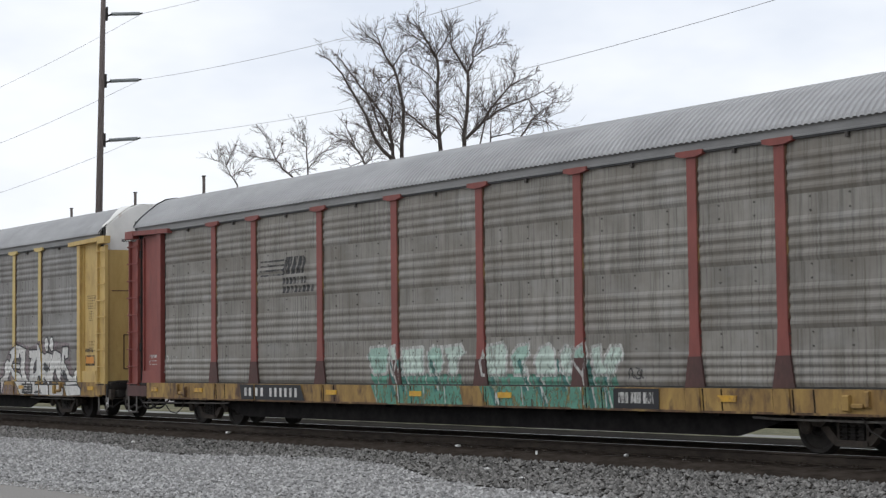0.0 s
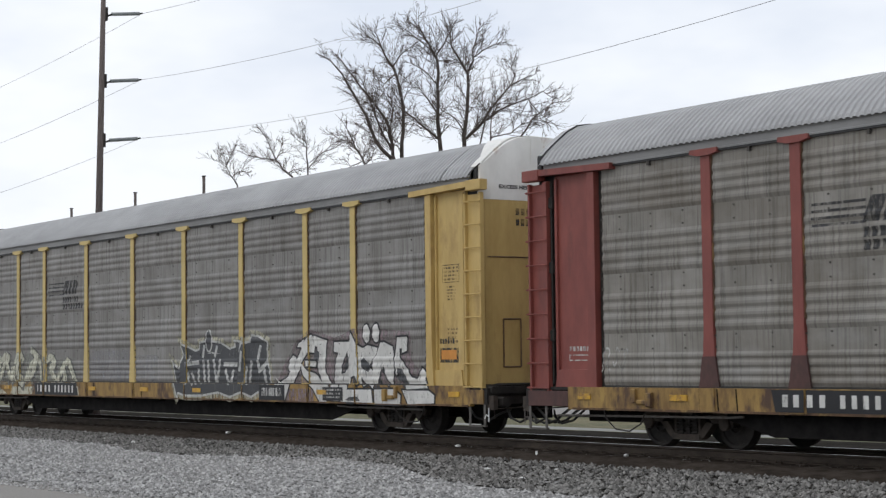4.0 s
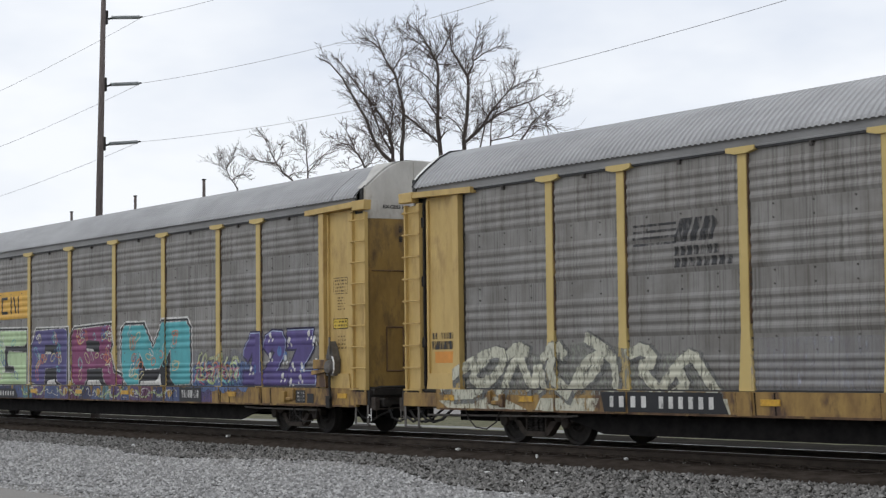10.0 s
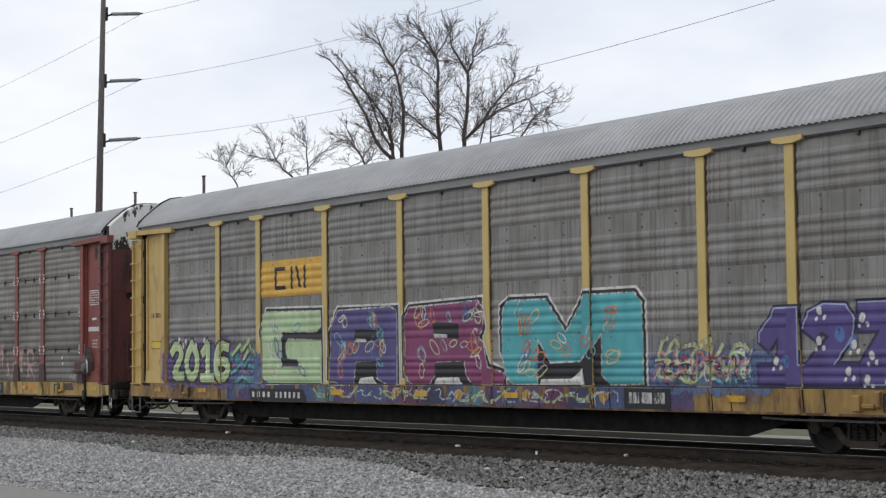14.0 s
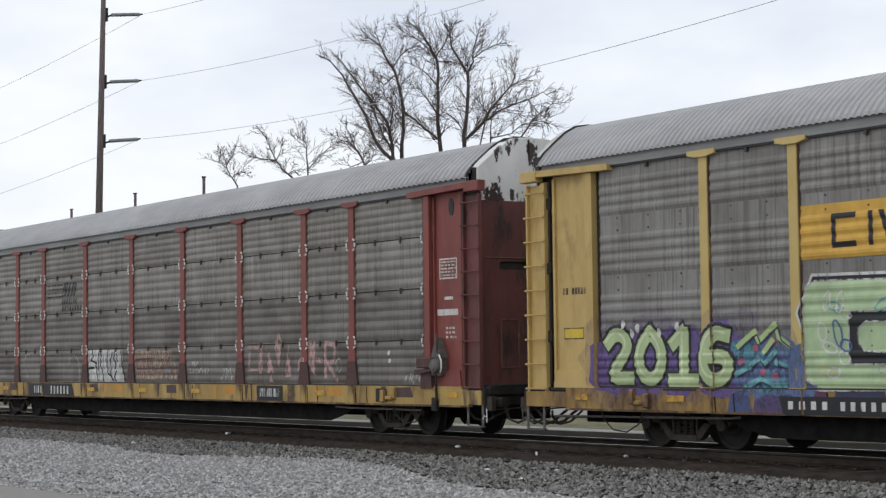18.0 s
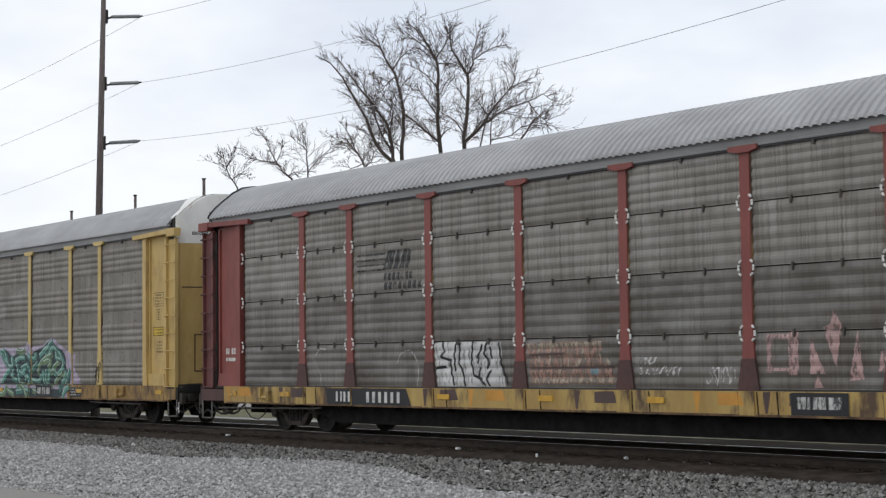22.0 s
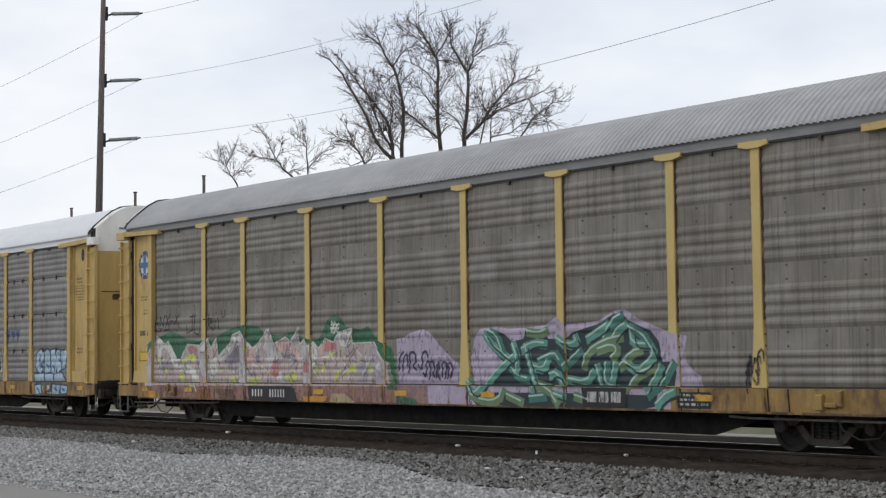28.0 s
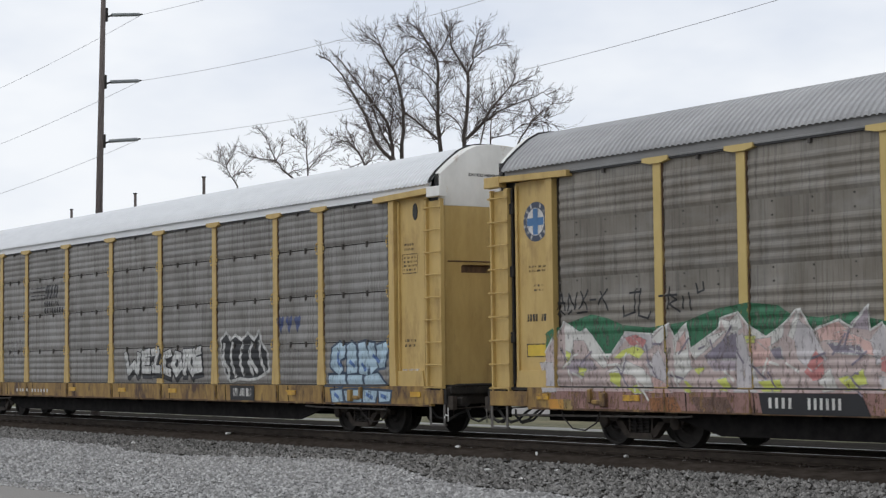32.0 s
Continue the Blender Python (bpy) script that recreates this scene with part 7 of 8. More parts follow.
    shards += [(lilac_, [(-2.97, 2.0), (-2.85, 2.06), (-2.68, 2.0), (-2.78, 1.83)]), (lime, [(-2.64, 1.95), (-2.56, 1.97), (-2.59, 1.78), (-2.66, 1.78)]), (lime, [(-4.01, 1.4), (-3.85, 1.45), (-3.9, 1.2), (-3.99, 1.2)]), (lime, [(-3.73, 1.4), (-3.54, 1.44), (-3.67, 1.22), (-3.77, 1.25)]), (lime, [(-3.24, 1.09), (-3.12, 1.31), (-2.99, 1.35), (-3.04, 1.16), (-3.18, 1.05)]), (lime, [(-2.82, 1.2), (-2.7, 1.35), (-2.4, 1.44), (-2.37, 1.2), (-2.52, 1.27), (-2.73, 1.16)])]
    shards += [(pink, [(-2.57, 1.74), (-2.27, 1.77), (-2.17, 1.56), (-2.51, 1.61)]), (lilac_, [(-2.34, 1.48), (-2.0, 1.52), (-1.84, 1.22), (-2.01, 1.03), (-2.36, 1.03)]), (lilac_, [(-1.88, 1.75), (-1.65, 1.79), (-1.34, 1.35), (-1.37, 1.03), (-1.79, 1.03)]), (white, [(-1.65, 1.35), (-1.44, 1.5), (-1.4, 1.26)]), (lime, [(-1.98, 1.43), (-1.89, 1.43), (-1.69, 1.26), (-1.89, 1.22)])]
    for k, (m, poly) in enumerate(shards):
        spray(car, st, stroke(poly, 0.02), paint("shard_line", (0.58, 0.57, 0.55), 0.4), 4 + 0.04 * k, "thin white shard edge")
        spray(car, st, [poly], m, 2.5 + 0.04 * k, "angular graffiti shard")
    spray(car, st, all_strokes([[(-3.36, 2.25), (-3.32, 2.32), (-3.27, 2.23), (-3.21, 2.31), (-3.15, 2.23), (-3.06, 2.27)], [(-3.36, 2.18), (-3.05, 2.17)], [(-3.37, 2.09), (-3.33, 2.14), (-3.27, 2.08), (-3.18, 2.13), (-3.06, 2.08)]], 0.05), white, 3, "small white scrawl on the green cloud")
    rng = random.Random(4)
    flicks = [[(x, z), (x + rng.uniform(0.05, 0.3), z + rng.uniform(-0.35, 0.35))] for x, z in ((-11.8 + 10.1 * rng.random(), 1.15 + 0.65 * rng.random()) for _ in range(56))]
    spray(car, st, all_strokes(flicks[::2], 0.04), white, 6, "thin white graffiti flicks")
    spray(car, st, all_strokes(flicks[1::2], 0.035), slate, 6.3, "thin grey graffiti flicks")
    for m, poly in ((paint("sill_orange", (0.40, 0.20, 0.06)), [(-4.36, 0.74), (-3.39, 0.75), (-3.51, 0.63), (-4.32, 0.63)]), (paint("sill_cream", (0.40, 0.33, 0.18), 0.1), [(-3.21, 0.81), (-2.72, 0.81), (-2.29, 0.63), (-3.3, 0.63)]), (green, [(-0.78, 0.77), (-0.13, 0.74), (0.0, 0.63), (-0.75, 0.63)]), (paint("sill_orange", (0.40, 0.20, 0.06)), [(-11.96, 0.8), (-11.52, 0.8), (-11.52, 0.63), (-11.9, 0.63)])):
        spray(car, st, [poly], m, 2, "graffiti patch on the sill")
    spray(car, st, all_strokes([[(-11.76, 2.37), (-11.66, 2.65), (-11.55, 2.35)], [(-11.74, 2.48), (-11.55, 2.48)], [(-11.47, 2.34), (-11.45, 2.63), (-11.28, 2.36), (-11.24, 2.63)], [(-11.17, 2.36), (-11.04, 2.52), (-10.94, 2.68)], [(-11.13, 2.66), (-10.95, 2.35)], [(-10.87, 2.51), (-10.72, 2.51)], [(-10.61, 2.64), (-10.4, 2.32)], [(-10.43, 2.68), (-10.67, 2.43)], [(-11.76, 2.28), (-11.66, 2.34), (-11.57, 2.27)], [(-11.47, 2.28), (-11.36, 2.34)], [(-11.23, 2.29), (-10.95, 2.31)]], 0.035), P_BLACK, 0, "thin black scrawl")
    spray(car, st, all_strokes([[(-9.72, 2.63), (-9.73, 2.27), (-10.01, 2.2), (-10.01, 2.38)], [(-9.58, 2.65), (-9.64, 2.21), (-9.39, 2.15), (-9.35, 2.26)], [(-9.86, 2.59), (-9.58, 2.6)], [(-9.09, 2.51), (-8.7, 2.52)], [(-8.88, 2.65), (-8.92, 2.3)], [(-8.89, 2.55), (-8.72, 2.44), (-8.89, 2.38), (-8.64, 2.24)], [(-8.56, 2.49), (-8.56, 2.29)], [(-8.42, 2.54), (-8.38, 2.26)], [(-8.26, 2.68), (-8.21, 2.53), (-8.08, 2.57), (-8.1, 2.7)]], 0.035), P_BLACK, 0, "thin black scrawl")
    spray(car, st, [[(-9.33, 0.84), (-8.69, 0.87), (-8.53, 0.63), (-9.28, 0.63)]], paint("sill_rust", (0.3, 0.13, 0.05), 0.3), 2, "graffiti patch on the sill")
    spray(car, st, [[(-11.71, 0.8), (-11.33, 0.8), (-11.24, 0.63), (-11.62, 0.63)]], paint("sill_ochre", (0.36, 0.26, 0.1), 0.3), 2, "graffiti patch on the sill")
    spray(car, st, [[(-8.36, 0.87), (-7.52, 0.88), (-7.34, 0.63), (-8.13, 0.63)]], paint("sill_brown", (0.16, 0.1, 0.075), 0.3), 2, "graffiti patch on the sill")
    lilac = paint("lilac", (0.42, 0.36, 0.46), 0.12)
    spray(car, st, [[(-0.92, 1.92), (-0.62, 1.94), (-0.42, 2.02), (-0.03, 2.09), (0.26, 2.03), (0.54, 1.79), (0.91, 1.56), (1.22, 1.4), (1.29, 0.97), (-0.82, 0.97)], box(-0.9, 7.2, 0.65, 0.97)], lilac, 0, "lilac graffiti cloud")
    spray(car, st, all_strokes(wild(-0.85, 0.2, 1.25, 1.7, 3, 61) + wild(0.05, 1.05, 1.1, 1.5, 5, 62), 0.05), paint("ink_purple", (0.035, 0.03, 0.075)), 2, "dark purple scrawl")
    spray(car, st, [[(1.61, 1.45), (1.7, 1.88), (1.92, 2.06), (2.45, 2.09), (2.79, 2.04), (3.29, 2.05), (3.86, 2.09), (4.18, 2.23), (4.41, 2.08), (4.88, 2.1), (5.33, 2.13), (5.7, 2.29), (5.99, 2.3), (6.34, 2.13), (6.82, 1.98), (7.15, 1.88), (7.48, 1.83), (7.41, 1.6), (7.47, 1.42), (7.6, 1.28), (7.79, 1.19), (7.84, 0.99), (1.74, 0.97)]], lilac, 0, "lilac graffiti halo")
    dark, sea, jade, moss_ = paint("ink_green", (0.02, 0.035, 0.04)), paint("sea_green", (0.05, 0.17, 0.135)), paint("jade", (0.10, 0.28, 0.22)), paint("moss", (0.13, 0.20, 0.10))
    spray(car, st, [[(2.01, 1.98), (2.31, 2.05), (2.62, 1.96), (2.87, 1.81), (3.2, 1.85), (3.29, 2.0), (3.78, 1.99), (3.93, 1.84), (4.41, 1.83), (4.57, 1.93), (5.03, 2.02), (5.4, 2.1), (5.7, 2.24), (5.94, 2.23), (6.08, 2.11), (6.61, 1.94), (6.81, 1.75), (6.9, 1.42), (7.21, 1.42), (7.27, 1.24), (7.21, 0.99), (2.01, 0.99), (2.43, 1.34), (2.6, 1.45), (2.26, 1.66)]], dark, 1, "dark body of the teal graffiti")
    spray(car, st, [[(1.56, 0.88), (4.48, 0.89), (6.87, 0.87), (6.8, 0.69), (6.53, 0.64), (3.85, 0.64), (2.86, 0.63), (2.52, 0.67), (1.91, 0.63)]], dark, 1, "dark body of the teal graffiti")
    runs = [[(2.06, 1.95), (2.23, 1.78), (2.52, 1.63), (2.86, 1.45)], [(2.24, 1.99), (2.44, 1.92), (2.61, 1.6)], [(1.58, 1.08), (1.79, 0.82), (2.04, 0.93), (2.34, 1.19), (2.69, 1.4), (2.94, 1.53)], [(1.74, 0.82), (2.18, 0.7), (2.61, 0.73), (2.73, 0.93)], [(2.92, 1.75), (3.08, 1.44), (3.02, 1.24)], [(2.86, 1.34), (3.07, 1.16), (3.35, 1.12)],
            [(3.28, 1.73), (3.44, 1.34), (3.61, 0.94)], [(3.37, 1.97), (3.7, 1.92), (3.91, 1.98)], [(3.2, 1.65), (3.53, 1.77), (3.85, 1.74)], [(3.68, 1.44), (4.17, 1.59), (4.32, 1.44)], [(3.52, 1.34), (3.84, 1.29), (3.92, 1.44)], [(3.59, 1.04), (4.09, 0.94), (4.32, 0.7)]]
    runs += [[(4.25, 1.83), (4.48, 1.71), (4.75, 1.75), (4.69, 1.85)], [(4.4, 1.34), (4.58, 1.44), (4.83, 1.61)], [(4.51, 1.12), (5.0, 1.05), (5.16, 1.24)], [(4.93, 1.34), (5.01, 1.58), (5.47, 1.77), (5.9, 1.83)], [(5.02, 1.82), (5.32, 1.93), (5.55, 2.05)], [(5.47, 1.81), (5.69, 2.1), (5.91, 2.19)],
             [(5.69, 1.81), (5.83, 1.95), (6.02, 2.04)], [(5.31, 1.62), (5.68, 1.7), (5.83, 1.6), (5.68, 1.48)], [(5.28, 1.34), (5.42, 0.97)], [(5.53, 1.38), (5.48, 1.05), (5.76, 0.97)], [(5.75, 1.38), (5.67, 1.1)], [(5.89, 1.33), (6.18, 1.57), (6.39, 1.61)]]
    runs += [[(6.16, 1.94), (6.19, 1.71), (6.53, 1.69)], [(6.12, 1.99), (6.47, 1.85), (6.58, 1.72)], [(5.96, 1.43), (6.31, 1.24), (6.6, 1.42)], [(6.11, 0.98), (6.31, 1.19), (6.73, 1.33)], [(6.6, 0.98), (6.8, 1.19), (6.87, 1.33)], [(6.67, 0.87), (6.97, 1.06), (7.21, 1.38)],
             [(6.87, 0.71), (7.08, 0.86), (7.32, 0.93)], [(4.79, 0.83), (5.24, 0.74)], [(6.6, 1.7), (6.74, 1.52), (6.6, 1.42)], [(3.93, 0.82), (3.53, 0.79)], [(4.39, 1.04), (4.24, 1.24), (4.0, 1.19)], [(2.86, 0.83), (3.28, 0.71)], [(4.48, 0.8), (4.25, 0.85)]]
    runs = [rounded(line) for line in runs]
    for k, m in enumerate((jade, sea, jade, moss_)):
        spray(car, st, all_strokes(runs[k::4], 0.17), m, 2 + 0.2 * k, "teal flowing graffiti strokes")
    spray(car, st, all_strokes(shifted(runs, -0.045, 0.035), 0.035), paint("mint_shine", (0.38, 0.52, 0.45)), 4, "mint shine lines")
    spray(car, st, all_strokes(shifted(runs[::2], 0.085, -0.06), 0.035), dark, 4.5, "dark graffiti lines")
    spray(car, st, all_strokes(wild(8.78, 9.2, 0.9, 1.65, 2, 91) + wild(8.8, 9.15, 1.15, 1.5, 3, 92), 0.04), P_BLACK_OLD, 2, "dark scrawl on the post")
    spray(car, st, [box(7.35, 8.1, 0.67, 0.93)], P_BLACK, 2, "black data board", "data_board")
    lines_of_bars(car, st, 7.4, 8.05, 0.7, 0.92, 3, 5, P_WHITE_OLD, layer=3)
    # round emblem and labels on the end panel
    blue = paint("emblem_blue", (0.06, 0.16, 0.33))
    cx, cz = -12.40, 3.97
    circle = [(cx + 0.36 * math.cos(a), cz + 0.36 * math.sin(a)) for a in (2 * math.pi * k / 28 for k in range(28))]
    inner = [(cx + 0.25 * math.cos(a), cz + 0.25 * math.sin(a)) for a in (2 * math.pi * k / 28 for k in range(28))]
    spray(car, st, [circle], paint("emblem_navy", (0.05, 0.065, 0.10)), 0, "dark blue round emblem edge", "emblem")
    for k in range(14):
        a = 2 * math.pi * (k + 0.5) / 14
        if k not in (3, 10):
            spray(car, st, stroke([(cx + 0.285 * math.cos(a), cz + 0.285 * math.sin(a)), (cx + 0.335 * math.cos(a), cz + 0.335 * math.sin(a))], 0.05), P_WHITE_OLD, 1, "pale lettering as bars", "lettering")
    spray(car, st, [inner], P_WHITE, 2, "white emblem disc", "emblem")
    spray(car, st, [box(cx - 0.07, cx + 0.07, cz - 0.235, cz + 0.235), box(cx - 0.235, cx - 0.07, cz - 0.07, cz + 0.07), box(cx + 0.07, cx + 0.235, cz - 0.07, cz + 0.07)], blue, 3, "blue emblem cross", "emblem")
    lines_of_bars(car, st, -12.62, -12.1, 3.05, 3.2, 2, 4, STENCIL, layer=0)
    lines_of_bars(car, st, -12.48, -12.2, 2.7, 2.86, 2, 6, STENCIL, layer=0)
    bars(car, st, -12.7, -12.05, 2.18, 2.31, [1, 1, 1, 1, 0, 1, 1, 1], P_BLACK_OLD, "dark lettering as bars", 0)
    spray(car, st, outline_box(-12.7, -12.1, 1.54, 1.78, 0.02), P_BLACK_OLD, 1, "label edge", "stencil")
    spray(car, st, [box(-12.7, -12.1, 1.54, 1.78)], paint("label_yellow", (0.62, 0.43, 0.05)), 0, "yellow warning label", "warning_label")
    end_marks(car, st, STENCIL, True, True, 12)


def paint_sixth():
    car, st = CARS["F"][0], KINDS["F"]
    roadmarks(car, st, (-7.85, -5.2), (0.66, 0.90), False, 3.0, initials_x=5.3)
    ash = paint("ash_white", (0.56, 0.56, 0.54), 0.18)
    lines = [[(-0.55, 1.74), (-0.38, 1.3), (-0.05, 1.49), (0.15, 1.3), (0.22, 1.73)], [(0.8, 1.78), (0.48, 1.76), (0.48, 1.35), (0.86, 1.34)], [(0.48, 1.56), (0.8, 1.56)], [(0.99, 1.78), (1.37, 1.81), (1.06, 1.36), (1.43, 1.36)], [(1.99, 1.76), (1.69, 1.69), (1.62, 1.34), (1.96, 1.27)],
             [(2.3, 1.71), (2.12, 1.48), (2.3, 1.27), (2.54, 1.41), (2.48, 1.68), (2.3, 1.71)], [(2.75, 1.27), (2.75, 1.75), (3.11, 1.75), (2.9, 1.52), (3.19, 1.27)], [(3.55, 1.81), (3.25, 1.76), (3.28, 1.34), (3.6, 1.38)], [(3.28, 1.54), (3.57, 1.57)]]
    spray(car, st, all_strokes(shifted(lines, 0.04, -0.09), 0.27), P_BLACK, 0, "black graffiti shade")
    piece(car, st, lines, 0.19, ash, P_BLACK, "white graffiti letters with black edges", None, None, 1, 1.35)
    hull = [(4.63, 2.03), (4.85, 2.16), (5.07, 1.99), (5.28, 2.1), (5.61, 1.98), (5.87, 2.14), (6.19, 1.97), (6.39, 2.16), (6.5, 1.9), (6.75, 1.71), (6.8, 1.33), (6.31, 1.17), (5.92, 1.14), (5.52, 1.17), (5.06, 1.1), (4.84, 1.27), (4.62, 1.67)]
    letters(car, st, [hull], P_BLACK, ash, "black graffiti bubble", 0, 0.07)
    slashes = [[(4.76, 1.93), (4.7, 1.53), (5.03, 1.34), (4.98, 1.17)], [(5.17, 1.95), (5.06, 1.6), (5.33, 1.19)], [(5.66, 1.94), (5.49, 1.53), (5.71, 1.23)], [(5.92, 1.53), (6.13, 1.24)], [(6.08, 1.93), (5.92, 1.65), (6.33, 1.29)], [(6.42, 1.97), (6.49, 1.52), (6.69, 1.33)]]
    spray(car, st, all_strokes([rounded(line) for line in slashes], 0.10), ash, 3, "white graffiti strokes")
    for k in range(3):
        x = 7.38 + 0.36 * k
        spray(car, st, [[(x - 0.15, 2.44), (x - 0.08, 2.52), (x, 2.46), (x + 0.08, 2.52), (x + 0.15, 2.44), (x, 2.12)]], paint("pen_blue", (0.05, 0.075, 0.19), 0.2), 0, "small blue sprayed heart")
    spray(car, st, all_strokes(wild(7.35, 8.25, 1.1, 1.85, 4, 44), 0.03), paint("ghost_white", (0.42, 0.42, 0.42), 0.6), 0, "almost worn off white scrawl")
    spray(car, st, all_strokes(wild(-8.85, -7.5, 1.45, 2.3, 4, 45), 0.06), paint("ghost_white", (0.42, 0.42, 0.42), 0.6), 0, "almost worn off white scrawl")
    pale, navy = paint("powder_blue", (0.40, 0.53, 0.62), 0.1), paint("deep_navy", (0.035, 0.06, 0.10))
    blues = [[(9.46, 1.39), (9.53, 1.77), (9.81, 1.9), (10.07, 1.83), (10.02, 1.59), (9.82, 1.53), (9.95, 1.32), (9.8, 1.22)], [(10.12, 1.83), (10.29, 1.9), (10.46, 1.82), (10.5, 1.27), (10.11, 1.24)], [(10.55, 1.87), (10.79, 1.9), (11.0, 1.49), (10.88, 1.22), (10.59, 1.24)], [(10.9, 1.89), (11.15, 1.86), (11.27, 1.38), (11.01, 1.22)],
             [(11.23, 1.81), (11.57, 1.88), (11.67, 1.81), (11.52, 1.38), (11.31, 1.36)]]
    blues += [[(9.39, 1.21), (10.02, 1.23), (10.06, 1.02), (9.39, 1.02)], [(10.13, 1.22), (10.67, 1.22), (10.71, 1.02), (10.12, 1.02)], [(10.78, 1.2), (11.27, 1.26), (11.55, 1.04), (10.78, 1.02)], [(9.61, 0.89), (10.03, 0.92), (10.09, 0.68), (9.67, 0.65)], [(10.12, 0.89), (10.79, 0.92), (10.79, 0.67), (10.2, 0.68)], [(10.86, 0.92), (11.38, 0.9), (11.31, 0.67), (10.85, 0.67)], [(11.44, 0.9), (11.87, 0.88), (11.83, 0.7), (11.46, 0.68)]]
    letters(car, st, blues, pale, navy, "powder blue graffiti letter", 0, 0.05)
    curls = [[(9.8, 1.71), (9.75, 1.5), (9.89, 1.41)], [(10.24, 1.5), (10.41, 1.41)], [(10.72, 1.44), (10.84, 1.32)], [(11.14, 1.61), (11.35, 1.49)], [(9.78, 0.82), (9.92, 0.75)], [(11.0, 0.83), (11.21, 0.76)], [(11.55, 0.81), (11.71, 0.77)]]
    spray(car, st, all_strokes([rounded(line) for line in curls], 0.08), paint("mid_blue", (0.06, 0.10, 0.20), 0.2), 4, "dark blue graffiti curves")
    ink = STENCIL
    spray(car, st, outline_box(12.13, 12.68, 3.22, 3.62, 0.022), ink, 0, "stencilled box outline", "stencil")
    lines_of_bars(car, st, 12.18, 12.64, 3.26, 3.58, 4, 3, ink, layer=0)
    lines_of_bars(car, st, 12.2, 12.55, 3.66, 3.85, 2, 4, ink, layer=0)
    lines_of_bars(car, st, 12.2, 12.6, 1.75, 1.95, 2, 5, ink, layer=0)
    spray(car, st, [box(12.1, 12.7, 1.18, 1.34)], P_WHITE_OLD, 0, "white scuffed patch", "label_patch")


def wrapped_bars(car, y0, y1, z, height, n, material, depth=0.145):
    """Characters on the bowed end door as plain bars."""
    shape = Shape()
    for k in range(n):
        a, b = y0 + (y1 - y0) * (k + 0.15) / n, y0 + (y1 - y0) * (k + 0.80) / n
        xa, xb = end_x(a, depth), end_x(b, depth)
        shape.quad((xa, a, z), (xb, b, z), (xb, b, z + height), (xa, a, z + height))
    part("lettering", shape, material, car, "dark lettering as bars")


paint_first()
paint_second()
paint_third()
paint_fourth()
paint_fifth()
paint_sixth()
for key in "ABCE":
    wrapped_text(CARS[key][0], "EXCESS HEIGHT CAR", -0.98, 0.25, 4.72, 0.10, P_BLACK)
wrapped_text(CARS["F"][0], "EXCESS HEIGHT CAR", -0.75, 0.25, 5.10, 0.075, P_BLACK)
for key in "BC":
    wrapped_bars(CARS[key][0], -0.62, -0.12, 4.22, 0.13, 4, P_BLACK_OLD)
    wrapped_bars(CARS[key][0], -0.62, 0.10, 4.02, 0.13, 6, P_BLACK_OLD)

# a dark slot in the end door of the fourth and sixth cars
for key in "DF":
    slot = Shape()
    ring_ = [(end_x(y, 0.145), y) for y in (-0.95, -0.7, -0.45, -0.15)]
    for (xa, ya), (xb, yb) in zip(ring_, ring_[1:]):
        slot.quad((xa, ya, 3.20), (xb, yb, 3.20), (xb, yb, 3.32), (xa, ya, 3.32))
        slot.quad((xa, ya, 3.32), (xb, yb, 3.32), (xb + 0.05, yb, 3.35), (xa + 0.05, ya, 3.35))
    part("door_slot", slot, RUST_EDGE if key == "F" else BLACK, CARS[key][0], "dark rusty slot in the end door")


# ---- poles, wires and trees ----
def catenary(a, b, sag, n=24):
    a, b = Vector(a), Vector(b)
    return [a.lerp(b, i / n) - Vector((0, 0, 4 * sag * (i / n) * (1 - i / n))) for i in range(n + 1)]


POLES = [(-59.2, 5.85), (-19.5, 5.85), (-119.0, 5.85)]
ARMS = (14.89, 12.40, 10.21)


def build_power_pole(x, y):
    pole = thing("power_pole", "tall brown timber power pole with three post insulators", "power pole", "power poles", (x, y, 0))
    part("pole_shaft", Shape().tube([(-0.1, -0.24, -0.06), (0.0, -0.11, 9), (0.05, 0.05, 17.5)], 0.165, 12, 0.078), POLE_WOOD, pole, smooth=True)
    for z in ARMS:
        dy = -0.11 + (z - 9) * 0.0188
        rise = 0.195
        arm = Shape()
        arm.tube([(0.02, dy + 0.36, z - rise * 0.80), (0.02, dy + 1.45, z - rise * 0.10)], 0.045, 10)
        for k in range(15):
            u = 0.36 + 1.06 * k / 14
            arm.tube([(0.02, dy + u, z - rise * (1.0 - u / 1.6)), (0.02, dy + u + 0.03, z - rise * (1.0 - (u + 0.03) / 1.6))], 0.072, 10)
        ins = part("post_insulator", arm, PORCELAIN, pole, "grey ribbed post insulator")
        clamp = Shape().box(-0.06, 0.09, dy + 0.08, dy + 0.17, z - 0.42, z + 0.08, 0.01)
        clamp.tube([(0.02, dy + 0.12, z - rise - 0.06), (0.02, dy + 0.38, z - rise * 0.80)], 0.035, 8)
        clamp.tube([(0.02, dy + 1.43, z - rise * 0.12), (0.02, dy + 1.58, z + 0.01)], 0.03, 8)
        part("bracket", clamp, STEEL, ins, "dark steel bracket")
    return pole


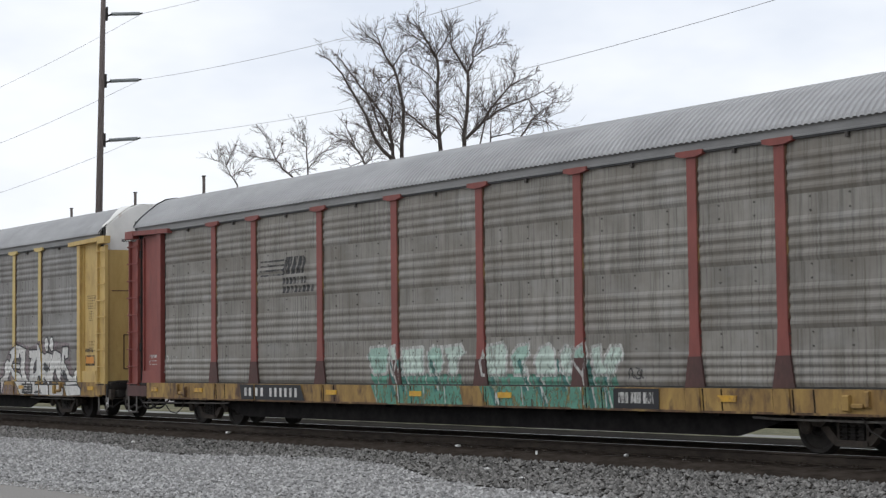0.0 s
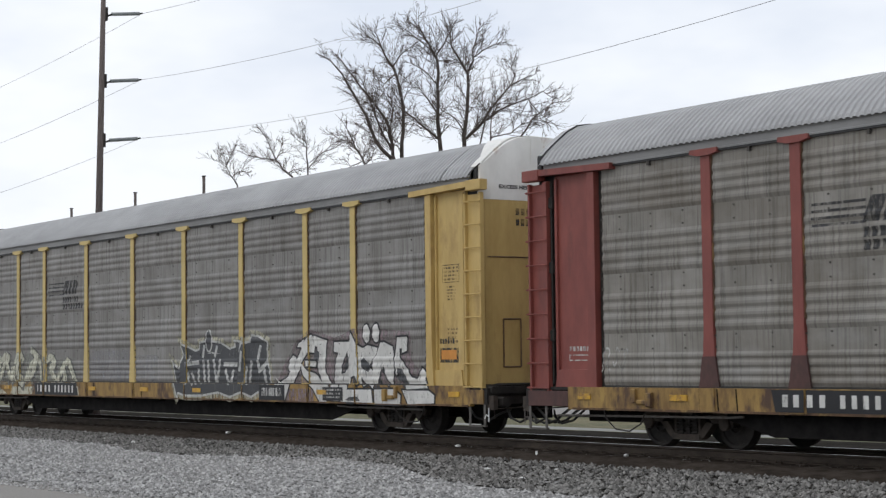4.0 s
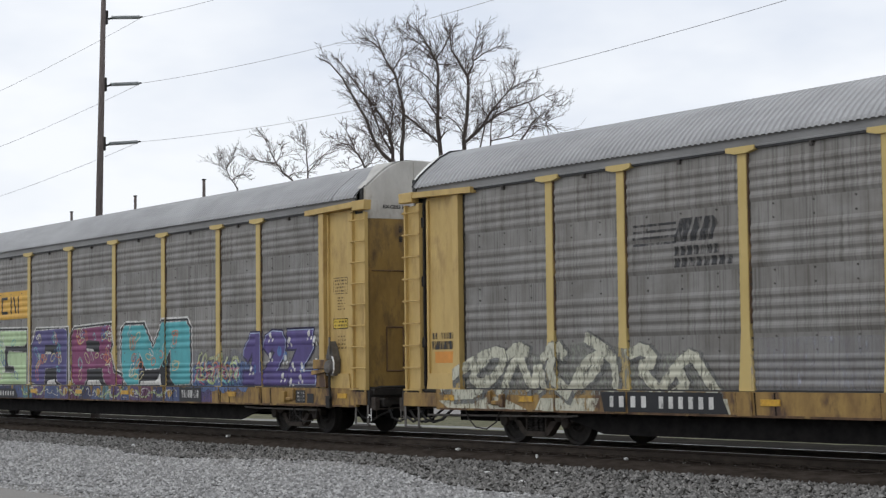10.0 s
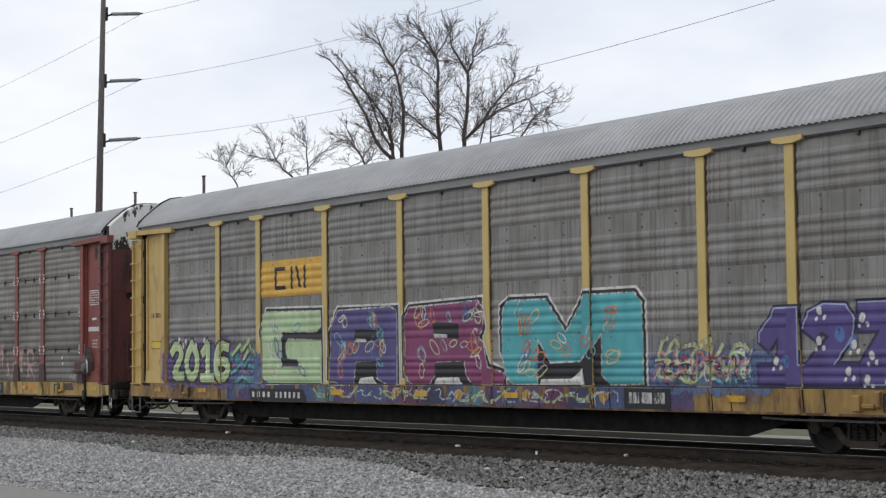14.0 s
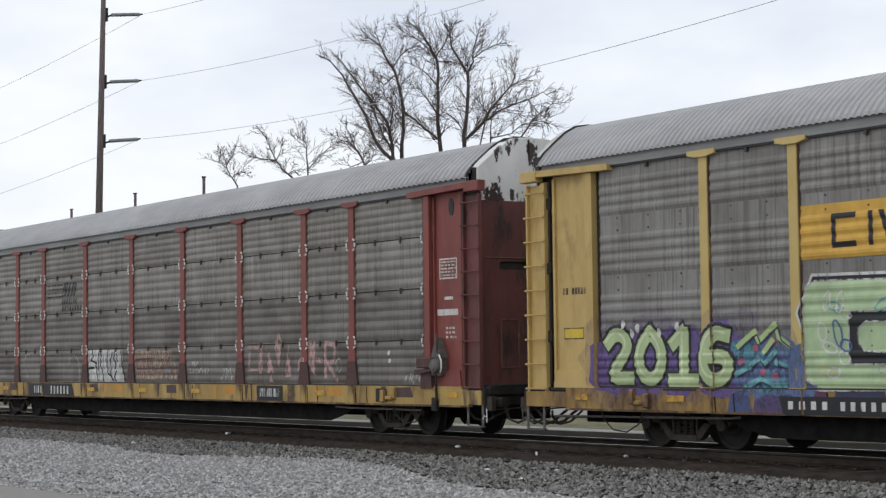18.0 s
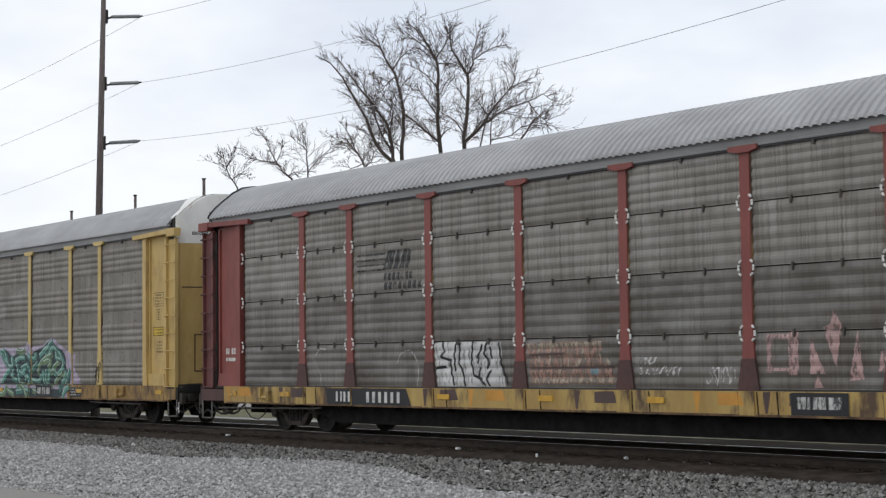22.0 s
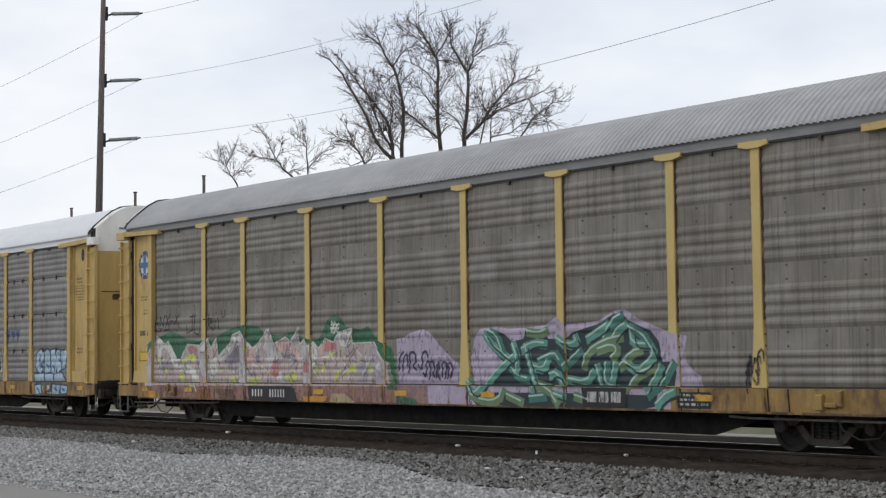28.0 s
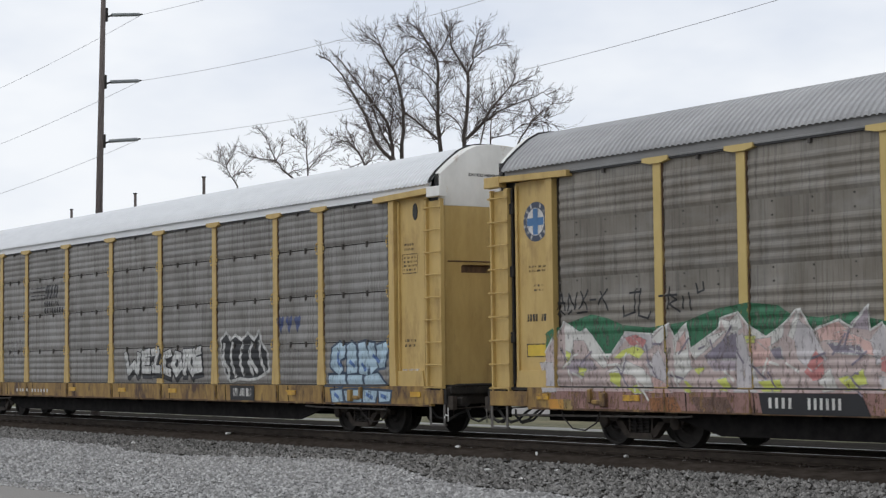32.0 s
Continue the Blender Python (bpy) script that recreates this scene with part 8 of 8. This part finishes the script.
for px_, py_ in POLES:
    build_power_pole(px_, py_)
for i, z in enumerate(ARMS):
    tip = 5.85 + 1.58 - 0.11 + (z - 9) * 0.0188
    span = Shape()
    for (xa, _), (xb, _), sag in ((POLES[0], POLES[1], 0.72), (POLES[2], POLES[0], 1.2)):
        span.tube(catenary((xa, tip, z), (xb, tip, z), sag), 0.008, 5)
    tagged(new("power_line", span.mesh("power_line", WIRE)), "thin grey overhead wire strung between power poles", "wire", "overhead wires")

for x, y, h in ((-75.4, 11.65, 9.0), (-67.1, 10.9, 9.0), (-59.9, 10.35, 9.0)):
    post = thing("utility_post", "slim grey steel post standing beyond the track", "post", "slim posts beyond the track", (x, y, 0))
    part("shaft", Shape().tube([(0, 0, -0.06), (0, 0, h)], 0.075, 10, 0.06), POLE_WOOD, post, smooth=True)
    part("cap", Shape().box(-0.065, 0.065, -0.065, 0.065, h, h + 0.04), STEEL, post)


class BareTree:
    """A bare tree: limbs that sweep out in set ways, beset with branches that fork down to fine twigs."""
    SIDE, DEEP = Vector((0.579, 0.815, 0)), Vector((-0.815, 0.579, 0))

    def __init__(self, x, y, height, thick, seed):
        self.rng, self.thick, self.height = random.Random(seed), thick, height
        self.tree = thing("bare_tree", "tall leafless tree with many fine brown twigs" if thick > 0.8 else "small leafless tree with thin brown twigs", "tree", "bare trees", (x, y, -0.06))
        self.fine, self.limbs, self.joints = Shape(), [], []
        self.fork = Vector((0, 0, height * 0.16))

    def outward(self, p):
        """The way from the heart of the crown."""
        return (p - Vector((0, 0, self.height * 0.6))).normalized()

    def twig(self, p, d, length, r, level):
        """A branch and what grows from it."""
        rng, n = self.rng, 4 if level < 2 else 3
        pts, q, w = [p], p.copy(), d.copy()
        bend = Vector((rng.gauss(0, 0.03), rng.gauss(0, 0.03), rng.uniform(0.0, 0.05)))
        for _ in range(n):
            w = (w + bend + Vector((rng.gauss(0, 0.07), rng.gauss(0, 0.07), rng.gauss(0, 0.07)))).normalized()
            q = q + w * (length / n)
            pts.append(q.copy())
        self.fine.tube(pts, r, 4 if level == 0 else 3, max(r * 0.45, 0.004))
        if level >= 2:
            return
        some = rng.choice(((5, 6, 7), (2, 3))[level])
        for k in range(some):
            s = 0.12 + 0.88 * (k + rng.random()) / some
            s = min(s, 0.999)
            i = int(s * n)
            base = pts[i].lerp(pts[i + 1], s * n - i)
            way = (pts[i + 1] - pts[i]).normalized()
            side = way.cross(Vector((rng.gauss(0, 1), rng.gauss(0, 1), rng.gauss(0, 1)))).normalized()
            self.twig(base, (way * rng.uniform(0.6, 0.95) + side * rng.uniform(0.4, 0.75) + self.outward(base) * 0.08).normalized(), length * rng.uniform(0.3, 0.6), max(r * 0.62, 0.0078), level + 1)

    def limb(self, r0, r1, line):
        """A limb along joints given by their way sideways and their height."""
        rng = self.rng
        line = [(w, h if h < 16.5 else 16.5 + (h - 16.5) * 0.86) for w, h in line]
        far, near = rng.uniform(-1.6, 1.6) * self.thick, None
        for w, h, d in self.joints:
            gap = math.hypot(w - line[0][0], h - line[0][1])
            if r0 < 0.1 and gap < 0.7 and (near is None or gap < near[0]):
                near = (gap, w, h, d)
        start = near[3] if near else 0.0
        if near:
            line = [(near[1], near[2])] + list(line[1:])
        depth = [start + far * i / len(line) for i in range(len(line))]
        pts = [self.SIDE * w + self.DEEP * d + Vector((0, 0, h + 0.06)) for (w, h), d in zip(line, depth)]
        for (wa, ha), (wb, hb), da, db in zip(line, line[1:], depth, depth[1:]):
            self.joints += [(wa + (wb - wa) * t, ha + (hb - ha) * t, da + (db - da) * t) for t in (0, 0.25, 0.5, 0.75, 1.0)]
        smooth = []
        for a, b in zip(pts, pts[1:]):
            smooth += [a.lerp(b, t) + (Vector((rng.gauss(0, 0.03), rng.gauss(0, 0.03), 0)) if t else Vector()) for t in (0, 0.5)]
        smooth.append(pts[-1])
        r0, r1 = r0 * 0.82, r1 * 0.55
        wood = Shape().tube(smooth, r0, 8, r1)
        if not near:
            wood.tube([self.fork, self.fork.lerp(smooth[0], 0.6) + Vector((0, 0, 0.3)), smooth[0]], r0 * 1.6, 8, r0)
        self.limbs.append(wood)
        n = len(smooth)
        for i in range(1, n):
            s = i / (n - 1)
            way = (smooth[i] - smooth[i - 1]).normalized()
            some = (4 if s < 0.55 else 2) if r0 > 0.05 else 2
            for _ in range(some):
                side = way.cross(Vector((rng.gauss(0, 1), rng.gauss(0, 1), rng.gauss(0, 1)))).normalized()
                d = (way * rng.uniform(0.4, 0.9) + side * rng.uniform(0.5, 1.0) + self.outward(smooth[i]) * 0.12 + Vector((0, 0, 0.08))).normalized()
                size = rng.uniform(0.5, 1.7) * (1.0 if s < 0.55 else 0.62) * (1.0 if self.thick > 0.8 else 0.72)
                start = smooth[i].lerp(smooth[i - 1], rng.random())
                self.twig(start, d, size if i < n - 1 else size * 0.4, 0.015 if self.thick > 0.8 else 0.012, 0)

    def finish(self):
        h = self.height
        trunk = Shape().tube([(0, 0, 0), (0.04, 0.02, h * 0.07), tuple(self.fork)], h * 0.026, 12, h * 0.021)
        part("trunk", trunk, BARK, self.tree, smooth=True)
        for wood in self.limbs:
            part("limb", wood, BARK, self.tree, smooth=True)
        part("crown", self.fine, TWIG, self.tree, "crown of fine bare twigs")


tree = BareTree(-69.4, 28.2, 19.5, 1.0, 11)
tree.limb(0.115, 0.03, [(-2.4, 11.72), (-3.14, 12.56), (-3.59, 13.81), (-4.22, 14.93), (-4.74, 15.86), (-5.31, 16.53), (-5.94, 16.93)])
tree.limb(0.105, 0.03, [(-2.32, 11.86), (-2.45, 12.83), (-2.6, 13.58), (-3.04, 14.22), (-3.58, 14.98), (-4.13, 15.68), (-4.68, 16.47), (-5.11, 17.09)])
tree.limb(0.07, 0.02, [(-2.51, 12.14), (-2.78, 12.89), (-3.15, 13.81), (-3.48, 14.78), (-3.8, 15.62), (-4.07, 16.24)])
tree.limb(0.06, 0.02, [(-2.45, 12.41), (-2.44, 13.25), (-2.29, 14.21), (-2.7, 14.91), (-3.03, 15.61)])
tree.limb(0.12, 0.03, [(-1.88, 11.77), (-1.78, 13.1), (-1.77, 14.21), (-1.98, 15.27), (-2.22, 16.16), (-2.55, 16.72), (-2.82, 17.42), (-3.03, 18.12), (-3.22, 18.63)])
tree.limb(0.05, 0.015, [(-2.22, 16.38), (-1.97, 16.85), (-1.52, 17.32), (-0.96, 17.76)])
tree.limb(0.045, 0.015, [(-2.9, 17.62), (-3.36, 18.07), (-3.78, 18.19)])
tree.limb(0.05, 0.015, [(-2.14, 15.88), (-2.7, 15.47), (-3.19, 15.75), (-3.46, 16.23)])
tree.limb(0.125, 0.03, [(0.02, 12.11), (-0.07, 13.08), (-0.09, 14.19), (-0.1, 15.3), (-0.09, 16.55), (-0.28, 17.03), (-0.55, 17.68), (-0.79, 18.24), (-1.15, 18.66), (-1.61, 19.11)])
tree.limb(0.05, 0.015, [(-0.09, 16.75), (-0.52, 17.26), (-1.07, 17.74), (-1.7, 18.25), (-2.2, 18.73)])
tree.limb(0.05, 0.015, [(-0.03, 16.83), (0.25, 17.53), (0.56, 18.22), (0.82, 18.86)])
tree.limb(0.04, 0.015, [(-0.04, 16.41), (0.35, 16.63), (0.85, 16.74)])
tree.limb(0.05, 0.015, [(-0.12, 14.05), (-0.61, 14.67), (-0.96, 15.14), (-1.59, 15.6)])
tree.limb(0.075, 0.02, [(-0.19, 12.58), (-0.93, 13.37), (-1.61, 13.93), (-2.21, 14.49), (-2.59, 14.91)])
tree.limb(0.045, 0.015, [(-0.13, 15.3), (-0.59, 15.97), (-1.14, 16.4), (-1.64, 16.71)])
tree.limb(0.125, 0.03, [(1.18, 12.29), (1.28, 13.48), (1.38, 14.73), (1.39, 15.98), (1.12, 16.4), (0.8, 17.1), (0.59, 17.8), (0.51, 18.36), (0.32, 18.81)])
tree.limb(0.06, 0.015, [(1.39, 15.98), (1.68, 16.53), (1.69, 17.23), (1.89, 17.93), (2.09, 18.57)])
tree.limb(0.045, 0.015, [(1.68, 16.67), (2.15, 17.09), (2.79, 17.41), (3.46, 17.49)])
tree.limb(0.05, 0.015, [(1.19, 12.95), (0.73, 13.62), (0.1, 13.96), (-0.28, 14.33)])
tree.limb(0.045, 0.015, [(2.31, 13.94), (1.93, 14.55), (1.55, 15.0)])
tree.limb(0.085, 0.02, [(1.35, 12.45), (1.97, 13.33), (2.42, 14.02), (2.98, 14.71), (3.45, 15.26), (4.09, 15.61), (4.82, 15.88)])
tree.limb(0.075, 0.02, [(1.41, 12.45), (2.13, 13.47), (2.8, 13.99), (3.52, 14.34), (4.36, 14.64), (5.08, 15.02), (5.74, 14.62)])
tree.limb(0.04, 0.015, [(3.46, 15.29), (3.74, 15.81), (3.55, 16.32), (3.34, 16.71)])
tree.limb(0.045, 0.015, [(2.45, 12.33), (2.52, 13.74), (2.92, 14.43)])
tree.limb(0.055, 0.015, [(3.94, 12.7), (4.45, 13.47), (4.9, 13.85), (5.51, 14.26), (6.28, 14.28)])
tree.limb(0.04, 0.015, [(2.78, 12.55), (3.48, 12.87), (3.95, 13.25), (4.73, 13.47), (5.42, 13.63)])
tree.limb(0.04, 0.015, [(4.36, 14.64), (4.73, 14.13), (5.22, 13.71), (5.69, 13.43)])
tree.finish()
tree = BareTree(-74.17, 22.69, 12.0, 0.5, 23)
tree.limb(0.06, 0.015, [(-0.0, 10.91), (-0.5, 11.31), (-0.83, 11.81), (-1.1, 12.37), (-1.38, 12.99), (-1.82, 13.61)])
tree.limb(0.04, 0.012, [(-0.83, 11.81), (-1.44, 11.87), (-2.05, 11.97), (-2.44, 12.28)])
tree.limb(0.035, 0.012, [(-0.77, 11.81), (-0.61, 12.37), (-0.71, 12.87)])
tree.limb(0.035, 0.012, [(-0.28, 11.16), (0.11, 11.3), (0.27, 11.02)])
tree.finish()
tree = BareTree(-72.33, 22.45, 12.0, 0.5, 29)
tree.limb(0.05, 0.012, [(0.0, 10.84), (-0.07, 11.88), (-0.1, 12.48), (-0.28, 12.98)])
tree.limb(0.035, 0.012, [(0.03, 11.17), (0.53, 11.76), (1.07, 12.25), (1.57, 12.63)])
tree.limb(0.03, 0.012, [(-0.1, 12.15), (-0.45, 12.49), (-0.77, 12.76)])
tree.finish()
tree = BareTree(-79.27, 22.4, 11.0, 0.4, 31)
tree.limb(0.05, 0.012, [(-0.0, 10.95), (-0.35, 11.48), (-0.58, 12.13), (-0.75, 12.89)])
tree.limb(0.035, 0.012, [(-0.23, 11.36), (0.17, 11.71), (0.58, 11.59)])
tree.limb(0.03, 0.012, [(-0.43, 11.78), (-0.87, 12.13), (-0.98, 12.6)])
tree.limb(0.03, 0.012, [(-0.52, 12.01), (-0.23, 12.5), (-0.17, 13.0)])
tree.finish()
tree = BareTree(-67.58, 22.66, 12.0, 0.5, 37)
tree.limb(0.065, 0.015, [(-0.0, 10.88), (-0.36, 11.59), (-0.72, 11.99), (-1.19, 12.12), (-1.76, 12.52)])
tree.limb(0.045, 0.012, [(-0.38, 11.67), (-0.69, 12.35), (-1.08, 12.99)])
tree.limb(0.04, 0.012, [(-0.05, 10.88), (0.29, 11.14), (0.42, 11.66), (0.17, 12.08)])
tree.limb(0.035, 0.012, [(-0.26, 10.93), (-0.68, 10.83), (-1.04, 11.2)])
tree.finish()


# ---- what moves ----
def motions():
    """The train rolls past; each wheelset turns under its car."""
    times = sorted({t for t, _ in ROLLED})
    for k, (car, axles) in enumerate(TRAIN):
        x = CAR_A - PITCH * k + SLACK[k]
        walk(car, [(t, pose(x + s, 0, RAIL)) for t, s in ROLLED])
        for axle, home in axles:
            rows, t = [], 0.0
            for i in range(321):
                t = i / 10
                rows.append((t, home @ pose(0, 0, 0, 0, math.degrees(rolled(t) / WHEEL_R), 0)))
            walk(axle, rows)


motions()
